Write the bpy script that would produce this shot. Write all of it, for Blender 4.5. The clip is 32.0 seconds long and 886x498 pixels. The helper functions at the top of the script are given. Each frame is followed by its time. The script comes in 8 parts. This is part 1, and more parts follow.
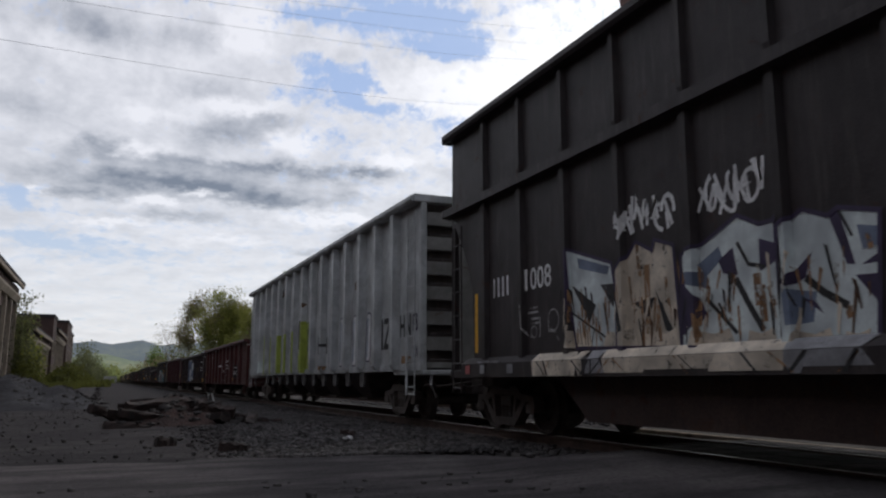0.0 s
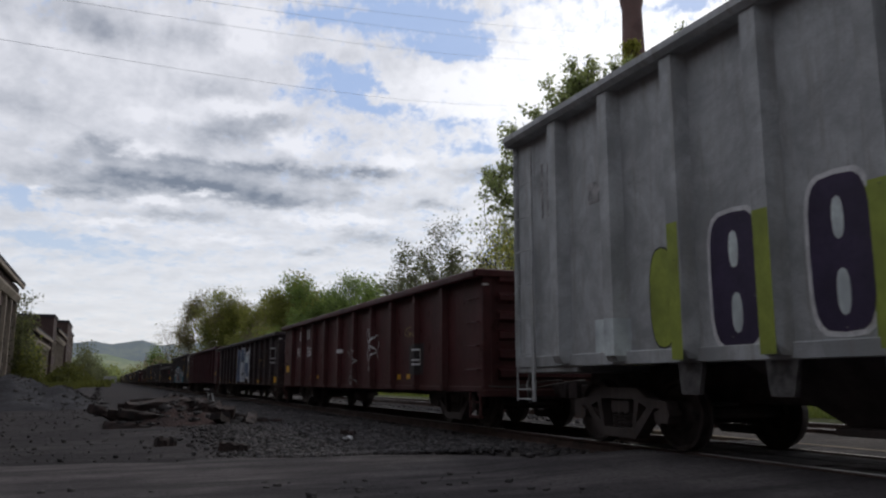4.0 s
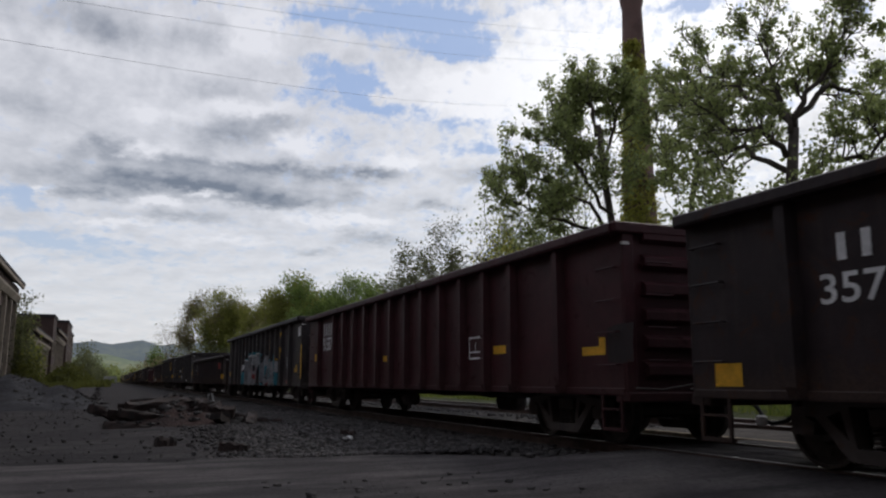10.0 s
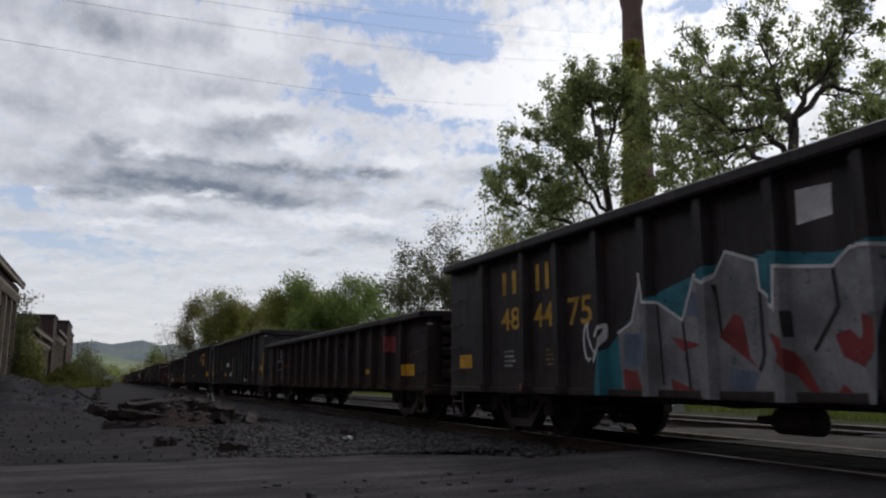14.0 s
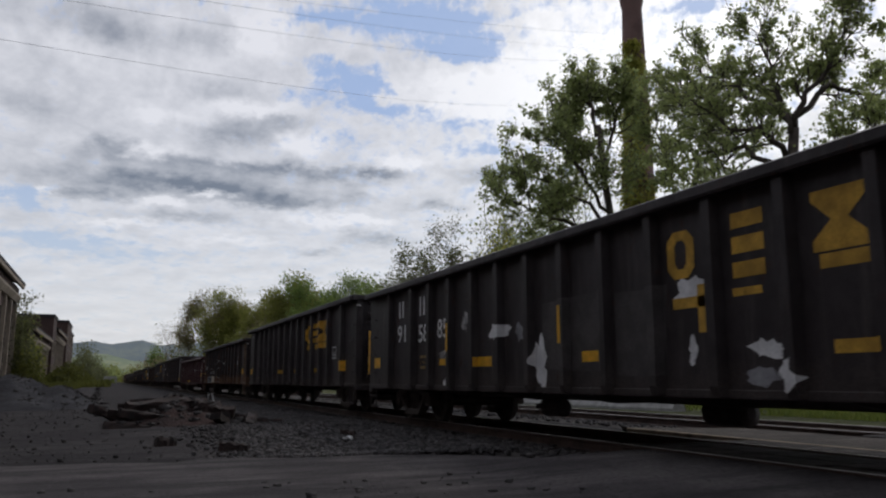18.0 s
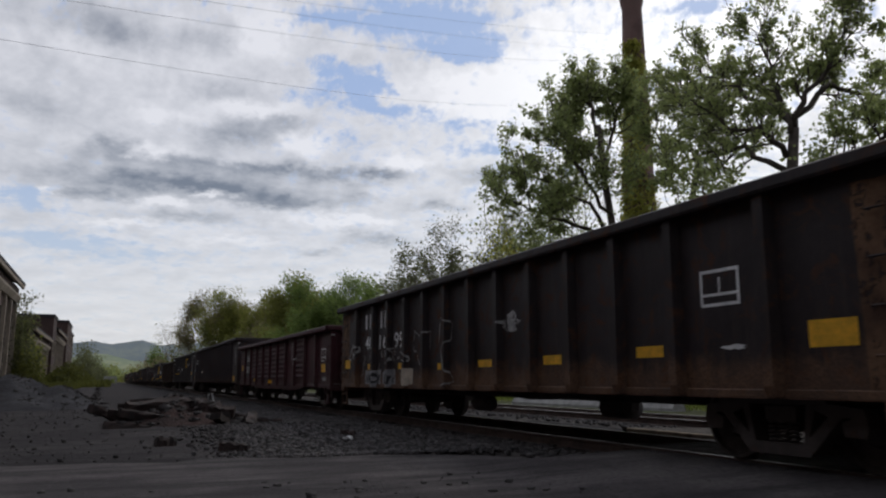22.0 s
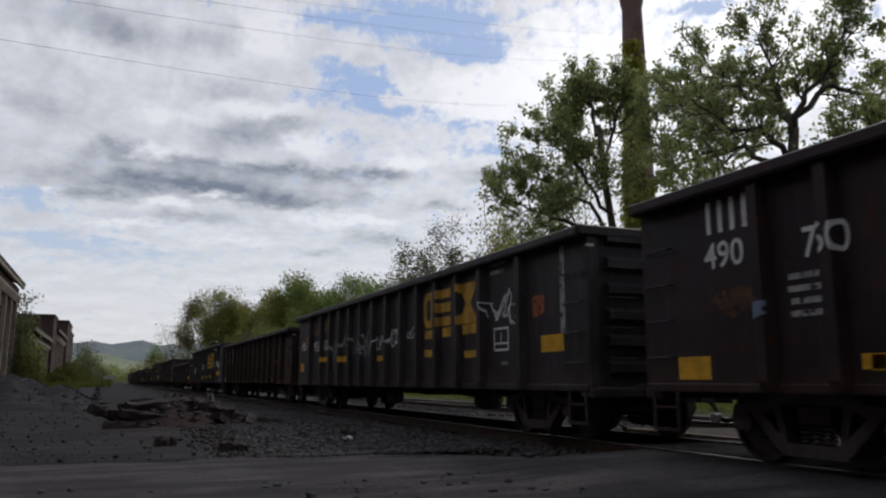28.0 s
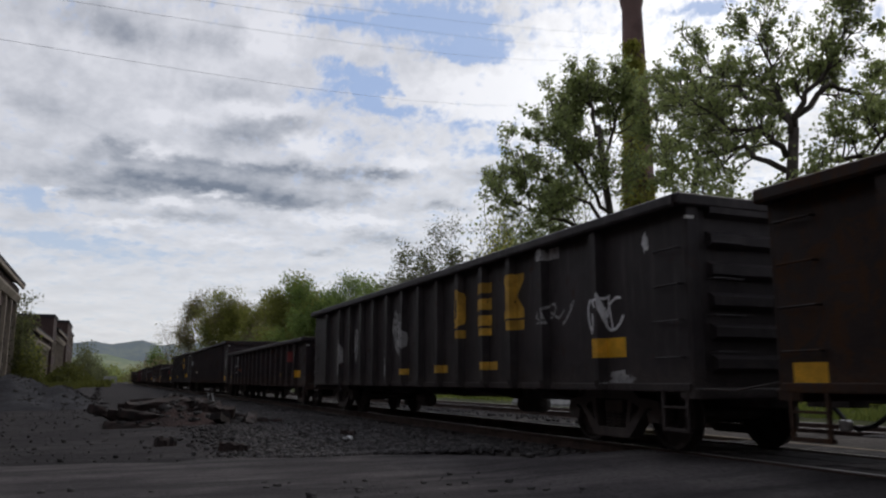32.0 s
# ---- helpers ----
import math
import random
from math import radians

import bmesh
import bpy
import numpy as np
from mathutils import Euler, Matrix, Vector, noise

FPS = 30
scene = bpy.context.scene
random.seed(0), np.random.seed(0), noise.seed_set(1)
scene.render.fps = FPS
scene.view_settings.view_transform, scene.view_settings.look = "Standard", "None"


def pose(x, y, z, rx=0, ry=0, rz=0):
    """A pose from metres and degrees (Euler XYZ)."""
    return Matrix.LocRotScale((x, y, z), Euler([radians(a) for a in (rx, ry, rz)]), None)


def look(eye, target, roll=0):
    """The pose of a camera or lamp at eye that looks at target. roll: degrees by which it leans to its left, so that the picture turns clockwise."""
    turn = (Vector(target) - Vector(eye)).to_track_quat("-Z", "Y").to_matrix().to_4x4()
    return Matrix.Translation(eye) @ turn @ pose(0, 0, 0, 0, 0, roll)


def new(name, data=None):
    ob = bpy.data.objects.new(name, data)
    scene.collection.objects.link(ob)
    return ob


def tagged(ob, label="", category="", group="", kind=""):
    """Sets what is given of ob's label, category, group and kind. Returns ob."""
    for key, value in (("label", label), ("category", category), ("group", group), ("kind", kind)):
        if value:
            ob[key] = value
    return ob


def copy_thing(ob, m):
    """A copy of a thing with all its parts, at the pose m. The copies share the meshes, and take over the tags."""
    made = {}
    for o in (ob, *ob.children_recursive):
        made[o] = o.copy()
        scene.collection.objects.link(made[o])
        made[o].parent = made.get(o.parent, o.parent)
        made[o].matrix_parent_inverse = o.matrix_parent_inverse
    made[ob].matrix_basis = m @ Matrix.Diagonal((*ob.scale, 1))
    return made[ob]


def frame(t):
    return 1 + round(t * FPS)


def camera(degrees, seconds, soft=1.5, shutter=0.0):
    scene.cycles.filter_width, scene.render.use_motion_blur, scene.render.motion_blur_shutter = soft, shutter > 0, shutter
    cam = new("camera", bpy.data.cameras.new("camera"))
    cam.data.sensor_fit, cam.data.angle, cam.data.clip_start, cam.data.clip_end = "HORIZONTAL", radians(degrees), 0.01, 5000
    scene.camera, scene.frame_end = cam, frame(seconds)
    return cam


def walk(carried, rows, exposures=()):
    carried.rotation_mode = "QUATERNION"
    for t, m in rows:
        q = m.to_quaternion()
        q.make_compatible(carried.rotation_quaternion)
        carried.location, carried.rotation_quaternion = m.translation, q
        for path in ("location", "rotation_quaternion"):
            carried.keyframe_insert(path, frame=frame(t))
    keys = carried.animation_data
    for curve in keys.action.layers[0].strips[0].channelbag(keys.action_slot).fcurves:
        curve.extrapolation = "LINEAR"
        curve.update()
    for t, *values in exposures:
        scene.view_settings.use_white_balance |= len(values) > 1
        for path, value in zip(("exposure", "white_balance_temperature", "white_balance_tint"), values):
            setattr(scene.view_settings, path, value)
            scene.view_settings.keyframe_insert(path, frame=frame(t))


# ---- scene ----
cam = camera(58.85, 32.0, soft=2.2, shutter=0.12)
EYE = (0.0, 0.0, 1.0)
HEAD = pose(*EYE, 90 + 9.504, 0, -22.854)
walk(cam, [(0.0, HEAD), (32.0, HEAD)], exposures=[(0.0, 0.16), (3.5, 0.14), (9.0, 0.02), (14.0, 0.0), (32.0, 0.0)])


def travelled(t):
    """Metres that the train has rolled past its mark t seconds after the start."""
    u, early = t / 32, max(0.0, 1 - t / 3.9)
    return -0.85 * early ** 1.25 + u * (185.537 + u * (17.186 + u * (147.988 + u * (-182.284 + u * 76.419))))


# ---------------------------------------------------------------- light
SUN_TURN, SUN_HEIGHT = 52.0, 44.0     # degrees to the right of the track, degrees up
world = bpy.data.worlds.new("sky")
scene.world = world
world.use_nodes = True
wn = world.node_tree
sky = wn.nodes.new("ShaderNodeTexSky")
sky.sky_type, sky.sun_disc = "NISHITA", False
sky.sun_elevation, sky.sun_rotation = radians(SUN_HEIGHT), radians(SUN_TURN)
sky.air_density, sky.dust_density = 1.0, 1.5
wn.links.new(sky.outputs[0], wn.nodes["Background"].inputs[0])
wn.nodes["Background"].inputs[1].default_value = 0.1

sun_data = bpy.data.lights.new("sun", "SUN")
sun_data.energy, sun_data.angle, sun_data.color = 4.0, radians(12), (1.0, 0.95, 0.87)
sun = new("sun", sun_data)
sun.matrix_world = look((60, 50, 80), (60 - math.sin(radians(SUN_TURN)), 50 - math.cos(radians(SUN_TURN)), 80 - math.tan(radians(SUN_HEIGHT))))


# ---------------------------------------------------------------- materials
def nodes_of(name):
    m = bpy.data.materials.new(name)
    m.use_nodes = True
    return m, m.node_tree, m.node_tree.nodes["Principled BSDF"]


def add(tree, kind, **values):
    n = tree.nodes.new("ShaderNode" + kind)
    for k, v in values.items():
        n.inputs[k.replace("_", " ")].default_value = v
    return n


def noise_of(tree, vector, scale, detail=4.0, rough=0.55, warp=0.0):
    n = add(tree, "TexNoise", Scale=scale, Detail=detail, Roughness=rough, Distortion=warp)
    if vector is not None:
        tree.links.new(vector, n.inputs["Vector"])
    return n.outputs["Fac"]


def span(tree, value, lo, hi, smooth=True):
    n = add(tree, "MapRange", From_Min=lo, From_Max=hi)
    n.interpolation_type = "SMOOTHSTEP" if smooth else "LINEAR"
    tree.links.new(value, n.inputs["Value"])
    return n.outputs["Result"]


def calc(tree, op, a, b=0.0, c=0.0):
    n = tree.nodes.new("ShaderNodeMath")
    n.operation = op
    for i, v in enumerate((a, b, c)):
        if isinstance(v, (int, float)):
            n.inputs[i].default_value = v
        else:
            tree.links.new(v, n.inputs[i])
    return n.outputs[0]


def blend(tree, fac, a, b):
    n = tree.nodes.new("ShaderNodeMix")
    n.data_type = "RGBA"
    for sock, v in ((n.inputs["Factor"], fac), (n.inputs["A"], a), (n.inputs["B"], b)):
        if isinstance(v, (int, float)):
            sock.default_value = v
        elif isinstance(v, tuple):
            sock.default_value = (*v[:3], 1)
        else:
            tree.links.new(v, sock)
    return n.outputs["Result"]


def place_of(tree, stretch=(1, 1, 1), per_object=True):
    """Coordinates on the thing in metres, shifted from object to object."""
    tc = tree.nodes.new("ShaderNodeTexCoord")
    mp = tree.nodes.new("ShaderNodeMapping")
    mp.inputs["Scale"].default_value = stretch
    tree.links.new(tc.outputs["Object"], mp.inputs["Vector"])
    if per_object:
        oi = tree.nodes.new("ShaderNodeObjectInfo")
        cx = tree.nodes.new("ShaderNodeCombineXYZ")
        for i, k in enumerate((37.0, 53.0, 19.0)):
            tree.links.new(calc(tree, "MULTIPLY", oi.outputs["Random"], k), cx.inputs[i])
        tree.links.new(cx.outputs[0], mp.inputs["Location"])
    return mp.outputs["Vector"]


def bumped(tree, bsdf, height, strength, distance):
    b = add(tree, "Bump", Strength=strength, Distance=distance)
    tree.links.new(height, b.inputs["Height"])
    tree.links.new(b.outputs["Normal"], bsdf.inputs["Normal"])


def plain(name, colour, rough=0.7, metal=0.0, vary=0.35, scale=6.0, grain=60.0, bump=0.3, other=None, wear=0.0):
    """A surface whose colour drifts at two scales, with a fine relief."""
    m, t, p = nodes_of(name)
    v = place_of(t)
    big, fine = noise_of(t, v, scale, 5.0), noise_of(t, v, grain, 3.0)
    dark = tuple(c * (1 - vary) for c in colour)
    light = other or tuple(min(1, c * (1 + vary)) for c in colour)
    mixed = blend(t, span(t, big, 0.3, 0.7), dark, light)
    mixed = blend(t, calc(t, "MULTIPLY", span(t, fine, 0.35, 0.7), 0.35), mixed, tuple(c * 0.6 for c in colour))
    t.links.new(mixed, p.inputs["Base Color"])
    t.links.new(span(t, big, 0.2, 0.8), p.inputs["Roughness"])
    r = add(t, "MapRange", To_Min=rough - 0.12, To_Max=min(1, rough + 0.12))
    t.links.new(fine, r.inputs["Value"])
    t.links.new(r.outputs[0], p.inputs["Roughness"])
    p.inputs["Metallic"].default_value = metal
    if bump:
        bumped(t, p, fine, bump, 0.01)
    if wear:   # paint flaked off in spots
        flake = calc(t, "ADD", calc(t, "MULTIPLY", noise_of(t, v, 9.0, 7.0, 0.7, 0.6), 0.7), calc(t, "MULTIPLY", noise_of(t, place_of(t, (1, 3.0, 0.5)), 4.0, 4.0), 0.3))
        t.links.new(span(t, flake, wear - 0.05, wear + 0.05), p.inputs["Alpha"])
    return m


def wagon_paint(name, colour, dust, rust, rusty=0.3, dusty=0.35, rough=0.62, splash=None, low=1.15, much=0.6):
    """Old freight-car paint: run-down streaks of dust and rust, rust patches, a little relief."""
    m, t, p = nodes_of(name)
    v, run = place_of(t), place_of(t, (1.0, 2.4, 0.25))
    streak, patch, fine = noise_of(t, run, 3.2, 6.0, 0.65), noise_of(t, v, 1.4, 7.0, 0.68, 0.4), noise_of(t, v, 45.0, 3.0)
    col = blend(t, span(t, patch, 0.35, 0.7), tuple(c * 0.72 for c in colour), tuple(min(1, c * 1.25) for c in colour))
    col = blend(t, calc(t, "MULTIPLY", span(t, streak, 0.48, 0.75), dusty), col, dust)
    spots = calc(t, "MAXIMUM", span(t, noise_of(t, v, 3.1, 9.0, 0.72, 0.8), 0.66 - 0.25 * rusty, 0.74 - 0.15 * rusty),
                 calc(t, "MULTIPLY", span(t, noise_of(t, run, 5.0, 5.0, 0.7), 0.6, 0.78), rusty))
    col = blend(t, calc(t, "MULTIPLY", spots, min(1.0, 0.35 + rusty)), col, rust)
    if splash:   # brake dust and bare rust thrown up over the foot of the sides, with a torn upper edge
        tc, sep = t.nodes.new("ShaderNodeTexCoord"), t.nodes.new("ShaderNodeSeparateXYZ")
        t.links.new(tc.outputs["Object"], sep.inputs[0])
        torn = calc(t, "MULTIPLY_ADD", noise_of(t, v, 2.6, 7.0, 0.7, 0.5), 0.7, calc(t, "MULTIPLY", noise_of(t, run, 4.0, 5.0, 0.65), 0.35))
        foot = span(t, calc(t, "ADD", sep.outputs[2], torn), low + 0.62, low + 0.3)
        grit = calc(t, "MULTIPLY", foot, calc(t, "MULTIPLY_ADD", span(t, patch, 0.35, 0.65), 0.5 * much, 0.5 * much))
        col = blend(t, grit, col, blend(t, span(t, fine, 0.35, 0.65), splash, tuple(c * 0.6 for c in splash)))
    col = blend(t, calc(t, "MULTIPLY", span(t, fine, 0.4, 0.75), 0.25), col, tuple(c * 0.5 for c in colour))
    t.links.new(col, p.inputs["Base Color"])
    r = add(t, "MapRange", To_Min=rough - 0.1, To_Max=0.95)
    t.links.new(spots, r.inputs["Value"])
    t.links.new(r.outputs[0], p.inputs["Roughness"])
    p.inputs["Specular IOR Level"].default_value = 0.3
    bumped(t, p, calc(t, "ADD", fine, calc(t, "MULTIPLY", patch, 2.0)), 0.35, 0.008)
    return m


def leafage(name, colour, other, brown=0.0):
    m, t, p = nodes_of(name)
    geo = t.nodes.new("ShaderNodeNewGeometry")
    col = blend(t, geo.outputs["Random Per Island"], colour, other)
    v = place_of(t)
    col = blend(t, calc(t, "MULTIPLY", span(t, noise_of(t, v, 0.5, 3.0), 0.4, 0.7), 0.5), col, tuple(c * 0.6 for c in colour))
    out = t.nodes["Material Output"]
    thin, mix = t.nodes.new("ShaderNodeBsdfTranslucent"), add(t, "MixShader", Fac=0.5)
    t.links.new(col, p.inputs["Base Color"])
    through_leaf = t.nodes.new("ShaderNodeVectorMath")
    through_leaf.operation = "SCALE"
    through_leaf.inputs["Scale"].default_value = 1.8
    t.links.new(col, through_leaf.inputs[0])
    t.links.new(through_leaf.outputs[0], thin.inputs["Color"])
    p.inputs["Roughness"].default_value = 0.6
    p.inputs["Specular IOR Level"].default_value = 0.25
    t.links.new(p.outputs[0], mix.inputs[1])
    t.links.new(thin.outputs[0], mix.inputs[2])
    t.links.new(mix.outputs[0], out.inputs["Surface"])
    return m


def ground_mix(name, a, b, c, scale=0.5, stone=38.0, bump=0.9):
    """Trodden cinders: patches of two dusts, with dark grit."""
    m, t, p = nodes_of(name)
    v = place_of(t, per_object=False)
    lane = place_of(t, (0.25, 2.0, 1), per_object=False)
    big, mid = noise_of(t, v, scale, 6.0, 0.6, 0.3), noise_of(t, lane, 1.1, 6.0, 0.62)
    vor = add(t, "TexVoronoi", Scale=stone)
    t.links.new(v, vor.inputs["Vector"])
    fine = noise_of(t, v, 22.0, 5.0, 0.7)
    col = blend(t, span(t, big, 0.38, 0.64), a, b)
    col = blend(t, calc(t, "MULTIPLY", span(t, mid, 0.44, 0.62), 0.8), col, c)
    col = blend(t, calc(t, "MULTIPLY", span(t, fine, 0.46, 0.66), 0.7), col, tuple(x * 0.35 for x in a))
    t.links.new(col, p.inputs["Base Color"])
    p.inputs["Roughness"].default_value = 0.95
    p.inputs["Specular IOR Level"].default_value = 0.2
    bumped(t, p, calc(t, "ADD", fine, calc(t, "MULTIPLY", vor.outputs["Distance"], 0.6)), bump, 0.03)
    return m


def bricks_of(name, a, b, joint):
    """Far brickwork: courses too small to be told apart, as a fine relief, with soot."""
    m, t, p = nodes_of(name)
    v = place_of(t, per_object=False)
    tc = t.nodes.new("ShaderNodeTexCoord")
    sep, com = t.nodes.new("ShaderNodeSeparateXYZ"), t.nodes.new("ShaderNodeCombineXYZ")
    t.links.new(tc.outputs["Object"], sep.inputs[0])
    t.links.new(calc(t, "ADD", sep.outputs[0], sep.outputs[1]), com.inputs[0])
    t.links.new(sep.outputs[2], com.inputs[1])
    br = add(t, "TexBrick", Scale=4.0, Mortar_Size=0.02, Color1=(*a, 1), Color2=(*b, 1), Mortar=(*joint, 1))
    t.links.new(com.outputs[0], br.inputs["Vector"])
    soot = span(t, noise_of(t, v, 0.35, 6.0, 0.65), 0.4, 0.7)
    col = blend(t, calc(t, "MULTIPLY", soot, 0.55), br.outputs["Color"], tuple(x * 0.35 for x in a))
    t.links.new(col, p.inputs["Base Color"])
    p.inputs["Roughness"].default_value = 0.9
    return m


RUST, DUST = (0.16, 0.075, 0.04), (0.16, 0.14, 0.125)
black_paint = wagon_paint("worn black wagon paint", (0.043, 0.036, 0.038), (0.105, 0.09, 0.088), (0.095, 0.052, 0.042), 0.32, 0.55, splash=(0.1, 0.082, 0.074), low=1.0, much=0.65)
rusted_paint = wagon_paint("black wagon paint rusting from below", (0.03, 0.023, 0.025), (0.075, 0.054, 0.05), (0.1, 0.048, 0.03), 0.6, 0.4, splash=(0.21, 0.115, 0.068), low=1.08, much=0.95)
sooty_paint = wagon_paint("rust stained black wagon paint", (0.033, 0.023, 0.026), (0.075, 0.054, 0.05), (0.085, 0.042, 0.028), 0.5, 0.4, splash=(0.1, 0.06, 0.042), low=0.98, much=0.6)
oxide_paint = wagon_paint("oxide red wagon paint", (0.082, 0.023, 0.024), (0.12, 0.065, 0.06), (0.042, 0.018, 0.015), 0.35, 0.3, splash=(0.1, 0.05, 0.042), low=0.95, much=0.55)
maroon_paint = wagon_paint("dark maroon wagon paint", (0.06, 0.016, 0.021), (0.07, 0.04, 0.042), (0.045, 0.02, 0.018), 0.35, 0.3, splash=(0.085, 0.04, 0.038), low=1.0, much=0.6)
brown_paint = wagon_paint("rusty brown wagon paint", (0.025, 0.015, 0.013), (0.05, 0.032, 0.022), (0.07, 0.034, 0.017), 0.75, 0.4, splash=(0.11, 0.06, 0.036), low=1.0, much=0.5)
grey_paint = wagon_paint("weathered light grey wagon paint", (0.5, 0.52, 0.53), (0.33, 0.315, 0.295), (0.2, 0.12, 0.08), 0.12, 0.75, 0.55)
steel_dark = plain("greasy cast steel", (0.085, 0.07, 0.07), 0.6, 0.0, 0.4, 4.0, 40.0)
# darker grey for hopper ends: brake dust, plus their shade put into the colour
grimy_shaded_paint = wagon_paint("grey wagon paint with brake dust and painted shade", (0.3, 0.295, 0.285), (0.2, 0.18, 0.165), (0.15, 0.095, 0.065), 0.25, 0.6, 0.55)
truck_paint = wagon_paint("dusty cast truck steel", (0.1, 0.085, 0.08), (0.17, 0.135, 0.12), (0.14, 0.085, 0.06), 0.4, 0.5)
tread_steel = plain("rolled wheel steel", (0.09, 0.077, 0.072), 0.5, 0.3, 0.3, 5.0, 50.0)
rail_steel = plain("rusty rail steel", (0.085, 0.055, 0.045), 0.7, 0.2, 0.4, 3.0, 60.0)
rail_top = plain("bright rail head", (0.3, 0.28, 0.27), 0.4, 0.8, 0.15, 5.0, 50.0, 0.05)
tie_wood = plain("creosoted tie wood", (0.05, 0.041, 0.037), 0.9, 0.0, 0.5, 5.0, 70.0, 0.7)
old_wood = plain("rotten tie wood", (0.022, 0.017, 0.016), 0.9, 0.0, 0.55, 4.0, 50.0, 0.8, (0.05, 0.03, 0.026))
shaded_bracket_grey = plain("bracket grey darkened for shade", (0.11, 0.105, 0.105), 0.9, 0.0, 0.5, 8.0, 60.0, 0.5)
dirt = ground_mix("cinder ground", (0.031, 0.027, 0.029), (0.056, 0.049, 0.05), (0.017, 0.015, 0.0165))
cinder = ground_mix("black cinders", (0.026, 0.022, 0.023), (0.04, 0.034, 0.034), (0.018, 0.015, 0.016), 0.7, 24.0, 1.0)
pale_grit = ground_mix("pale dusty gravel", (0.08, 0.069, 0.064), (0.125, 0.108, 0.098), (0.048, 0.042, 0.04), 0.9, 30.0, 0.9)
tan_timber = plain("pale weathered timber", (0.26, 0.205, 0.145), 0.85, 0.0, 0.35, 3.0, 30.0, 0.4)
tarmac = ground_mix("worn asphalt", (0.06, 0.053, 0.056), (0.128, 0.115, 0.115), (0.036, 0.032, 0.035), 0.7, 60.0, 0.7)
ballast_mat = ground_mix("sooty ballast", (0.075, 0.068, 0.066), (0.12, 0.108, 0.102), (0.055, 0.051, 0.051), 0.8, 18.0, 1.0)
concrete = plain("grey concrete", (0.3, 0.295, 0.285), 0.85, 0.0, 0.25, 3.0, 40.0)
grass_mat = leafage("spring grass", (0.09, 0.13, 0.025), (0.2, 0.21, 0.05))
bark = plain("grey brown bark", (0.075, 0.06, 0.05), 0.9, 0.0, 0.4, 3.0, 25.0, 0.8)
leaf_green = leafage("fresh green leaves", (0.165, 0.2, 0.078), (0.28, 0.315, 0.125))
leaf_deep = leafage("deep green leaves", (0.1, 0.15, 0.04), (0.18, 0.23, 0.065))
leaf_yellow = leafage("yellow green leaves", (0.13, 0.145, 0.032), (0.2, 0.2, 0.05))
leaf_bud = leafage("brownish budding leaves", (0.15, 0.12, 0.075), (0.19, 0.19, 0.075))
leaf_dusk = leafage("dull grey green leaves", (0.07, 0.078, 0.036), (0.125, 0.13, 0.06))
leaf_olive = leafage("olive undergrowth leaves", (0.06, 0.068, 0.016), (0.115, 0.118, 0.028))
leaf_ivy = leafage("olive ivy leaves", (0.25, 0.26, 0.055), (0.36, 0.34, 0.085))
brick_red = bricks_of("sooty red brick", (0.07, 0.034, 0.028), (0.05, 0.026, 0.022), (0.07, 0.055, 0.05))
brick_stack = bricks_of("stack brick", (0.21, 0.12, 0.11), (0.17, 0.095, 0.085), (0.18, 0.145, 0.135))
stone_pale = plain("pale stone trim", (0.3, 0.25, 0.2), 0.85, 0.0, 0.25, 1.0, 12.0)
slate = plain("dark roofing", (0.035, 0.032, 0.035), 0.8, 0.0, 0.3, 1.0, 10.0)
dark_glass = plain("dusty dark glass", (0.03, 0.033, 0.037), 0.25, 0.0, 0.3, 1.0, 10.0, 0.0)
yellow_film = plain("yellow reflective sheeting", (0.85, 0.45, 0.03), 0.5, 0.0, 0.2, 6.0, 50.0, 0.0)
yellow_paint = plain("faded yellow paint", (0.62, 0.36, 0.05), 0.7, 0.0, 0.35, 3.0, 30.0, 0.0, wear=0.35)
white_paint = plain("chalky white paint", (0.82, 0.82, 0.83), 0.75, 0.0, 0.18, 4.0, 35.0, 0.0, wear=0.34)
faint_white = plain("faded white paint", (0.38, 0.37, 0.37), 0.8, 0.0, 0.45, 5.0, 35.0, 0.0, wear=0.44)
sky_blue = plain("pale blue spray paint", (0.7, 0.77, 0.8), 0.6, 0.0, 0.3, 2.5, 20.0, 0.0, wear=0.33)
mist_blue = plain("dull blue spray paint", (0.34, 0.39, 0.46), 0.6, 0.0, 0.4, 2.0, 20.0, 0.0, wear=0.36)
pale_spray = plain("streaky pale grey blue spray paint", (0.46, 0.49, 0.54), 0.6, 0.0, 0.45, 3.0, 14.0, 0.0, wear=0.37)
slate_blue = plain("slate blue spray paint", (0.17, 0.21, 0.3), 0.6, 0.0, 0.35, 2.5, 20.0, 0.0, wear=0.38)
teal_spray = plain("teal spray paint", (0.04, 0.22, 0.28), 0.6, 0.0, 0.35, 2.5, 20.0, 0.0, wear=0.38)
red_spray = plain("red spray paint", (0.3, 0.05, 0.05), 0.6, 0.0, 0.35, 2.5, 20.0, 0.0, wear=0.38)
ash_spray = plain("ash grey spray paint", (0.29, 0.29, 0.31), 0.6, 0.0, 0.4, 2.0, 20.0, 0.0, wear=0.38)
rust_run = plain("rust streaked spray paint", (0.33, 0.19, 0.1), 0.7, 0.0, 0.5, 2.5, 20.0, 0.0, wear=0.47)
cream_spray = plain("cream spray paint", (0.66, 0.58, 0.48), 0.65, 0.0, 0.35, 2.5, 20.0, 0.0, wear=0.40)
violet_spray = plain("dark violet spray paint", (0.05, 0.035, 0.085), 0.6, 0.0, 0.25, 2.5, 20.0, 0.0, wear=0.34)
lime_spray = plain("lime green spray paint", (0.35, 0.42, 0.07), 0.6, 0.0, 0.25, 2.5, 20.0, 0.0, wear=0.34)
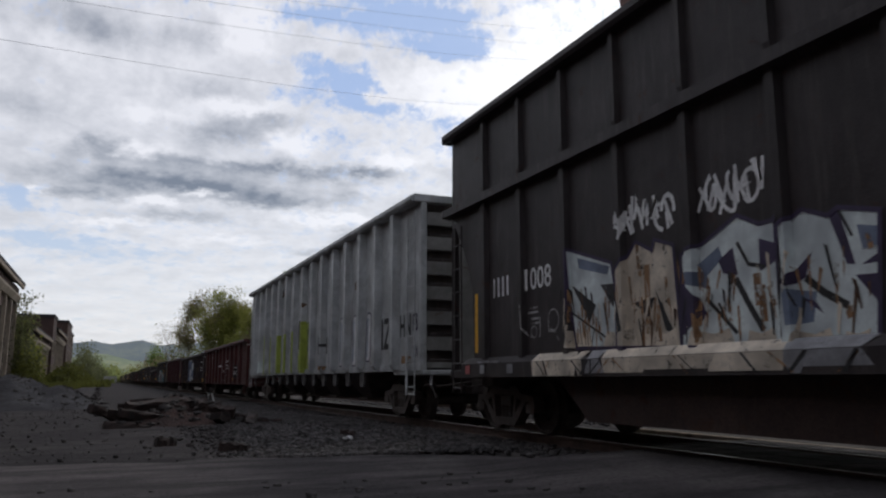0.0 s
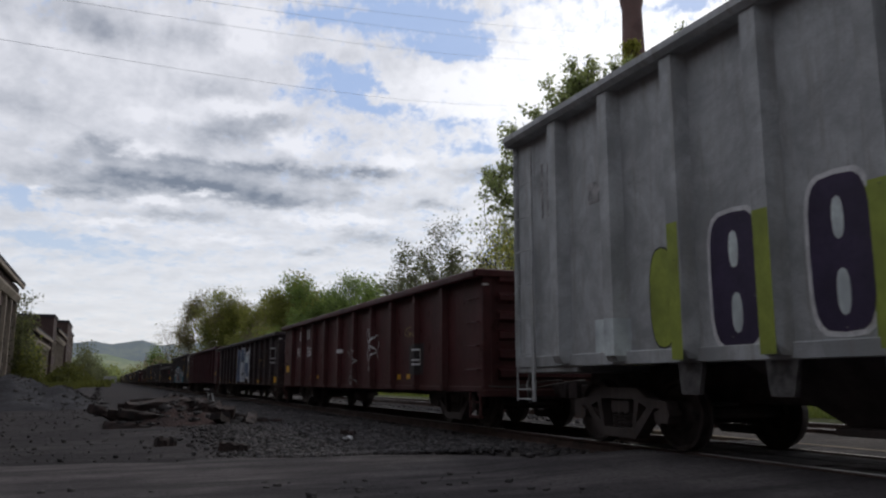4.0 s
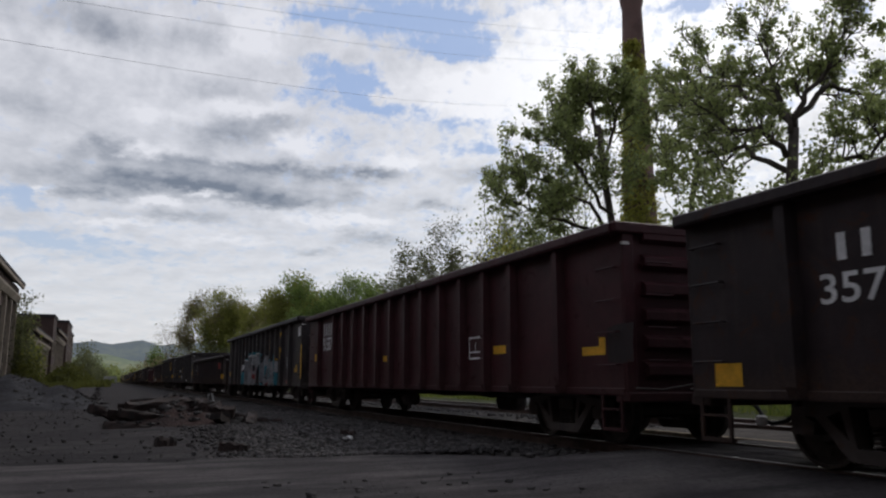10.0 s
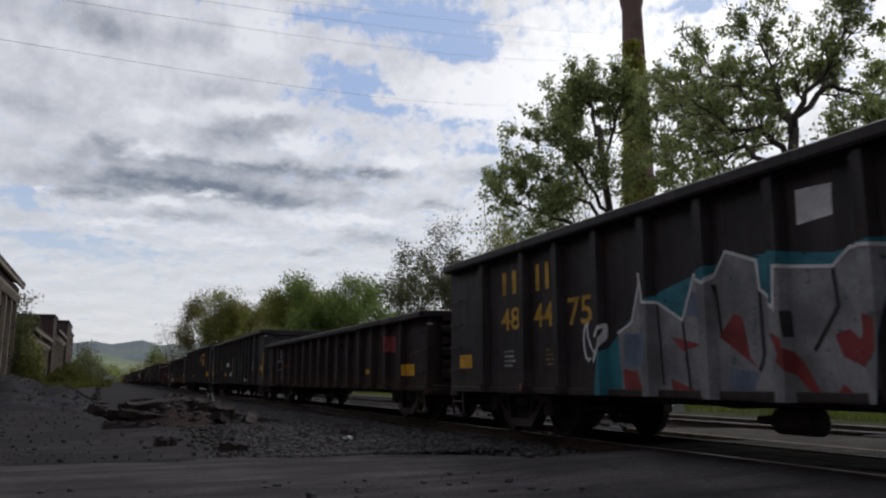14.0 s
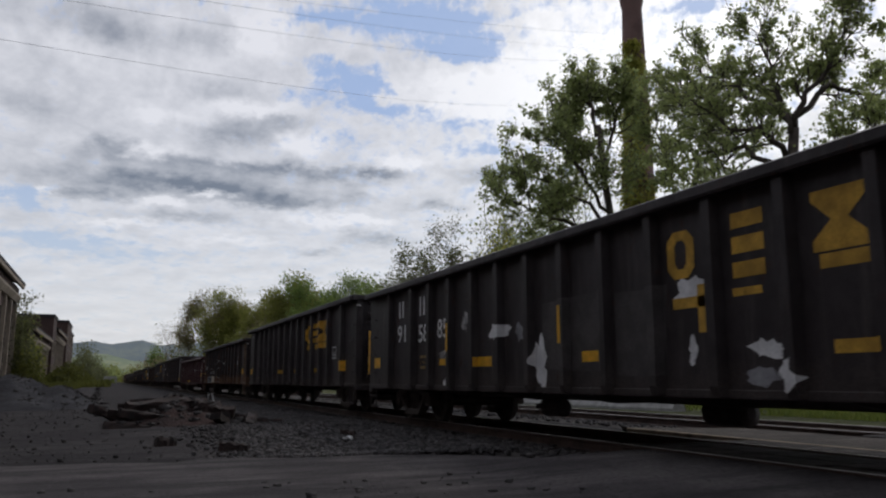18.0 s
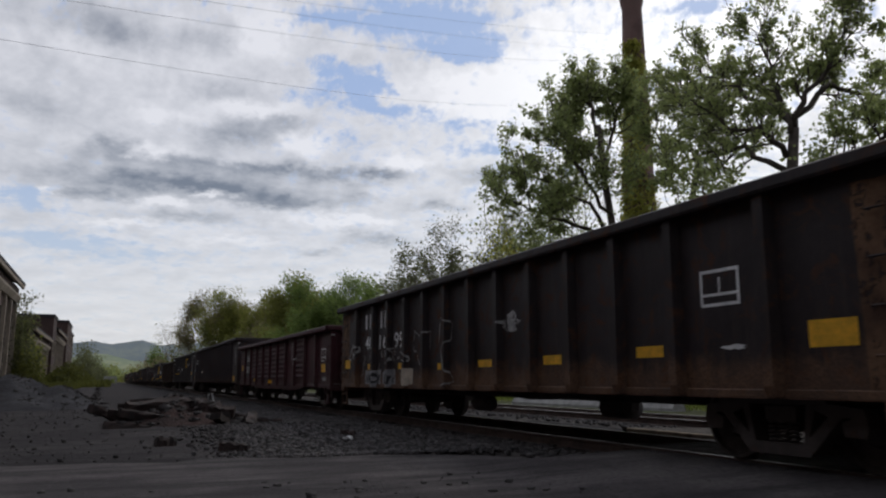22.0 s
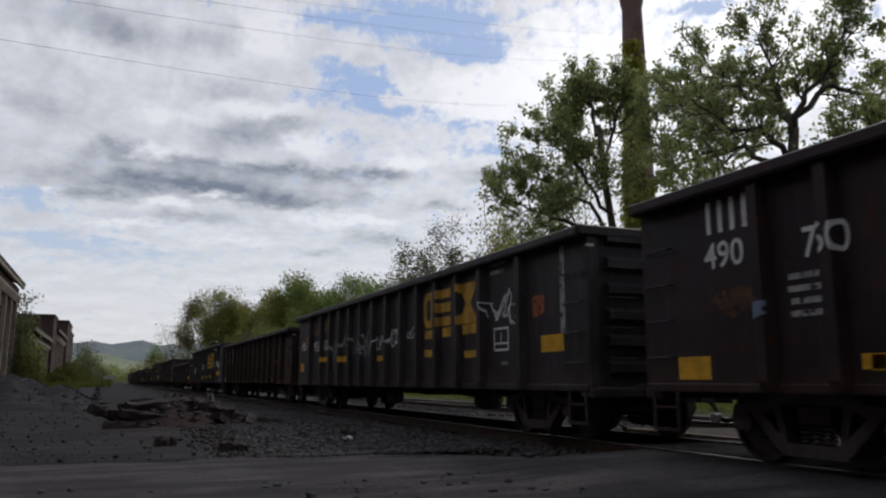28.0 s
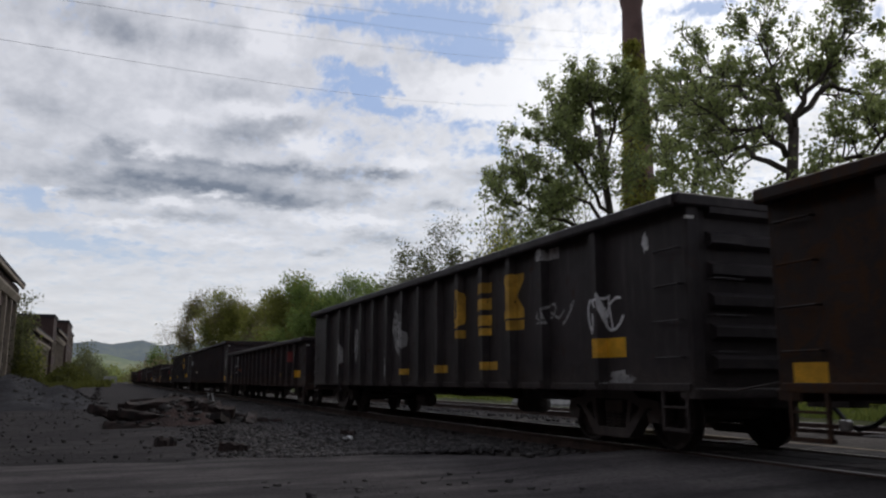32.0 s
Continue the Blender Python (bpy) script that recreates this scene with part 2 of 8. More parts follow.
black_spray = plain("black spray paint", (0.03, 0.03, 0.033), 0.6, 0.0, 0.25, 2.5, 20.0, 0.0, wear=0.36)
orange_spray = plain("orange red spray paint", (0.4, 0.11, 0.04), 0.6, 0.0, 0.3, 2.5, 20.0, 0.0, wear=0.42)
gold_spray = plain("dull gold spray paint", (0.3, 0.2, 0.08), 0.6, 0.0, 0.35, 2.5, 20.0, 0.0, wear=0.45)
pink_film = plain("pink red decal", (0.5, 0.14, 0.14), 0.5, 0.0, 0.15, 5.0, 40.0, 0.0)
# pale metal standing in for small glints on the cars
glint_metal = plain("pale glint metal", (0.7, 0.69, 0.67), 0.35, 0.4, 0.15, 5.0, 40.0, 0.0)
faint_grey = plain("thin grey overpaint", (0.07, 0.062, 0.062), 0.7, 0.0, 0.3, 3.0, 30.0, 0.0)
grey_dim = plain("dull grey spray paint", (0.22, 0.22, 0.25), 0.65, 0.0, 0.3, 3.0, 30.0, 0.0, wear=0.40)
tan_rust = plain("bare rusted sheet", (0.12, 0.055, 0.03), 0.85, 0.0, 0.5, 2.5, 30.0, 0.3, (0.2, 0.11, 0.06), wear=0.44)
whitewash = plain("chalky whitewash", (0.55, 0.55, 0.55), 0.8, 0.0, 0.3, 4.0, 35.0, 0.1)


# ---------------------------------------------------------------- shapes
class Shape:
    """Collects corners and faces of one mesh."""

    def __init__(self):
        self.v, self.f = [], []

    def add(self, verts, faces):
        n = len(self.v)
        self.v += [tuple(p) for p in verts]
        self.f += [tuple(i + n for i in f) for f in faces]
        return self

    def box(self, x0, x1, y0, y1, z0, z1, c=0.0):
        """A box, its upright and long edges chamfered by c."""
        if c <= 0:
            return self.add([(x, y, z) for z in (z0, z1) for y in (y0, y1) for x in (x0, x1)],
                            [(0, 2, 3, 1), (4, 5, 7, 6), (0, 1, 5, 4), (2, 6, 7, 3), (0, 4, 6, 2), (1, 3, 7, 5)])
        ring = lambda a, z: [(x0 + c, y0 + a, z), (x1 - c, y0 + a, z), (x1 - a, y0 + c, z), (x1 - a, y1 - c, z), (x1 - c, y1 - a, z), (x0 + c, y1 - a, z), (x0 + a, y1 - c, z), (x0 + a, y0 + c, z)]
        rows = [ring(c, z0), ring(0, z0 + c), ring(0, z1 - c), ring(c, z1)]
        return self.rings(rows)

    def rings(self, rows, closed=True, caps=True):
        n = len(rows[0])
        verts = [p for r in rows for p in r]
        faces = [(a * n + i, a * n + (i + 1) % n, (a + 1) * n + (i + 1) % n, (a + 1) * n + i)
                 for a in range(len(rows) - 1) for i in range(n if closed else n - 1)]
        if caps:
            faces += [tuple(range(n))[::-1], tuple((len(rows) - 1) * n + i for i in range(n))]
        return self.add(verts, faces)

    def prism(self, outline, axis, a, b):
        """An outline of points in the plane across the axis, drawn out from a to b."""
        put = {"x": lambda p, d: (d, p[0], p[1]), "y": lambda p, d: (p[0], d, p[1]), "z": lambda p, d: (p[0], p[1], d)}[axis]
        return self.rings([[put(p, a) for p in outline], [put(p, b) for p in outline]])

    def tube(self, points, radii, n=8):
        rows = []
        for i, p in enumerate(points):
            p = Vector(p)
            d = (Vector(points[min(i + 1, len(points) - 1)]) - Vector(points[max(i - 1, 0)])).normalized()
            side = d.orthogonal().normalized() if abs(d.z) > 0.9 else Vector((-d.y, d.x, 0)).normalized()
            up = d.cross(side)
            r = radii[i] if isinstance(radii, (list, tuple)) else radii
            rows.append([p + side * (r * math.cos(2 * math.pi * k / n)) + up * (r * math.sin(2 * math.pi * k / n)) for k in range(n)])
        return self.rings(rows)

    def lathe(self, profile, n=24, axis="x", at=(0, 0, 0)):
        """A profile of (distance along the axis, radius) turned round the axis."""
        rows = []
        for d, r in profile:
            ring = []
            for k in range(n):
                c, s = r * math.cos(2 * math.pi * k / n), r * math.sin(2 * math.pi * k / n)
                q = {"x": (d, c, s), "y": (c, d, s), "z": (c, s, d)}[axis]
                ring.append((q[0] + at[0], q[1] + at[1], q[2] + at[2]))
            rows.append(ring)
        return self.rings(rows)

    def mesh(self, name, smooth=False):
        me = bpy.data.meshes.new(name)
        me.from_pydata(self.v, [], self.f)
        me.validate()
        bm = bmesh.new()
        bm.from_mesh(me)
        bmesh.ops.recalc_face_normals(bm, faces=bm.faces)
        bm.to_mesh(me)
        bm.free()
        if smooth:
            me.polygons.foreach_set("use_smooth", [True] * len(me.polygons))
        return me


def dressed(me, *mats):
    for m in mats:
        me.materials.append(m)
    return me


def part(name, shape, material, parent, label="", smooth=False, at=None):
    """One mesh object under a thing or a part. shape: a Shape or a ready mesh."""
    me = shape if isinstance(shape, bpy.types.Mesh) else dressed(shape.mesh(name, smooth), material)
    ob = new(name, me)
    ob.parent = parent
    if at is not None:
        ob.matrix_basis = at
    return tagged(ob, label)


def thing(name, label, category, at=None, group="", kind=""):
    ob = new(name)
    ob.empty_display_size = 0.3
    if at is not None:
        ob.matrix_basis = at
    return tagged(ob, label, category, group, kind)


def solid(name, shape, material, label, category, kind="", group="", smooth=False, at=None):
    ob = new(name, dressed(shape.mesh(name, smooth), material))
    if at is not None:
        ob.matrix_basis = at
    return tagged(ob, label, category, group, kind)


def raw_mesh(name, verts, faces, material, smooth=False):
    """A mesh from number arrays: for leaves, stones and other stuff."""
    me = bpy.data.meshes.new(name)
    verts, faces = np.asarray(verts, np.float32), np.asarray(faces, np.int32)
    me.vertices.add(len(verts))
    me.vertices.foreach_set("co", verts.ravel())
    k = faces.shape[1]
    me.loops.add(faces.size)
    me.loops.foreach_set("vertex_index", faces.ravel())
    me.polygons.add(len(faces))
    me.polygons.foreach_set("loop_start", np.arange(0, faces.size, k, dtype=np.int32))
    me.polygons.foreach_set("loop_total", np.full(len(faces), k, np.int32))
    if smooth:
        me.polygons.foreach_set("use_smooth", np.ones(len(faces), bool))
    me.update(calc_edges=True)
    return dressed(me, material)


def hill(x, y, seed=0.0):
    return noise.fractal(Vector((x, y, seed)), 1.0, 2.0, 4)


# ---------------------------------------------------------------- sky: a layer of drifting cloud
# soft masses of the cloud deck: degrees to the right of the track, degrees up, half width, half height, strength
CLOUD_DARK = [(4.0, 13.9, 9.0, 1.5, 0.25), (3.1, 13.6, 7.4, 0.77, 0.62), (13.4, 14.9, 6.3, 0.60, 0.50), (9.8, 12.8, 3.9, 0.52, 0.60), (-2.2, 12.3, 2.7, 0.45, 0.55), (6.8, 17.2, 3.4, 0.93, 0.50), (9.6, 18.3, 2.5, 0.55, 0.40), (-1.4, 15.7, 1.4, 0.67, 0.55), (4.2, 15.0, 7.1, 0.39, 0.35), (4.4, 11.2, 3.9, 0.35, 0.35), (-1.6, 23.1, 2.6, 0.85, 0.4), (-5.2, 23.5, 3.0, 1.6, 0.28), (4.3, 23.6, 1.8, 0.95, 0.35), (-5.7, 17.8, 2.4, 1.24, 0.30), (5.9, 20.0, 2.6, 0.76, 0.30), (17.2, 10.2, 2.6, 0.45, 0.55), (17.2, 15.0, 2.3, 0.37, 0.35), (21.8, 12.6, 1.8, 0.37, 0.45), (16.0, 13.2, 1.9, 0.37, 0.30), (26.3, 14.9, 2.3, 0.65, 0.50), (13.0, 9.2, 1.6, 0.24, 0.35)]
CLOUD_LIGHT = [(1.8, 12.2, 1.6, 0.31, -0.75), (5.4, 13.0, 1.4, 0.23, -0.85), (-5.2, 12.4, 0.7, 0.29, -0.50), (7.7, 19.1, 3.1, 0.54, -0.35), (11.7, 16.9, 1.7, 0.79, -0.40), (1.0, 15.8, 1.5, 0.53, -0.40), (7.9, 24.6, 1.9, 1.47, -0.50), (14.1, 11.6, 2.9, 0.41, -0.45), (19.5, 15.7, 1.9, 0.65, -0.40), (-0.3, 10.6, 2.2, 0.27, -0.40), (-5.4, 21.7, 2.4, 0.69, -0.20), (1.8, 17.9, 2.7, 0.60, -0.30), (16.8, 11.7, 2.1, 0.29, -0.30), (6.4, 9.8, 3.5, 0.32, -0.25), (32.5, 21.1, 6.2, 3.46, -0.60), (45.1, 23.2, 9.0, 3.19, -0.70), (24.8, 20.5, 3.9, 1.58, -0.40)]
CLOUD_HOLES = [(20.0, 26.0, 5.3, 1.28, -1.20), (22.2, 23.9, 3.1, 0.62, -0.80), (15.4, 21.2, 2.8, 1.17, -0.90), (11.0, 20.2, 2.1, 0.62, -0.50), (11.6, 25.8, 2.6, 0.59, -0.70), (13.0, 22.7, 3.0, 0.77, -0.50), (17.3, 19.7, 3.9, 0.48, -0.60), (14.6, 17.4, 1.7, 0.64, -0.40), (-6.3, 11.8, 1.5, 0.86, -0.75), (-4.7, 9.2, 3.7, 0.66, -0.55), (0.5, 8.5, 4.4, 0.61, -0.40), (24.4, 23.9, 2.0, 0.85, -0.75), (23.5, 18.7, 2.6, 0.48, -0.50), (24.8, 17.0, 2.1, 0.49, -0.40), (41.0, 25.8, 2.7, 0.36, -0.80), (-3.8, 14.3, 1.4, 0.51, -0.40)]
CLOUD_WISPS = [(13.2, 23.7, 2.3, 0.53, 0.55), (19.9, 21.9, 2.6, 0.94, 0.70), (15.7, 23.4, 1.5, 0.35, 0.40), (9.7, 25.7, 1.1, 0.33, 0.50), (18.8, 20.5, 2.4, 0.36, 0.40), (16.8, 26.4, 1.0, 0.26, 0.35), (29.7, 25.8, 1.7, 0.75, 0.40), (3.1, 13.7, 8.7, 1.73, 0.45), (-2.8, 19.4, 7.4, 4.26, 0.40), (8.3, 20.7, 4.5, 3.41, 0.30), (3.8, 22.9, 3.6, 2.19, 0.30), (27.0, 21.3, 5.1, 2.34, 0.20)]


def cloud_material():
    m = bpy.data.materials.new("broken cloud")
    m.use_nodes = True
    m.cycles.emission_sampling = "NONE"
    t = m.node_tree
    t.nodes.clear()
    tc = t.nodes.new("ShaderNodeTexCoord")
    sep = t.nodes.new("ShaderNodeSeparateXYZ")
    t.links.new(tc.outputs["Object"], sep.inputs[0])
    x, y, z = sep.outputs
    turn = calc(t, "MULTIPLY", calc(t, "ARCTAN2", x, y), 180 / math.pi)
    flat = calc(t, "SQRT", calc(t, "ADD", calc(t, "MULTIPLY", x, x), calc(t, "MULTIPLY", y, y)))
    rise = calc(t, "MULTIPLY", calc(t, "ARCTAN2", z, flat), 180 / math.pi)
    mid = lambda v, k: calc(t, "MULTIPLY", calc(t, "SUBTRACT", v, 0.5), k)

    def vec(op, a, b):
        n = t.nodes.new("ShaderNodeVectorMath")
        n.operation = op
        for i, v in enumerate((a, b)):
            if isinstance(v, tuple):
                n.inputs[i].default_value = v
            else:
                t.links.new(v, n.inputs[i])
        return n.outputs["Value" if op == "DOT_PRODUCT" else "Vector"]

    # puffs are measured in degrees of turn and in a rise that is pressed together towards the horizon
    put = t.nodes.new("ShaderNodeCombineXYZ")
    t.links.new(calc(t, "MULTIPLY", turn, 0.08), put.inputs[0])
    t.links.new(calc(t, "MULTIPLY", calc(t, "LOGARITHM", calc(t, "ADD", calc(t, "MAXIMUM", rise, 0.0), 2.0), math.e), 2.3), put.inputs[1])
    p = put.outputs[0]
    # ragged outlines: the masses are bent by drifting noise
    swirl = add(t, "TexNoise", Scale=6.5, Detail=8.0, Roughness=0.6)
    t.links.new(p, swirl.inputs["Vector"])
    here = t.nodes.new("ShaderNodeCombineXYZ")
    t.links.new(turn, here.inputs[0])
    t.links.new(rise, here.inputs[1])
    here = vec("ADD", here.outputs[0], vec("MULTIPLY", vec("SUBTRACT", swirl.outputs["Color"], (0.5, 0.5, 0.5)), (4.6, 2.1, 0.0)))

    def masses(items, start=0.0):
        s = start
        for a, e, wa, we, k in items:
            q = vec("MULTIPLY", vec("SUBTRACT", here, (a, e, 0.0)), (1 / wa, 1 / we, 0.0))
            s = calc(t, "MULTIPLY_ADD", calc(t, "EXPONENT", calc(t, "MULTIPLY", vec("DOT_PRODUCT", q, q), -1.0)), k, s)
        return s

    lower = vec("ADD", p, (0.02, -0.12, 0.0))
    broad, puff = noise_of(t, p, 1.5, 2.0, 0.5, 0.2), noise_of(t, p, 4.2, 8.0, 0.56, 0.15)
    under, wisp = noise_of(t, lower, 4.2, 8.0, 0.56, 0.15), noise_of(t, p, 13.0, 6.0, 0.6, 0.5)
    curl = noise_of(t, p, 8.5, 7.0, 0.6, 0.3)
    # towards the horizon the puffs close up into thin bands
    near = span(t, rise, 4.0, 13.0)
    body = calc(t, "MULTIPLY", calc(t, "ADD", calc(t, "ADD", mid(broad, 0.4), mid(puff, 0.8)), calc(t, "ADD", mid(wisp, 0.2), mid(curl, 0.5))), calc(t, "MULTIPLY_ADD", near, 0.6, 0.4))
    holes, heavy = calc(t, "MULTIPLY", masses(CLOUD_HOLES + CLOUD_WISPS), 1.3), calc(t, "MULTIPLY", masses(CLOUD_DARK + CLOUD_LIGHT), 1.65)
    cover = calc(t, "MULTIPLY_ADD", span(t, calc(t, "ADD", calc(t, "ADD", calc(t, "ADD", body, mid(wisp, 1.3)), mid(curl, 1.3)), holes), -0.85, 0.1), 0.92, 0.08)
    edge = calc(t, "MULTIPLY", calc(t, "SUBTRACT", puff, under), 0.8)
    shade = span(t, calc(t, "ADD", calc(t, "ADD", calc(t, "MULTIPLY", body, 0.4), calc(t, "ADD", edge, mid(curl, 0.5))), heavy), -0.4, 1.4, False)
    q = vec("MULTIPLY", vec("SUBTRACT", here, (42.0, 21.0, 0.0)), (1 / 17.0, 1 / 13.0, 0.0))
    glow = calc(t, "EXPONENT", calc(t, "MULTIPLY", vec("DOT_PRODUCT", q, q), -1.0))
    # strength peaks near the view and is lowered behind, to darken rear-facing sides
    away = calc(t, "MULTIPLY_ADD", calc(t, "COSINE", calc(t, "MULTIPLY", calc(t, "SUBTRACT", turn, 15.0), math.pi / 180)), 0.2, 0.8)
    lit = blend(t, glow, (0.83, 0.826, 0.868), (1.22, 1.22, 1.22))
    base = blend(t, span(t, rise, 2.0, 14.0), (0.4, 0.43, 0.5), (0.15, 0.17, 0.215))
    col = blend(t, shade, lit, base)
    blue = blend(t, span(t, rise, 1.0, 22.0), (0.54, 0.62, 0.73), (0.31, 0.44, 0.72))
    col = blend(t, cover, blue, col)
    em = add(t, "Emission", Strength=1.0)
    t.links.new(col, em.inputs["Color"])
    t.links.new(away, em.inputs["Strength"])
    # thin haze lets a little of the sun through everywhere
    clear, mix, out = t.nodes.new("ShaderNodeBsdfTransparent"), add(t, "MixShader", Fac=0.16), t.nodes.new("ShaderNodeOutputMaterial")
    t.links.new(em.outputs[0], mix.inputs[1])
    t.links.new(clear.outputs[0], mix.inputs[2])
    t.links.new(mix.outputs[0], out.inputs["Surface"])
    return m


def cloud_layer():
    rows, n, reach, high = [], 96, 4200.0, 520.0
    for k in range(40):
        r = reach * (k + 0.02) / 39
        z = high * (1 - (r / reach) ** 2) - 12
        rows.append([(r * math.cos(2 * math.pi * i / n), r * math.sin(2 * math.pi * i / n), z) for i in range(n)])
    s = Shape().rings(rows, caps=False)
    s.f.append(tuple(range(n))[::-1])
    return solid("backdrop_clouds", s, cloud_material(), "broken white and grey clouds drifting over a blue sky", "sky", "structure", smooth=True)


clouds = cloud_layer()


# ---------------------------------------------------------------- ground
def ground_height(x, y):
    """Flat cinder yard, with faint ruts and swells, a shallow ditch beside the track farther off."""
    near = max(0.0, 1 - math.hypot(x, y) / 90)
    z = 0.05 * near * hill(x * 0.45, y * 0.3) + 0.02 * near * hill(x * 2.1, y * 1.2, 7.0)
    if 4.6 < x < 16:
        z -= 0.02
    return z - 0.02


def axis_steps(inner, fine, outer):
    out, d, step = [0.0], 0.0, fine
    while d < outer:
        if d > inner:
            step *= 1.35
        d += step
        out.append(d)
    return [-v for v in out[:0:-1]] + out


def ground_sheet():
    xs, ys = axis_steps(14, 0.45, 4600), axis_steps(34, 0.5, 4600)
    verts = [(x, y, ground_height(x, y)) for y in ys for x in xs]
    nx = len(xs)
    faces = [(j * nx + i, j * nx + i + 1, (j + 1) * nx + i + 1, (j + 1) * nx + i) for j in range(len(ys) - 1) for i in range(nx - 1)]
    ob = new("ground", raw_mesh("ground", verts, faces, dirt, True))
    return tagged(ob, "dark grey cinder and dirt yard ground", "ground", kind="structure")


ground_sheet()


def sheet(name, outline, z, thick, material, label, category, wobble=0.25, seed=1):
    """A flat patch with a broken edge, laid on the ground."""
    rng = random.Random(seed)
    pts = []
    for (ax, ay), (bx, by) in zip(outline, outline[1:] + outline[:1]):
        n = max(2, int(math.hypot(bx - ax, by - ay) / 0.7))
        for k in range(n):
            u = k / n
            pts.append((ax + (bx - ax) * u + rng.uniform(-wobble, wobble), ay + (by - ay) * u + rng.uniform(-wobble, wobble)))
    s = Shape()
    s.prism(pts, "z", z - thick, z)
    return solid(name, s, material, label, category, "structure")


sheet("road", [(-9, -9), (5.62, -9), (5.62, 8.2), (3.0, 10.0), (-1.5, 10.4), (-5.0, 9.0), (-9.0, 9.5)], 0.05, 0.2, tarmac, "worn dark asphalt road leading to the crossing", "road", 0.4)
sheet("road_far_side", [(8.75, -9), (10.6, -9), (10.6, 11.2), (8.75, 12.4)], 0.155, 0.2, pale_grit, "pale dusty gravel fill between the two tracks", "road", 0.06, 2)


def ballast_bed(centre, y0, y1, seed):
    s, rng = Shape(), random.Random(seed)
    rows, y = [], y0
    while y <= y1:
        j = lambda a: rng.uniform(-a, a)
        rows.append([(centre - 2.4 + j(0.1), y, -0.12), (centre - 1.55 + j(0.05), y, 0.0 + j(0.012)), (centre, y, 0.0 + j(0.01)), (centre + 1.55 + j(0.05), y, 0.0 + j(0.012)), (centre + 2.4 + j(0.1), y, -0.12)])
        y += 0.6 if y < 60 else 6
    s.rings(rows, closed=False, caps=False)
    return solid("ballast", s, ballast_mat, "dark sooty track ballast", "ballast", "structure", smooth=True)


def rail_shape(y0, y1):
    """Base, web and head of a rail; its running face is a mesh of its own."""
    out = [(-0.07, -0.17), (0.07, -0.17), (0.07, -0.158), (0.012, -0.14), (0.01, -0.045), (0.035, -0.035), (0.035, -0.006), (-0.035, -0.006), (-0.035, -0.035), (-0.01, -0.045), (-0.012, -0.14), (-0.07, -0.158)]
    return Shape().prism(out, "y", y0, y1)


def track(centre, label, seed):
    ob = thing("railway_track", label, "railway track", pose(centre, 0, 0.17), kind="structure")
    for side in (-0.75, 0.75):
        r = part("rail", rail_shape(-40, 620), rail_steel, ob, "rusty steel rail", at=pose(side, 0, 0))
        part("rail_head", Shape().prism([(-0.03, -0.006), (0.03, -0.006), (0.026, 0.0), (-0.026, 0.0)], "y", -40, 620), rail_top, r, "polished running surface")
    rng = random.Random(seed)
    tie = dressed(Shape().box(-1.3, 1.3, -0.115, 0.115, -0.3, -0.17, 0.012).mesh("tie"), tie_wood)
    plate = dressed(Shape().box(-0.12, 0.12, -0.09, 0.09, -0.171, -0.158).mesh("tie_plate"), rail_steel)
    for k in range(150):
        t = part("tie", tie, None, ob, at=pose(rng.uniform(-0.03, 0.03), 8.9 + 0.53 * k, rng.uniform(0.0, 0.012), 0, 0, rng.uniform(-0.8, 0.8)))
        if k < 40:
            for side in (-0.75, 0.75):
                part("tie_plate", plate, None, t, at=pose(side, 0, 0))
    return ob


ballast_bed(7.15, 9.0, 620, 3)
ballast_bed(12.3, 9.6, 620, 4)
track(7.15, "railway track with polished rails on dark ties", 5)
track(12.3, "second railway track with rusty rails beyond the train", 6)


def crossing_deck():
    """Panels of the level crossing between and beside the rails."""
    ob = thing("level_crossing", "worn timber and asphalt level crossing deck between the rails", "level crossing", pose(0, 0, 0), kind="structure")
    rng = random.Random(8)
    part("approach_ramp", Shape().prism([(3.6, 0.04), (4.2, 0.079), (6.29, 0.15), (6.29, -0.05), (3.6, -0.05)], "y", -9, 8.4), tarmac, ob, "worn asphalt rising to the rails")
    part("edge_timber", Shape().box(8.62, 8.74, -9, 12.0, 0.02, 0.165, 0.012), tan_timber, ob, "pale weathered edge timber")
    for centre in (7.15, 12.3):
        for lo, hi in ((-1.48, -0.86), (-0.64, -0.33), (-0.31, 0.0), (0.02, 0.33), (0.35, 0.64), (0.86, 1.48)):
            for k in range(4 if (centre, lo) != (7.15, -1.48) else 0):
                y0 = -3.0 + 3.0 * k
                part("deck_panel", Shape().box(centre + lo, centre + hi, y0 + 0.01, y0 + 2.98, 0.02, 0.158 + rng.uniform(-0.01, 0.004), 0.012), tarmac, ob)


crossing_deck()


# ---------------------------------------------------------------- freight cars
RAIL_X, RAIL_Z, WHEEL = 7.15, 0.17, 0.42


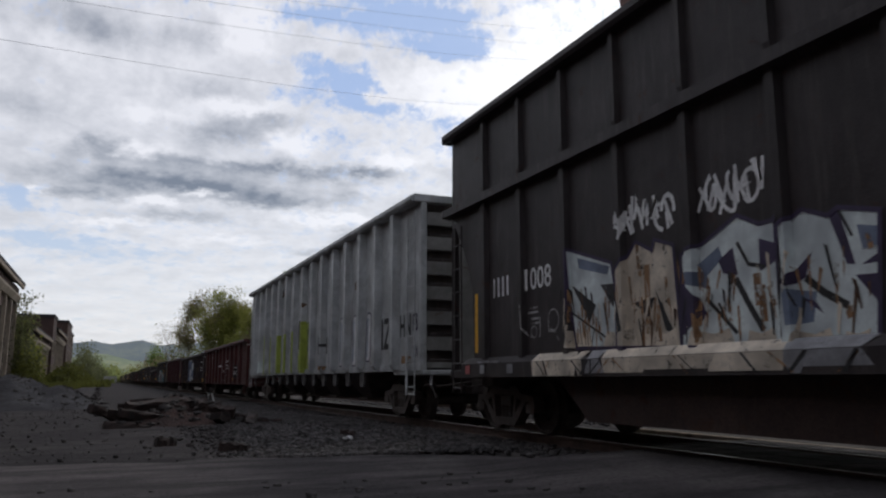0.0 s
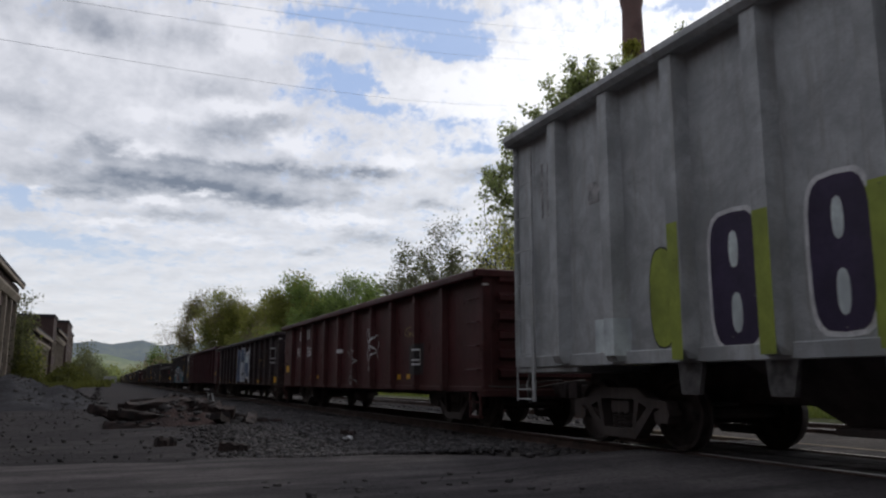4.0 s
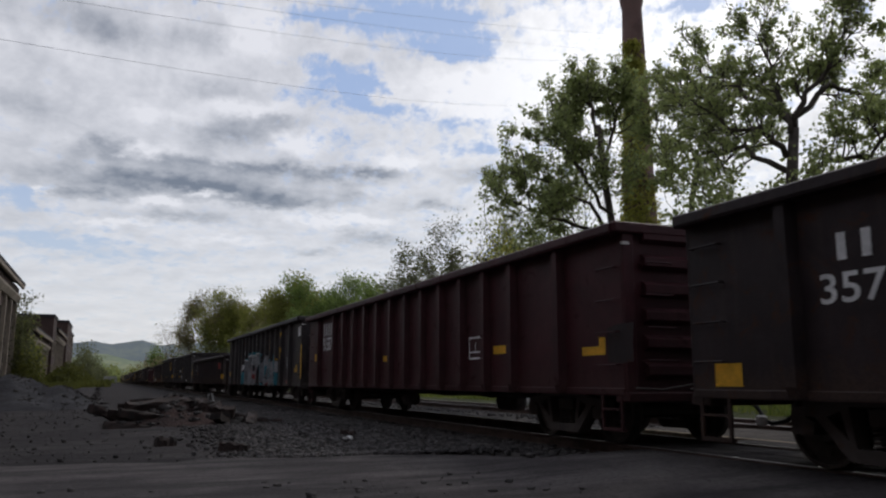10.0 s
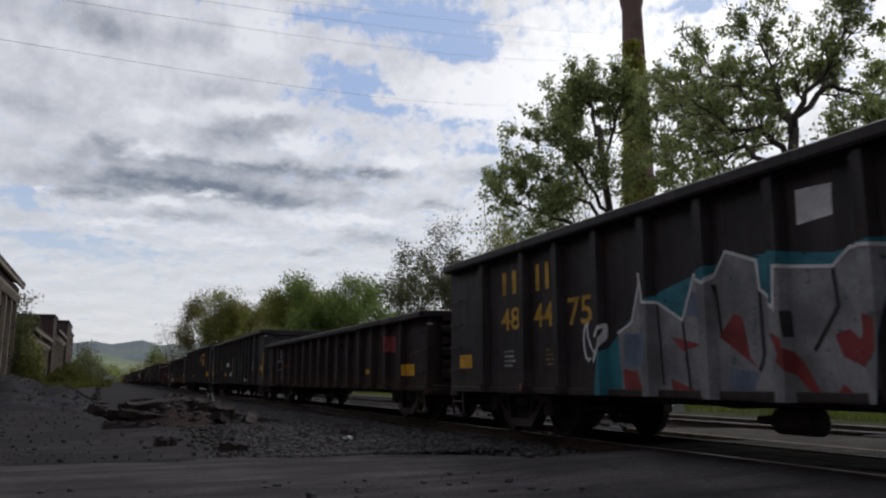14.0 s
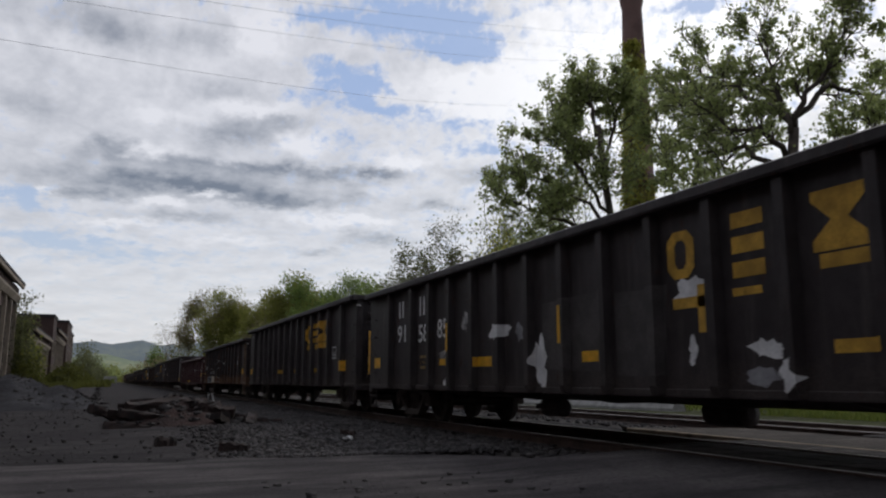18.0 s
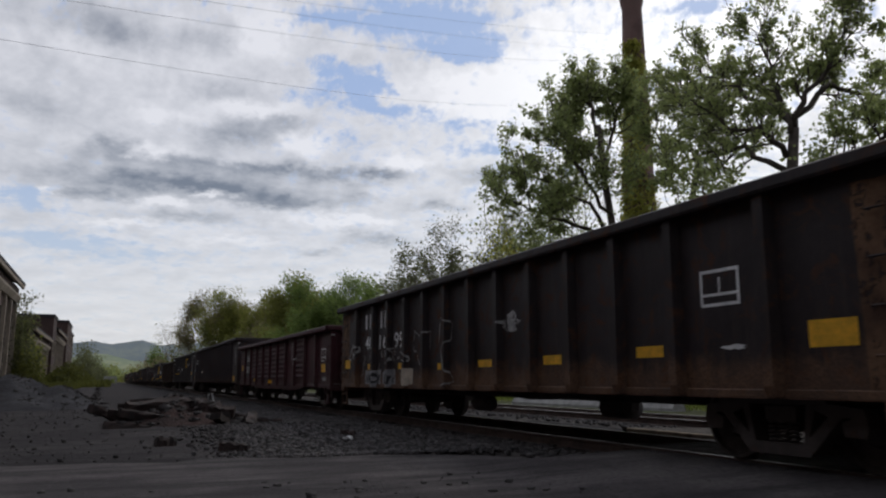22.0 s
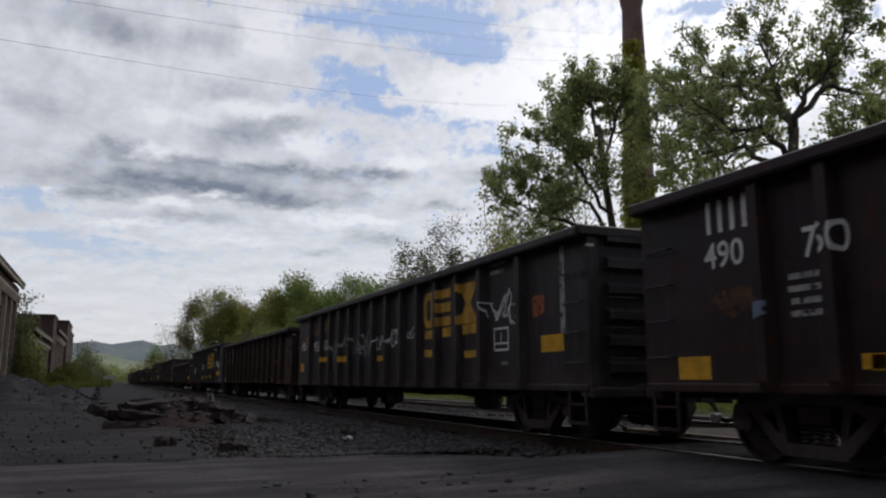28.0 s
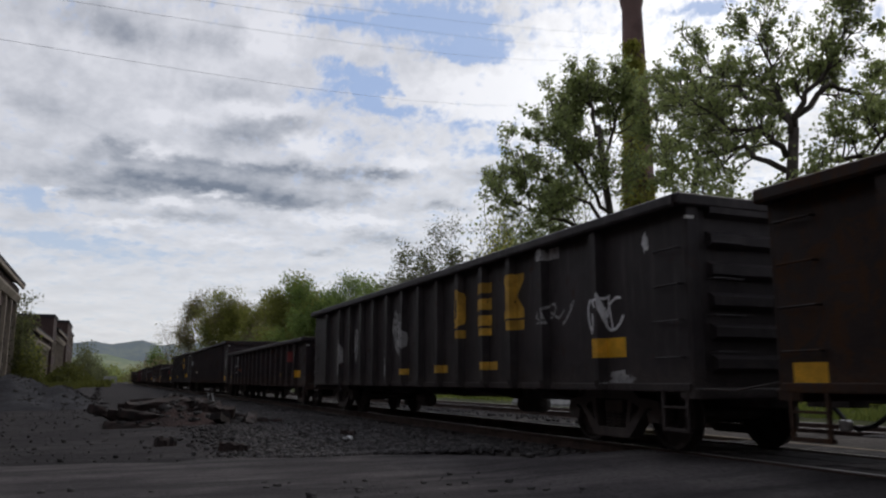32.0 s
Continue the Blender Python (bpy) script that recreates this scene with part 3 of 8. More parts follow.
def wheelset_mesh():
    s = Shape()
    wheel = [(0.0, 0.1), (0.0, 0.16), (0.035, 0.2), (0.03, 0.34), (0.0, 0.36), (-0.005, 0.445), (0.03, 0.448), (0.038, WHEEL + 0.004), (0.13, WHEEL - 0.005), (0.135, 0.375), (0.085, 0.35), (0.075, 0.2), (0.13, 0.16), (0.13, 0.1)]
    s.lathe([(0.685 + d, r) for d, r in wheel], 28)
    s.lathe([(-0.685 - d, r) for d, r in wheel], 28)
    s.lathe([(-1.06, 0.07), (-0.8, 0.075), (-0.7, 0.1), (0.7, 0.1), (0.8, 0.075), (1.06, 0.07)], 12)
    for k in range(4):   # core holes give the plate its look as it turns
        a = math.pi * k / 2
        for d in (0.82, -0.82):
            s.box(d - 0.004, d + 0.004, 0.27 * math.cos(a) - 0.03, 0.27 * math.cos(a) + 0.03, 0.27 * math.sin(a) - 0.03, 0.27 * math.sin(a) + 0.03)
    return dressed(s.mesh("wheelset", False), tread_steel)


def sideframe_mesh():
    """Cast side frame in one piece: arched top, two raking legs, spring seat and journal ends."""
    s = Shape()
    plates = [[(-1.02, 0.42), (-0.98, 0.58), (-0.6, 0.62), (-0.42, 0.74), (0.42, 0.74), (0.6, 0.62), (0.98, 0.58), (1.02, 0.42), (0.86, 0.5), (0.6, 0.5), (0.36, 0.6), (-0.36, 0.6), (-0.6, 0.5), (-0.86, 0.5)],
              [(-0.45, 0.2), (-0.36, 0.12), (0.36, 0.12), (0.45, 0.2), (0.3, 0.24), (-0.3, 0.24)]]
    for k in (-1, 1):
        plates += [[(k * 0.6, 0.5), (k * 0.74, 0.5), (k * 0.45, 0.2), (k * 0.3, 0.24)], [(k * 0.36, 0.6), (k * 0.45, 0.563), (k * 0.36, 0.26), (k * 0.3, 0.24)], [(k * 0.86, 0.5), (k * 1.02, 0.42), (k * 0.98, 0.33), (k * 0.76, 0.33), (k * 0.74, 0.45)]]
    for p in plates:
        s.prism(p, "x", -0.09, 0.09)
    me = s.mesh("sideframe")
    bm = bmesh.new()
    bm.from_mesh(me)
    bmesh.ops.remove_doubles(bm, verts=bm.verts, dist=0.002)
    bm.to_mesh(me)
    bm.free()
    return dressed(me, truck_paint)


def spring_mesh():
    s = Shape()
    pts = [(0.055 * math.cos(a * 0.9), 0.055 * math.sin(a * 0.9), 0.24 + 0.2 * a / 34) for a in range(35)]
    return dressed(s.tube(pts, 0.014, 5).mesh("spring", True), truck_paint)


WHEELSET, SIDEFRAME, SPRING = wheelset_mesh(), sideframe_mesh(), spring_mesh()
BOLSTER = dressed(Shape().prism([(-1.05, 0.44), (-0.9, 0.38), (-0.3, 0.36), (0.3, 0.36), (0.9, 0.38), (1.05, 0.44), (1.05, 0.58), (0.3, 0.66), (-0.3, 0.66), (-1.05, 0.58)], "y", -0.19, 0.19).mesh("bolster"), truck_paint)
BEAM = dressed(Shape().box(-0.8, 0.8, -0.05, 0.05, 0.3, 0.4, 0.01).box(-0.82, -0.66, -0.06, 0.06, 0.27, 0.5, 0.01).box(0.66, 0.82, -0.06, 0.06, 0.27, 0.5, 0.01).mesh("brake_beam"), steel_dark)
wheelsets = []


def truck(car, y):
    tr = part("truck", BOLSTER, None, car, "four-wheel cast steel truck", at=pose(0, y, 0))
    for x in (-1.0, 1.0):
        part("sideframe", SIDEFRAME, None, tr, "dusty cast side frame", at=pose(x, 0, 0))
        for dy in (-0.13, 0.0, 0.13):
            part("spring", SPRING, None, tr, at=pose(x, dy, 0))
    for dy in (-0.865, 0.865):
        w = part("wheelset", WHEELSET, None, tr, "pair of steel wheels on an axle", at=pose(0, dy, WHEEL))
        wheelsets.append((w, dy))
        part("brake_beam", BEAM, None, tr, at=pose(0, dy * 0.38, 0.03))
    return tr


def coupler(car, y, k):
    """Knuckle coupler on its shank, pointing along k."""
    s = Shape()
    s.box(-0.08, 0.08, min(y, y + k * 0.42), max(y, y + k * 0.42), 0.6, 0.76, 0.02)
    s.prism([(-0.16, y + k * 0.38), (0.13, y + k * 0.38), (0.15, y + k * 0.55), (0.03, y + k * 0.64), (-0.02, y + k * 0.52), (-0.1, y + k * 0.55), (-0.18, y + k * 0.6)], "z", 0.55, 0.82)
    c = part("coupler", s, steel_dark, car, "rusty knuckle coupler")
    hose = [(0.35, y + k * 0.1, 0.62), (0.36, y + k * 0.3, 0.5), (0.3, y + k * 0.48, 0.36), (0.18, y + k * 0.58, 0.32), (0.1, y + k * 0.62, 0.36)]
    part("air_hose", Shape().tube(hose, 0.028, 7), black_spray, c, "black rubber air hose", True)
    # the coupling's pale colour stands in for a glint beside the coupler
    part("hose_coupling", Shape().box(0.02, 0.13, y + k * 0.62 - 0.03, y + k * 0.62 + 0.03, 0.3, 0.42, 0.02), glint_metal, c, "hose coupling with a glint painted pale")
    lever = [(-1.35, y + k * 0.16, 0.74), (-1.0, y + k * 0.2, 0.72), (-0.3, y + k * 0.22, 0.82), (-0.05, y + k * 0.3, 0.84)]
    part("uncoupling_lever", Shape().tube(lever, 0.014, 6), truck_paint, c, "bent steel uncoupling lever", True)


def rungs(car, name, points, along, n, rise, width, off, material):
    """Grab irons: a bar standing off the sheet on two feet, one above the other."""
    for k in range(n):
        x, y, z = points
        z += k * rise
        if along == "y":
            pts = [(x, y - width / 2, z), (x + off, y - width / 2, z), (x + off, y + width / 2, z), (x, y + width / 2, z)]
        else:
            pts = [(x - width / 2, y, z), (x - width / 2, y + off, z), (x + width / 2, y + off, z), (x + width / 2, y, z)]
        part(name, Shape().tube(pts, 0.012, 6), material, car)


def rib_mesh(z0, z1, depth, wide, paint):
    """A pressed side post of hat section, tapered at its ends."""
    a, b = wide / 2, wide / 2 * 0.62
    sec = lambda d, z: [(0.0, -a, z), (-d, -b, z), (-d, b, z), (0.0, a, z)]
    s = Shape().rings([sec(depth * 0.7, z0), sec(depth, z0 + 0.1), sec(depth, z1 - 0.05), sec(depth * 0.9, z1)])
    return dressed(s.mesh("rib"), paint)


def car_frame(name, label, middle, length, group="freight cars of the train"):
    ob = thing(name, label, "freight car", pose(RAIL_X, middle, RAIL_Z), group)
    ob["middle"] = middle
    return ob


cars = []


def evenly(a, b, n):
    return [a + (b - a) * k / (n - 1) for k in range(n)]


USUAL = [-6.75, *evenly(-5.37, 5.37, 12), 6.75]     # side posts of the common car, metres from its middle


def gondola(label, front, rear, top, sill, posts, paint, rib_wide=0.2, rib_deep=0.115, corrugated=(), belly=0.0):
    """An open freight car between two couplings; top and sill are heights over the ground."""
    middle, length = (front + rear) / 2, rear - front - 1.25
    z0, z1, h, wx = sill - RAIL_Z, top - RAIL_Z, length / 2, 1.55
    car = car_frame("gondola", label, middle, length)
    sk = wx - 0.14
    car["posts"], car["skin"], car["deep"], car["wide"] = posts, sk, rib_deep, rib_wide
    for k in (-1, 1):
        part("side_panel", Shape().box(min(k * sk, k * (sk - 0.03)), max(k * sk, k * (sk - 0.03)), -h, h, z0, z1 - 0.05), paint, car)
        part("top_chord", Shape().prism([(k * (sk - 0.06), z1 - 0.14), (k * (wx + 0.015), z1 - 0.14), (k * (wx + 0.03), z1 - 0.11), (k * (wx + 0.03), z1 - 0.02), (k * (wx + 0.005), z1), (k * (sk - 0.05), z1)], "y", -h - 0.02, h + 0.02), paint, car)
        part("side_sill", Shape().prism([(k * (sk - 0.05), z0 - 0.02), (k * (sk + 0.012), z0 - 0.02), (k * (sk + 0.016), z0), (k * (sk + 0.016), z0 + 0.06), (k * (sk + 0.004), z0 + 0.07), (k * (sk - 0.05), z0 + 0.07)], "y", -h, h), paint, car)
        if belly:
            part("fish_belly", Shape().prism([(-h * 0.62, z0 - 0.02), (-h * 0.45, z0 - belly), (h * 0.45, z0 - belly), (h * 0.62, z0 - 0.02)], "x", min(k * sk, k * (sk - 0.03)), max(k * sk, k * (sk - 0.03))), paint, car)
    rib = rib_mesh(z0, z1 - 0.13, rib_deep, rib_wide, paint)
    for y in car["posts"]:
        part("rib", rib, None, car, at=pose(-sk, y, 0))
        part("rib", rib, None, car, at=pose(sk, y, 0, 0, 0, 180))
    if corrugated:
        ps = list(car["posts"])
        for n in corrugated:
            a, b = ps[n], ps[n + 1]
            for j in range(8):
                z = z0 + 0.32 + (z1 - z0 - 0.56) * j / 7
                s = Shape().prism([(-sk, z - 0.055), (-sk - 0.035, z - 0.025), (-sk - 0.035, z + 0.025), (-sk, z + 0.055)], "y", a + rib_wide / 2 + 0.03, b - rib_wide / 2 - 0.03)
                part("corrugation", s, paint, car)
    for k in (-1, 1):
        s = Shape().box(-sk + 0.01, sk - 0.01, min(k * h, k * (h - 0.03)), max(k * h, k * (h - 0.03)), z0, z1 - 0.02)
        end = part("end_wall", s, paint, car)
        for j in range(6):
            z = z0 + 0.28 + (z1 - z0 - 0.42) * j / 5
            bar = Shape().prism([(k * h, z - 0.1), (k * (h + 0.09), z - 0.05), (k * (h + 0.09), z + 0.05), (k * h, z + 0.1)], "x", -sk + 0.3, sk - 0.3)
            part("end_rib", bar, paint, end)
        for x in (-1, 1):
            part("corner_post", Shape().box(min(x * sk, x * (sk - 0.16)), max(x * sk, x * (sk - 0.16)), min(k * h, k * (h + 0.05)), max(k * h, k * (h + 0.05)), z0, z1 - 0.03, 0.012), paint, end)
        # a small pale block imitates the glint at the front corner
        if k < 0:
            part("worn_corner", Shape().box(-sk - 0.006, -sk + 0.1, -h - 0.058, -h - 0.02, z1 - 0.27, z1 - 0.235), glint_metal, end, "pale block painting a glint on the corner")
        part("end_sill", Shape().box(-sk, sk, min(k * (h - 0.2), k * (h + 0.08)), max(k * (h - 0.2), k * (h + 0.08)), z0 - 0.1, z0 + 0.02, 0.015), paint, car)
        part("end_chord", Shape().box(-wx, wx, min(k * (h - 0.06), k * (h + 0.1)), max(k * (h - 0.06), k * (h + 0.1)), z1 - 0.13, z1 + 0.012, 0.02), paint, car)
        coupler(car, k * (h - 0.02), k)
        truck(car, k * (h - 1.95))
        rungs(car, "grab_iron", (-sk - 0.002, k * (h - 0.28), z0 + 0.35), "y", 4, 0.4, 0.42, -0.06, paint)
        rungs(car, "grab_iron", (-0.95, k * (h + 0.03), z0 + 0.4), "x", 4, 0.4, 0.42, k * 0.12, paint)
        step = Shape()
        for y in (k * (h - 0.48), k * (h - 0.08)):
            step.box(-sk - 0.01, -sk + 0.02, y - 0.02, y + 0.02, z0 - 0.42, z0 + 0.02)
        step.box(-sk - 0.012, -sk + 0.05, min(k * (h - 0.5), k * (h - 0.06)), max(k * (h - 0.5), k * (h - 0.06)), z0 - 0.45, z0 - 0.41)
        step.box(-sk - 0.012, -sk + 0.03, min(k * (h - 0.5), k * (h - 0.06)), max(k * (h - 0.5), k * (h - 0.06)), z0 - 0.2, z0 - 0.175)
        part("sill_step", step, paint, car)
    part("floor_plate", Shape().box(-sk + 0.03, sk - 0.03, -h + 0.03, h - 0.03, z0 + 0.06, z0 + 0.1), steel_dark, car)
    part("center_sill", Shape().box(-0.22, 0.22, -h + 0.1, h - 0.1, 0.52, z0 + 0.06, 0.02), steel_dark, car)
    for j in range(5):
        y = (j - 2) * length / 7
        part("crossbearer", Shape().prism([(-sk + 0.05, z0 - 0.02), (-0.3, 0.5), (0.3, 0.5), (sk - 0.05, z0 - 0.02), (sk - 0.05, z0 + 0.06), (-sk + 0.05, z0 + 0.06)], "y", y - 0.04, y + 0.04), steel_dark, car)
    part("brake_cylinder", Shape().lathe([(-0.02, 0.1), (0.0, 0.14), (0.5, 0.14), (0.54, 0.06), (0.8, 0.04)], 14, "y", (-0.7, 0.8, 0.42)), steel_dark, car)
    part("air_reservoir", Shape().lathe([(0, 0.08), (0.05, 0.19), (0.75, 0.19), (0.8, 0.08)], 14, "y", (0.7, -1.6, 0.4)), steel_dark, car)
    cars.append(car)
    return car


GAPS = [13.42, 35.02, 52.32, 70.02, 87.57, 105.22, 123.02, 140.87, 158.17, 175.92, 193.42, 215.12, 233.32, 251.02, 269.02]
g2 = gondola("oxide red gondola car, scuffed and tagged with white scrawls", GAPS[1], GAPS[2], 2.86, 0.83, evenly(-6.5, 6.5, 10), oxide_paint)
g3 = gondola("black gondola car with big pale blue graffiti letters", GAPS[2], GAPS[3], 2.77, 0.84, evenly(-7.35, 6.85, 13), sooty_paint)
g4 = gondola("dark maroon gondola car with faded white numbers", GAPS[3], GAPS[4], 2.93, 0.84, [-6.75, *evenly(-5.37, 5.05, 12), 6.75], maroon_paint)
g5 = gondola("black gondola car with yellow lettering and red and blue graffiti", GAPS[4], GAPS[5], 3.07, 0.83, USUAL, black_paint)
g6 = gondola("low dark gondola car with yellow reflector patches", GAPS[5], GAPS[6], 2.36, 0.82, evenly(-7.0, 7.0, 15), sooty_paint)
g7 = gondola("black gondola car with yellow lettering and scraped paint", GAPS[6], GAPS[7], 3.03, 0.84, USUAL, black_paint)
g8 = gondola("clean black gondola car with small yellow lettering", GAPS[7], GAPS[8], 3.15, 0.86, [p - 0.15 for p in USUAL], black_paint)
g9 = gondola("black gondola car rusting brown along its sill", GAPS[8], GAPS[9], 2.9, 0.85, [-6.65, *evenly(-5.3, 5.4, 11), 6.75], rusted_paint)
g10 = gondola("low maroon gondola car with corrugated panels and a chalk doodle", GAPS[9], GAPS[10], 2.53, 0.81, evenly(-6.6, 6.6, 10), maroon_paint, 0.17, 0.09, (1, 3, 4, 5, 6, 7), 0.12)
g11 = gondola("long black gondola car stained with brown rust", GAPS[10], GAPS[11], 3.05, 0.9, evenly(-8.4, 8.4, 22), sooty_paint)
g12 = gondola("black gondola car with yellow lettering and white tags", GAPS[11], GAPS[12], 3.03, 0.88, USUAL, black_paint)
g13 = gondola("rusty brown gondola car with white numbers", GAPS[12], GAPS[13], 2.8, 0.91, evenly(-6.8, 6.95, 13), brown_paint)
g14 = gondola("black gondola car with yellow lettering and grey scuffs", GAPS[13], GAPS[14], 3.03, 0.9, USUAL, black_paint)


def hopper(label, front, rear):
    """Tall covered-side hopper car: posts over the full height, chutes hanging under the sill."""
    middle, length = (front + rear) / 2, rear - front - 1.3
    z0, z1, h, wx, deep = 1.08, 4.63, length / 2, 1.57, 0.17
    sk = wx - 0.19
    car = car_frame("hopper_car", label, middle, length)
    car["posts"], car["skin"], car["deep"], car["wide"] = evenly(-8.8, 8.85, 15), sk, deep, 0.32
    for k in (-1, 1):
        part("side_panel", Shape().box(min(k * sk, k * (sk - 0.03)), max(k * sk, k * (sk - 0.03)), -h, h, z0, z1 - 0.05), grey_paint, car)
        part("top_chord", Shape().prism([(k * (sk - 0.08), z1 - 0.16), (k * wx, z1 - 0.16), (k * (wx + 0.05), z1 - 0.1), (k * (wx + 0.05), z1 - 0.02), (k * (wx + 0.01), z1), (k * (sk - 0.06), z1)], "y", -h - 0.02, h + 0.02), grey_paint, car)
        part("side_sill", Shape().box(min(k * (sk - 0.03), k * (sk + 0.03)), max(k * (sk - 0.03), k * (sk + 0.03)), -h, h, z0 - 0.06, z0 + 0.1, 0.01), grey_paint, car)
    rib = rib_mesh(z0 - 0.02, z1 - 0.14, deep, 0.32, grey_paint)
    for y in car["posts"]:
        part("rib", rib, None, car, at=pose(-sk, y, 0))
        part("rib", rib, None, car, at=pose(sk, y, 0, 0, 0, 180))
    chute = Shape()
    chute.prism([(-0.55, z0 - 0.02), (0.55, z0 - 0.02), (0.4, z0 - 0.4), (-0.4, z0 - 0.4)], "x", -sk + 0.05, -sk + 0.09)
    chute_me = dressed(chute.mesh("chute_plate"), grey_paint)
    # brackets are darker than the car's grey, imitating the shadow under the sill
    leg = dressed(Shape().prism([(-0.2, z0 - 0.04), (0.2, z0 - 0.04), (0.16, z0 - 0.4), (-0.12, z0 - 0.4)], "x", -sk - 0.02, -sk + 0.04).mesh("chute_bracket"), shaded_bracket_grey)
    for k, y in enumerate(list(car["posts"])[2:-2]):
        part("chute_bracket", leg, None, car, "pressed bracket under the sill, grey darkened for shade", at=pose(0, y, 0))
    for y in (-4.6, -1.55, 1.55, 4.6):
        c = part("discharge_hopper", Shape().rings([[(-1.2, y - 1.3, z0), (1.2, y - 1.3, z0), (1.2, y + 1.3, z0), (-1.2, y + 1.3, z0)], [(-0.7, y - 0.35, 0.38), (0.7, y - 0.35, 0.38), (0.7, y + 0.35, 0.38), (-0.7, y + 0.35, 0.38)]]), steel_dark, car, "dark sloping discharge hopper")
        part("gate", Shape().box(-0.85, 0.85, y - 0.42, y + 0.42, 0.32, 0.4, 0.015), truck_paint, c)
    for k in (-1, 1):
        # end: a flat sheet between two stacks of foot pockets at the corners
        ends = lambda a, b: (min(k * (h + a), k * (h + b)), max(k * (h + a), k * (h + b)))
        e = part("end_wall", Shape().box(-0.6, 0.6, *ends(-0.03, 0.05), 1.2, z1 - 0.04, 0.006), grimy_shaded_paint, car, "dusty end sheet, brownish grey with painted shade")
        part("slope_sheet", Shape().prism([(k * (h - 0.08), 1.7), (k * (h - 1.9), z0), (k * (h - 1.95), z0), (k * (h - 0.12), 1.75)], "x", -sk + 0.02, sk - 0.02), truck_paint, e, "sloping end floor sheet")
        for x in (-1, 1):
            xo, xi = sorted((x * (sk - 0.1), x * 0.6))
            # the dark paint on this back sheet deepens the shade inside the pockets
            part("end_pocket_panel", Shape().box(xo, xi, *ends(-0.14, -0.1), z0, z1 - 0.04), truck_paint, e, "dirty back sheet, dark for the shade in the pockets")
            for j in range(7):
                z = 0.915 + j * 0.515
                part("pocket_rim", Shape().box(xo, xi, *ends(-0.1, 0.05), max(z, z0), min(z + 0.275, z1 - 0.06), 0.008), grimy_shaded_paint, e)
                if j < 6:
                    u0, u1 = xo + 0.1, xi - 0.1
                    part("grab_iron", Shape().tube([(u0, k * (h - 0.09), z + 0.35), (u0, k * (h + 0.04), z + 0.33), (u1, k * (h + 0.04), z + 0.33), (u1, k * (h - 0.09), z + 0.35)], 0.013, 6), steel_dark, e)
            part("corner_post", Shape().box(min(x * (sk + 0.03), x * (sk - 0.1)), max(x * (sk + 0.03), x * (sk - 0.1)), *ends(-0.03, 0.1), z0 - 0.06, z1 - 0.03, 0.015), grey_paint, e)
        part("end_platform", Shape().box(-sk, sk, min(k * (h - 1.6), k * (h + 0.12)), max(k * (h - 1.6), k * (h + 0.12)), z0 - 0.14, z0 - 0.04, 0.015), grey_paint, car)
        part("end_chord", Shape().box(-wx, wx, min(k * (h - 0.06), k * (h + 0.11)), max(k * (h - 0.06), k * (h + 0.11)), z1 - 0.16, z1 + 0.015, 0.02), grey_paint, car)
        part("ridge_post", Shape().box(-0.06, 0.06, min(k * (h - 0.02), k * (h + 0.06)), max(k * (h - 0.02), k * (h + 0.06)), z0, z1 - 0.06, 0.01), grey_paint, car)
        ladder = part("ladder", Shape().tube([(-sk - 0.09, k * (h - 0.08), z0 - 0.55), (-sk - 0.09, k * (h - 0.08), z1 - 0.3)], 0.014, 6).box(-sk - 0.1, -sk - 0.07, min(k * (h - 0.6), k * (h - 0.53)), max(k * (h - 0.6), k * (h - 0.53)), z0 - 0.55, z1 - 0.3), grey_paint, car, "thin steel ladder")
        for j in range(8):
            z = 0.7 + j * 0.515 if j < 7 else z0 - 0.52
            part("rung", Shape().tube([(-sk - 0.09, k * (h - 0.55), z), (-sk - 0.09, k * (h - 0.08), z)], 0.012, 6), grey_paint, ladder)
        coupler(car, k * (h - 0.02), k)
        truck(car, k * (h - 2.05))
        part("brake_rod", Shape().tube([(-1.15, k * (h + 0.06), z0 - 0.1), (-1.2, k * (h + 0.1), 0.75), (-1.1, k * (h + 0.2), 0.5)], 0.035, 7), faint_white, car, "pale hanging hose bracket", True)
    part("center_sill", Shape().box(-0.2, 0.2, -h + 0.1, h - 0.1, 0.56, z0 - 0.05, 0.02), steel_dark, car)
    part("floor_sheet", Shape().box(-sk + 0.04, sk - 0.04, -h + 1.9, h - 1.9, z0 + 0.02, z0 + 0.05), steel_dark, car)
    cars.append(car)
    return car


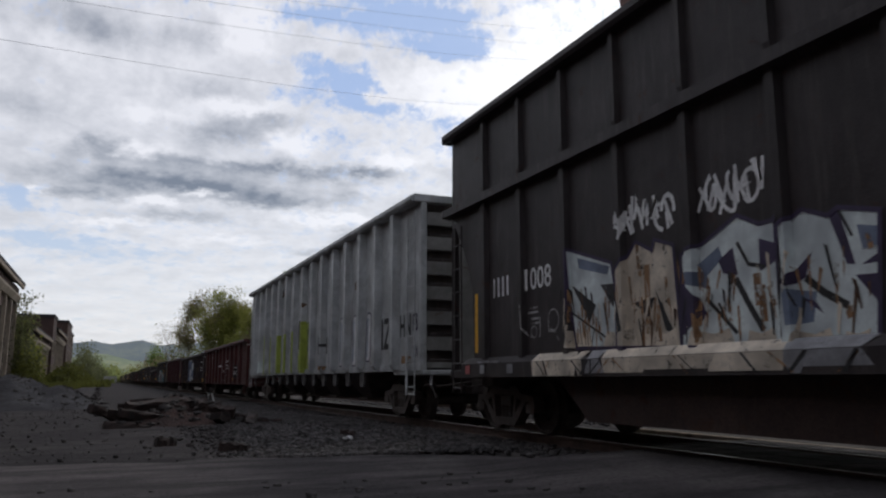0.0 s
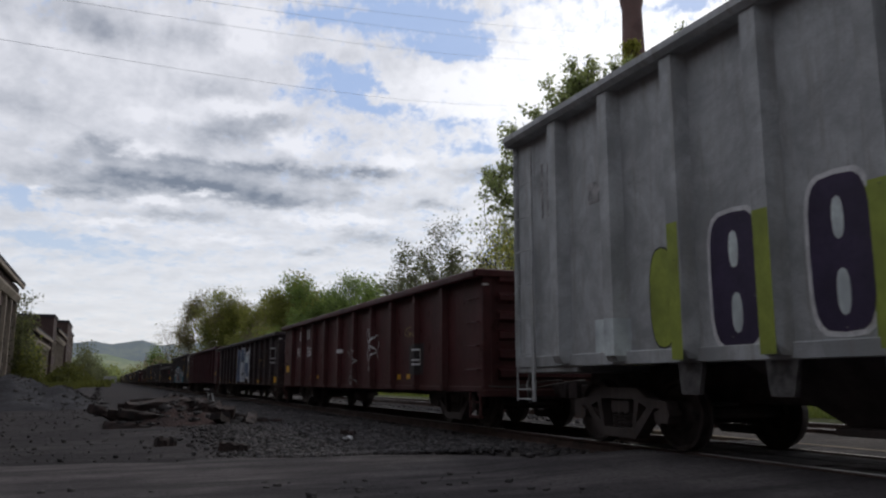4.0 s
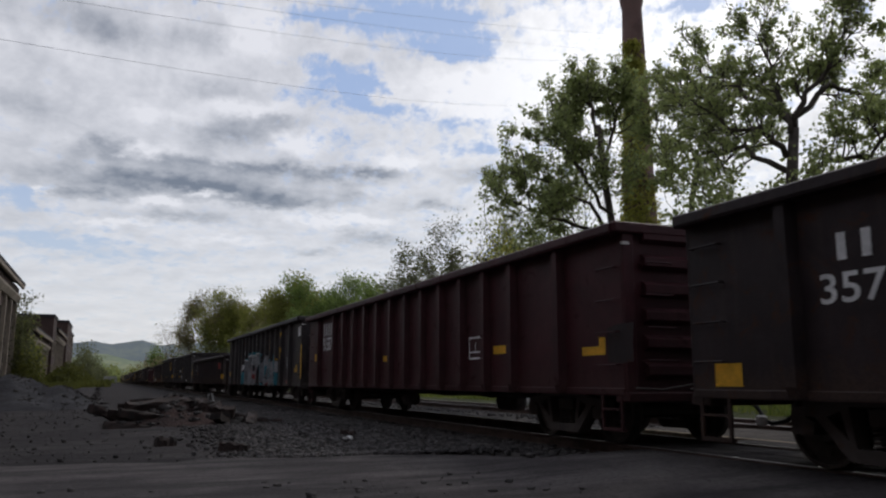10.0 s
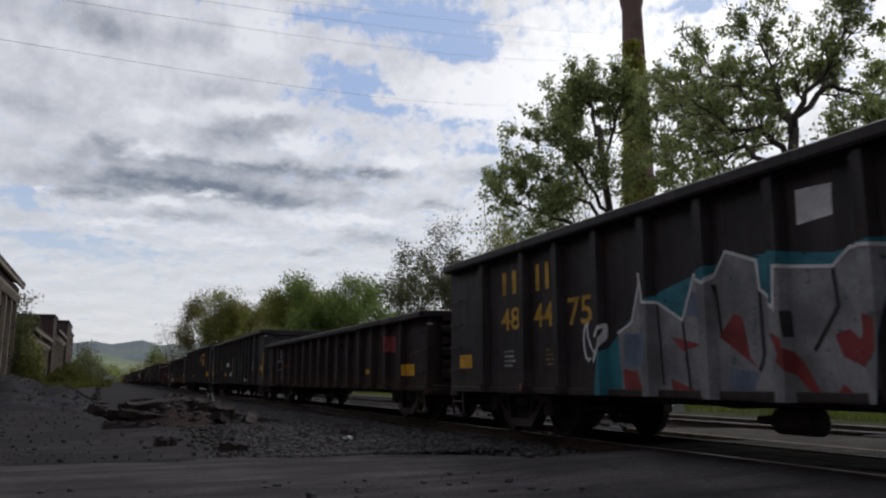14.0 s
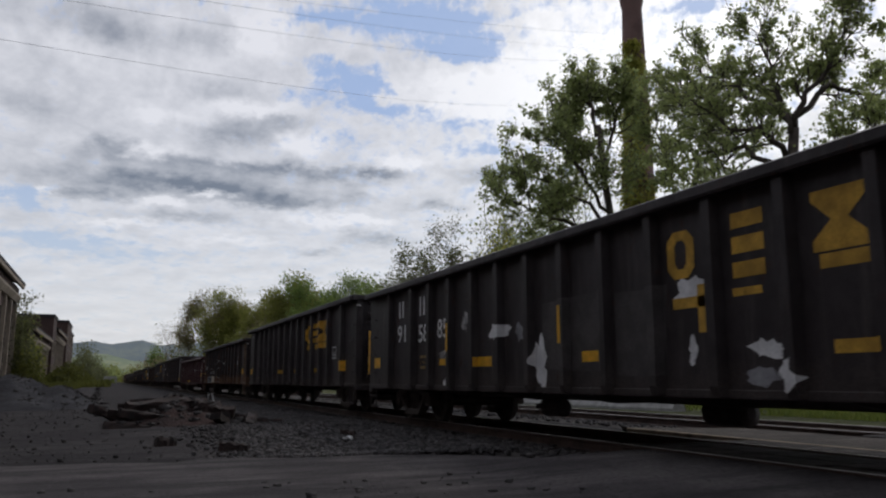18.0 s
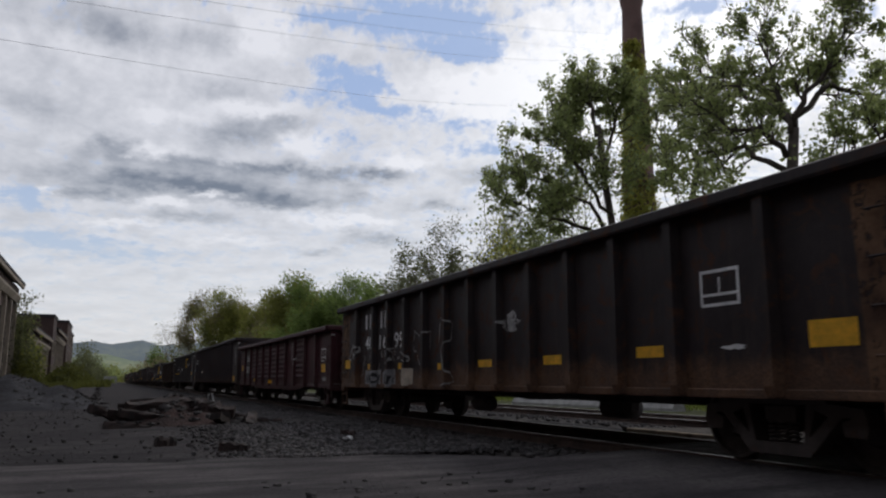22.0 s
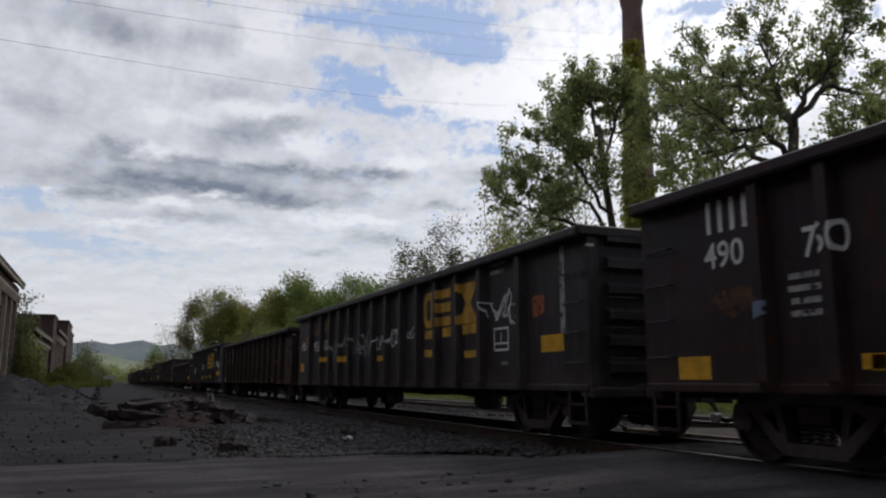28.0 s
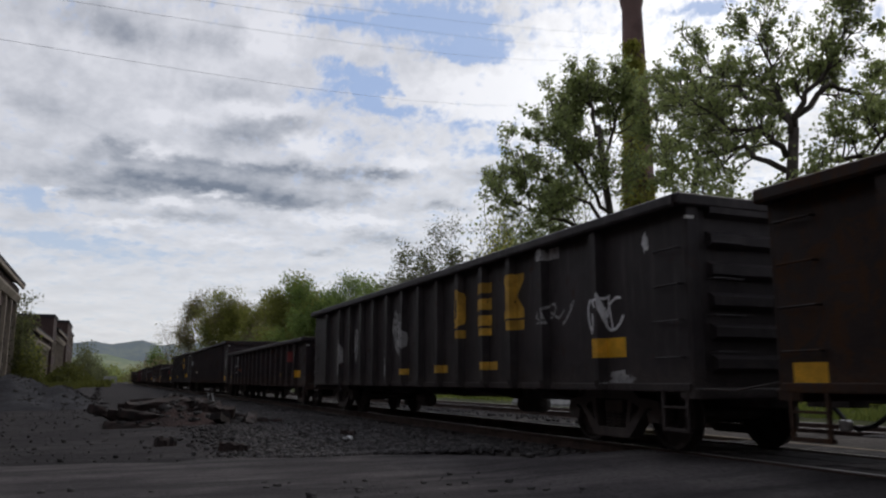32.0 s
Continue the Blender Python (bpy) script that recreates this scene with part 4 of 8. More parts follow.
def chip_car(label, rear):
    """Very tall black open car with a belt rail, an upper row of panels and a deep dark belly."""
    length = 20.08
    middle = rear - length / 2
    z0, zb, z1, h, wx, deep = 1.0, 3.86, 5.36, length / 2, 1.58, 0.08
    sk = wx - 0.13
    car = car_frame("chip_car", label, middle, length)
    car["posts"], car["skin"], car["deep"], car["wide"] = evenly(-9.02, 8.6, 15), sk, deep, 0.18
    for k in (-1, 1):
        side = [(h, zb - 0.06), (h - 0.02, z1 - 0.05), (-h, z1 - 0.05), (-h, zb - 0.06), (-h + 0.34, 3.35), (-h + 0.68, 2.85), (-h + 0.88, 2.35), (-h + 0.95, z0), (h - 0.95, z0), (h - 0.88, 2.35), (h - 0.68, 2.85), (h - 0.34, 3.35)]
        part("side_panel", Shape().prism(side, "x", min(k * sk, k * (sk - 0.03)), max(k * sk, k * (sk - 0.03))), black_paint, car)
        part("top_chord", Shape().prism([(k * (sk - 0.08), z1 - 0.14), (k * (wx + 0.02), z1 - 0.14), (k * (wx + 0.06), z1 - 0.09), (k * (wx + 0.06), z1 - 0.01), (k * (sk - 0.06), z1)], "y", -h - 0.05, h + 0.05), black_paint, car)
        part("belt_rail", Shape().prism([(k * sk, zb - 0.1), (k * (wx + 0.03), zb - 0.07), (k * (wx + 0.03), zb + 0.07), (k * sk, zb + 0.1)], "y", -h - 0.1, h + 0.1), black_paint, car)
        part("side_sill", Shape().prism([(k * (sk - 0.05), z0 - 0.12), (k * (wx + 0.04), z0 - 0.12), (k * (wx + 0.04), z0 + 0.1), (k * (sk + 0.01), z0 + 0.2)], "y", -h + 0.76, h - 0.76), black_paint, car)
        part("belly_panel", Shape().prism([(-h * 0.66, z0 - 0.1), (-h * 0.58, 0.3), (h * 0.58, 0.3), (h * 0.66, z0 - 0.1)], "x", min(k * (sk - 0.1), k * (sk - 0.14)), max(k * (sk - 0.1), k * (sk - 0.14))), sooty_paint, car, "deep dark belly side")
    low, high = rib_mesh(z0 + 0.1, zb - 0.08, deep, 0.18, black_paint), rib_mesh(zb + 0.08, z1 - 0.12, deep, 0.13, black_paint)
    for y in car["posts"]:
        for x, turn in ((-sk, 0), (sk, 180)):
            part("rib", low, None, car, at=pose(x, y, 0, 0, 0, turn))
            part("upper_rib", high, None, car, at=pose(x, y, 0, 0, 0, turn))
    for k in (-1, 1):
        slope = [(k * h, z1 - 0.04), (k * h, zb - 0.05), (k * (h - 1.9), z0), (k * (h - 1.95), z0), (k * (h - 0.05), zb), (k * (h - 0.05), z1 - 0.04)]
        e = part("end_wall", Shape().prism(slope, "x", -sk + 0.02, sk - 0.02), black_paint, car, "upright upper end over a sloping floor sheet")
        for x in (-1, 1):
            part("corner_strut", Shape().box(x * (sk - 0.05) - 0.05, x * (sk - 0.05) + 0.05, min(k * (h - 0.12), k * h), max(k * (h - 0.12), k * h), z0, zb - 0.08, 0.012), black_paint, e)
        ladder = part("ladder", Shape().tube([(-sk - 0.04, k * (h - 0.5), z0 - 0.4), (-sk - 0.04, k * (h - 0.5), zb - 0.3)], 0.016, 6).tube([(-sk - 0.04, k * (h - 0.12), z0 - 0.4), (-sk - 0.04, k * (h - 0.12), zb - 0.3)], 0.016, 6), black_paint, car, "thin dark ladder")
        for j in range(7):
            part("rung", Shape().tube([(-sk - 0.04, k * (h - 0.5), z0 - 0.3 + 0.42 * j), (-sk - 0.04, k * (h - 0.12), z0 - 0.3 + 0.42 * j)], 0.013, 6), black_paint, ladder)
        for j in range(2):
            z = zb + 0.4 + 0.6 * j
            part("end_rib", Shape().prism([(k * h, z - 0.1), (k * (h + 0.1), z - 0.05), (k * (h + 0.1), z + 0.05), (k * h, z + 0.1)], "x", -sk + 0.1, sk - 0.1), black_paint, e)
        part("end_chord", Shape().box(-wx - 0.03, wx + 0.03, min(k * (h - 0.06), k * (h + 0.14)), max(k * (h - 0.06), k * (h + 0.14)), z1 - 0.14, z1 + 0.012, 0.02), black_paint, car)
        part("end_platform", Shape().box(-sk, sk, min(k * (h - 0.9), k * (h + 0.1)), max(k * (h - 0.9), k * (h + 0.1)), z0 - 0.14, z0 + 0.01, 0.015), black_paint, car)
        coupler(car, k * (h - 0.02), k)
        truck(car, k * (h - 1.3))
        # draft gear casting, brake cylinder and crossbearer under the end
        part("striker", Shape().prism([(-0.62, 0.86), (-0.4, 0.5), (0.4, 0.5), (0.62, 0.86)], "y", min(k * (h - 0.14), k * (h + 0.02)), max(k * (h - 0.14), k * (h + 0.02))), steel_dark, car, "cast striker plate round the coupler")
        part("body_bolster", Shape().prism([(-sk + 0.06, z0 - 0.1), (-sk + 0.06, z0 - 0.26), (-0.5, 0.6), (0.5, 0.6), (sk - 0.06, z0 - 0.26), (sk - 0.06, z0 - 0.1)], "y", k * (h - 1.3) - 0.2, k * (h - 1.3) + 0.2), steel_dark, car, "deep bolster over the truck")
    part("floor_sheet", Shape().box(-sk + 0.04, sk - 0.04, -h + 0.04, h - 0.04, z0 - 0.02, z0 + 0.02), steel_dark, car)
    part("center_sill", Shape().box(-0.25, 0.25, -h + 0.1, h - 0.1, 0.45, z0 - 0.02, 0.02), steel_dark, car)
    cars.append(car)
    return car


c0 = chip_car("very tall black open car with rust streaked blue and white graffiti", 12.24)
c1 = hopper("tall weathered light grey hopper car with dark and lime graffiti", GAPS[0] - 0.05, GAPS[1])




# ---------------------------------------------------------------- lettering, reflectors and graffiti on the cars
def clip(poly, a, keep_more):
    """Cuts a polygon of (along, up) at a."""
    out = []
    for p, q in zip(poly, poly[1:] + poly[:1]):
        pin, qin = (p[0] >= a) == keep_more or p[0] == a, (q[0] >= a) == keep_more or q[0] == a
        if pin:
            out.append(p)
        if pin != qin:
            u = (a - p[0]) / (q[0] - p[0])
            out.append((a, p[1] + (q[1] - p[1]) * u))
    return out


def paint(car, name, polys, material, label="", lift=0.004, parent=None):
    """A coat of paint on the near side of a car: it follows the sheet and the side posts."""
    sk, deep, w = car["skin"], car["deep"], car["wide"] / 2
    b = w * 0.62
    cuts = sorted(c for p in car["posts"] for c in (p - w, p - b, p + b, p + w))

    def depth(y):
        for p in car["posts"]:
            d = abs(y - p)
            if d <= b:
                return deep
            if d < w:
                return deep * (w - d) / (w - b)
        return 0.0

    seen, verts, faces = {}, [], []
    for poly in polys:
        lo, hi = min(p[0] for p in poly), max(p[0] for p in poly)
        edges = [lo] + [c for c in cuts if lo < c < hi] + [hi]
        for e0, e1 in zip(edges, edges[1:]):
            if e1 - e0 < 1e-4:
                continue
            piece = clip(clip(list(poly), e0, True), e1, False) if len(edges) > 2 else poly
            d0, d1 = depth(e0 + 1e-5), depth(e1 - 1e-5)
            face = []
            for y, z in piece:
                co = (round(-(sk + d0 + (d1 - d0) * (y - e0) / (e1 - e0)) - lift, 4), round(y, 4), round(z, 4))
                if co not in seen:
                    seen[co] = len(verts)
                    verts.append(co)
                if seen[co] not in face:
                    face.append(seen[co])
            if len(face) > 2:
                faces.append(tuple(face))
    if not faces:
        return None
    me = bpy.data.meshes.new(name)
    me.from_pydata(verts, [], faces)
    ob = new(name, dressed(me, material))
    ob.parent = parent or car
    return tagged(ob, label)


def quad(a0, a1, z0, z1):
    return [(a0, z0), (a1, z0), (a1, z1), (a0, z1)]


def stroke(points, w):
    """A line of paint as a strip of quads with mitred bends."""
    pts = [p for i, p in enumerate(points) if i == 0 or math.dist(p, points[i - 1]) > 1e-4]
    if len(pts) < 2:
        return []
    sides = []
    for i, p in enumerate(pts):
        d0 = Vector(pts[i]) - Vector(pts[i - 1]) if i else Vector(pts[1]) - Vector(pts[0])
        d1 = Vector(pts[i + 1]) - Vector(pts[i]) if i < len(pts) - 1 else d0
        d = d0.normalized() + d1.normalized()
        d = d.normalized() if d.length > 0.3 else d0.normalized()
        k = w / 2 / max(0.5, abs(d.dot(d0.normalized())))
        sides.append(((p[0] - d.y * k, p[1] + d.x * k), (p[0] + d.y * k, p[1] - d.x * k)))
    return [[a[0], a[1], b[1], b[0]] for a, b in zip(sides, sides[1:])]


def yellow_patch(car, a0, a1, z0, z1):
    paint(car, "reflector_patch", [quad(a0, a1, z0, z1)], yellow_film, "yellow reflective sheeting")


def painted(car, a0, a1, z0, z1, material):
    paint(car, "painted_bar", [quad(a0, a1, z0, z1)], material, "painted bar")


def patch(car, a0, a1, z0, z1, material, label):
    rng = random.Random(int(1000 * abs(a0)))
    j = lambda v: v + rng.uniform(-0.03, 0.03)
    paint(car, "paint_patch", [[(j(a0), j(z0)), (j((a0 + a1) / 2), j(z0)), (j(a1), j(z0)), (j(a1), j((z0 + z1) / 2)), (j(a1), j(z1)), (j((a0 + a1) / 2), j(z1)), (j(a0), j(z1))]], material, label, 0.002)


def scuff(car, a0, a1, z0, z1, material):
    """A scraped spot with a torn outline."""
    rng = random.Random(int(1000 * abs(a0)) + 7)
    ca, cz, n = (a0 + a1) / 2, (z0 + z1) / 2, 17
    pts = [(ca + abs(a1 - a0) / 2 * math.cos(6.283 * k / n) * rng.uniform(0.45, 1.15), cz + (z1 - z0) / 2 * math.sin(6.283 * k / n) * rng.uniform(0.5, 1.15)) for k in range(n)]
    paint(car, "scraped_spot", [[(ca, cz), p, q] for p, q in zip(pts, pts[1:] + pts[:1])], material, "scraped faded paint", 0.003)


def outline_mark(car, a0, a1, z0, z1):
    """A square stencil: frame, a bar and a few short strokes."""
    ring = stroke([(a0, z0), (a1, z0), (a1, z1), (a0, z1), (a0, z0)], 0.035)
    m = z0 + (z1 - z0) * 0.3
    ring += stroke([(a0, m), (a1, m)], 0.03) + stroke([((a0 + a1) / 2, m), ((a0 + a1) / 2, z1 - (z1 - z0) * 0.2)], 0.025)
    paint(car, "stencil_frame", ring, white_paint, "white stencilled frame", 0.006)


def beside_posts(car, a0, a1):
    """Keeps a line of characters on the sheet between two side posts."""
    lo, hi, w = min(a0, a1), max(a0, a1), car["wide"] / 2
    for p in car["posts"]:
        if lo < p + w + 0.12 and hi > p - w - 0.02:
            shift = p + w + 0.12 - lo if (lo + hi) / 2 > p else p - w - 0.02 - hi
            if abs(shift) < 0.3:
                return a0 + shift, a1 + shift
    return a0, a1


def marks(car, a0, a1, z0, z1, n, material):
    """Owner's initials, as plain upright bars."""
    if n < 4:
        a0, a1 = beside_posts(car, a0, a1)
    step = (a1 - a0) / n
    for k in range(n):
        paint(car, "painted_bar", [quad(a0 + step * (k + 0.28), a0 + step * (k + 0.66), z0, z1)], material, "plain painted bar", 0.006)


def bars(car, a0, a1, z0, z1, n, material):
    """Small data lines too faint to read."""
    h = (z1 - z0) / (2 * n - 1)
    rng = random.Random(int(100 * abs(a0)))
    for k in range(n):
        paint(car, "data_line", [quad(a0 + (a1 - a0) * rng.uniform(0, 0.1), a1 - (a1 - a0) * rng.uniform(0, 0.25), z1 - h * (2 * k + 1), z1 - h * 2 * k)], material, "faded data line", 0.005)


def number(car, a0, a1, z0, z1, text, material):
    """Stencilled characters, drawn with the built-in font and fitted to their field; one part each."""
    if len(text) < 4:
        a0, a1 = beside_posts(car, a0, a1)
    cu = bpy.data.curves.new("lettering", "FONT")
    cu.body, cu.offset, cu.resolution_u = text, 0.02 if material is black_spray else 0.012, 3
    tmp = bpy.data.objects.new("lettering", cu)
    me = bpy.data.meshes.new_from_object(tmp)
    bpy.data.objects.remove(tmp)
    bm = bmesh.new()
    bm.from_mesh(me)
    bpy.data.meshes.remove(me)
    bmesh.ops.triangulate(bm, faces=bm.faces)
    bmesh.ops.remove_doubles(bm, verts=bm.verts, dist=1e-5)
    xs, ys = [v.co.x for v in bm.verts], [v.co.y for v in bm.verts]
    x0, sx, y0, sy = min(xs), max(xs) - min(xs), min(ys), max(ys) - min(ys)
    to = lambda v: (a0 + (a1 - a0) * (v.co.x - x0) / sx, z0 + (z1 - z0) * (v.co.y - y0) / sy)
    left = set(bm.faces)
    while left:
        todo, glyph = [next(f for f in bm.faces if f in left)], []
        left.discard(todo[0])
        while todo:
            f = todo.pop()
            glyph.append([to(v) for v in f.verts])
            for v in f.verts:
                for g in v.link_faces:
                    if g in left:
                        left.discard(g)
                        todo.append(g)
        paint(car, "character", glyph, material, "stencilled character", 0.006)
    bm.free()


def logo(car, a0, a1, z0, z1, kind):
    """The owner's big yellow sign: plain blocks."""
    ca, w, h = (a0 + a1) / 2, abs(a1 - a0) / 2, z1 - z0
    if kind == 0:
        oct8 = lambda f, g: [(ca + w * f * x, z0 + h * (0.5 + g * y)) for x, y in ((-0.5, -0.5), (0.5, -0.5), (1, -0.3), (1, 0.3), (0.5, 0.5), (-0.5, 0.5), (-1, 0.3), (-1, -0.3))]
        outer, inner = oct8(1, 1), oct8(0.42, 0.6)
        polys = [[outer[i], outer[(i + 1) % 8], inner[(i + 1) % 8], inner[i]] for i in range(8)]
    elif kind == 1:
        polys = [quad(ca - w, ca + w, z1 - h * 0.24, z1), quad(ca - w, ca + w, z0, z0 + h * 0.24), quad(ca - w, ca + w, z0 + h * 0.37, z0 + h * 0.63)]
    else:
        polys = [[(a0, z1), (a1, z1), (a1, z1 - h * 0.16), (ca + w * 0.3 * (1 if a1 > a0 else -1), z0 + h * 0.5), (ca - w * 0.3 * (1 if a1 > a0 else -1), z0 + h * 0.5), (a0, z1 - h * 0.16)],
                 [(ca - w * 0.3 * (1 if a1 > a0 else -1), z0 + h * 0.5), (ca + w * 0.3 * (1 if a1 > a0 else -1), z0 + h * 0.5), (a1, z0 + h * 0.18), (a1, z0), (a0, z0), (a0, z0 + h * 0.18)]]
    for group in ([[q] for q in polys] if kind == 1 else [polys]):
        paint(car, "sign_block", group, yellow_paint, "worn yellow painted block", 0.005)


def scrawl(car, a0, a1, z0, z1, seed, material):
    """Quick spray-can loops and slashes."""
    rng = random.Random(seed)
    dense = seed < 5
    w = (0.042 if dense else 0.03) + 0.012 * rng.random()
    n = max(3, int(abs(a1 - a0) / (0.11 if dense else 0.2)))
    for k in range(n):
        c = a0 + (a1 - a0) * (k + 0.5) / n
        r, ph = abs(a1 - a0) / n * rng.uniform(0.6, 1.1), rng.uniform(0, 6.28)
        base, hgt = z0 + (z1 - z0) * rng.uniform(0.0, 0.3), (z1 - z0) * rng.uniform(0.55, 0.75)
        kind = rng.random()
        if dense or rng.random() < 0.4:
            paint(car, "spray_line", stroke([(c + rng.uniform(-r, r), base), (c + rng.uniform(-r, r), base + hgt * rng.uniform(0.6, 1.2))], w), material, "sprayed line of a tag", 0.0035)
        if kind < 0.45:
            pts = [(c + r * math.cos(ph + 0.55 * i), base + hgt * (0.5 + 0.5 * math.sin(ph * 0.3 + 0.55 * i))) for i in range(rng.randint(7, 12))]
        else:
            pts = [(c + rng.uniform(-r, r), base + hgt * rng.random()) for i in range(rng.randint(3, 5))]
        paint(car, "spray_line", stroke(pts, w), material, "sprayed line of a tag", 0.005 + 0.0004 * (k % 5))


def chalk_shield(car, a0, a1, z0, z1):
    m = z0 + (z1 - z0) * 0.55
    pts = [(a0, z1), (a0 + (a1 - a0) * 0.3, z1 - 0.12), (a1, z1 - 0.06), (a1, m)]
    arc = [(a0 + (a1 - a0) * (0.15 + 0.6 * k / 8), m - (m - z0) * math.sin(math.pi / 2 * k / 8)) for k in range(9)]
    paint(car, "chalk_shape", stroke(pts, 0.025) + stroke([(a0, z1), (a0, m), *arc], 0.025) + stroke([(a0 + (a1 - a0) * 0.6, z1 - 0.1), (a0 + (a1 - a0) * 0.55, m - 0.1)], 0.025), faint_white, "chalk outline")


def doodle(car, a0, a1, z0, z1):
    """A chalk ring on a stem with a twig."""
    r = abs(a1 - a0) * 0.32
    ca, cz = a0 + (a1 - a0) * 0.32, z1 - r * 1.2
    ring = [(ca + r * math.cos(0.45 * k), cz + r * 1.2 * math.sin(0.45 * k)) for k in range(15)]
    lines = stroke(ring, 0.03) + stroke([(ca, cz - r), (ca + 0.02, z0 + (z1 - z0) * 0.45)], 0.025) + stroke([(ca, cz - r * 2.2), (a0 + (a1 - a0) * 0.75, cz - r * 2.1), (a1, cz - r * 1.0)], 0.025)
    paint(car, "chalk_doodle", lines, white_paint, "chalk ring and lines")


def chalk_rings(car, a, z, rings, material):
    """Thin chalk circles and short curls round a middle, as (shift along, shift up, radius, turns)."""
    for k, (da, dz, r, turns) in enumerate(rings):
        pts = [(a + da + r * math.cos(0.5 * i + k), z + dz + 1.15 * r * math.sin(0.5 * i + k)) for i in range(int(12.6 * turns) + 2)]
        paint(car, "chalk_ring", stroke(pts, 0.026), material, "chalk circle", 0.004 + 0.0004 * (k % 4))


def round_poly(a0, a1, z0, z1, power=0.5, n=20):
    ca, cz, w, h = (a0 + a1) / 2, (z0 + z1) / 2, (a1 - a0) / 2, (z1 - z0) / 2
    f = lambda v: math.copysign(abs(v) ** power, v)
    return [(ca + w * f(math.cos(6.2832 * k / n)), cz + h * f(math.sin(6.2832 * k / n))) for k in range(n)]


def slab_letter(car, a0, a1, z0, z1, fill, edge, hole):
    """A fat rounded slab with a rim and two slots."""
    g = math.copysign(0.05, a1 - a0)
    rim = paint(car, "graffiti_letter", [round_poly(a0 - g, a1 + g, z0 - 0.05, z1 + 0.05)], edge, "rounded sprayed letter shape", 0.003)
    paint(car, "letter_fill", [round_poly(a0, a1, z0, z1)], fill, "", 0.006, rim)
    w, h = (a1 - a0), (z1 - z0)
    paint(car, "letter_slot", [round_poly(a0 + w * 0.4, a0 + w * 0.6, z0 + h * 0.58, z0 + h * 0.86, 0.8, 12)], hole, "", 0.008, rim)
    paint(car, "letter_slot", [round_poly(a0 + w * 0.4, a0 + w * 0.62, z0 + h * 0.1, z0 + h * 0.4, 0.8, 12)], hole, "", 0.008, rim)


def twin_bar(car, a0, a1, z0, z1, fill, edge, hole):
    """A pair of leaning sprayed bars, white over a dull blue flank, each with its own dark rim."""
    w, h = a1 - a0, z1 - z0
    g = math.copysign(0.04, w)
    for l, r, lo, hi, k in ((0.0, 0.42, 0.0, 1.0, -0.05), (0.54, 1.0, 0.06, 0.95, 0.05)):
        la, ra, lz, hz = a0 + w * l, a0 + w * r, z0 + h * lo, z0 + h * hi
        lean = lambda q: [(a + math.copysign(k, w) * (z - z0), z) for a, z in q]
        rim = paint(car, "graffiti_letter", [lean(round_poly(la - g, ra + g, lz - 0.04, hz + 0.04, 0.4))], edge, "rimmed white sprayed bar", 0.003)
        paint(car, "letter_fill", [lean(round_poly(la, ra, lz, hz, 0.35))], fill, "", 0.006, rim)
        paint(car, "letter_shade", [lean(quad(la + (ra - la) * 0.1, ra - (ra - la) * 0.55, lz + 0.08, hz - 0.1))], hole, "", 0.008, rim)


def block(car, name, points, material, lift, label=""):
    """One cut-out shape of a spray painting, given by its corners."""
    paint(car, name, [points], material, label, lift)
    if name == "graffiti_letter" and car is c0:
        paint(car, "letter_rim", stroke([*points, points[0]], 0.045), violet_spray, "", lift + 0.0065)


def drips(car, a0, a1, z0, z1, n, seed):
    """Thin runs of rust and dark paint down a spray painting, tapering to their ends."""
    rng = random.Random(seed)
    for k in range(n):
        a, top = a0 + (a1 - a0) * rng.random(), z0 + (z1 - z0) * rng.uniform(0.2, 0.75)
        w, ln, d = rng.uniform(0.015, 0.05), rng.uniform(0.15, 0.5), rng.uniform(-0.08, 0.08)
        m = rng.choice((rust_run, rust_run, tan_rust, black_spray, cream_spray))
        paint(car, "paint_run", [[(a, top), (a + w, top + 0.03), (a + w * 0.7 + d, max(z0, top - ln)), (a + w * 0.3 + d, max(z0, top - ln))]], m, "", 0.0095 + 0.0002 * (k % 6))


def fork_letter(car, a0, a1, z0, z1, fill, edge):
    """A two-pronged sprayed shape that tapers into a stem, with a pale slit and a small tag."""
    w, h = a1 - a0, z1 - z0
    form = lambda e: [[(-e, 0.46), (-e, 0.9), (0.1, 1 + e / 2), (0.46, 1 + e / 2), (0.46, 0.44), (0.36, 0.42)], [(0.46, 0.4), (0.46, 0.76), (0.55, 0.76), (0.55, 1 + e / 2), (0.94, 1 + e / 2), (1 + e, 0.92), (1 + e, 0.5), (0.76, 0.4)],
                      [(0.36 - e, 0.42), (0.76 + e, 0.42), (0.7 + e, -e / 2), (0.42 - e, -e / 2)]]
    put = lambda e: [[(a0 + w * x, z0 + h * z) for x, z in q] for q in form(e)]
    rim = paint(car, "graffiti_letter", put(0.07), edge, "forked sprayed letter shape", 0.003)
    paint(car, "letter_fill", put(0.0), fill, "", 0.006, rim)
    paint(car, "letter_line", stroke([(a0 + w * 0.5, z0 + h * 0.76), (a0 + w * 0.5, z0 + h * 0.97)], 0.03), edge, "", 0.008, rim)
    for x in (0.3, 0.48, 0.68):
        ring = [(a0 + w * (x + 0.08 * math.cos(0.8 * k)), z0 + h * (0.6 + 0.05 * math.sin(0.8 * k))) for k in range(8)]
        paint(car, "letter_line", stroke(ring, 0.025), white_paint, "", 0.009, rim)


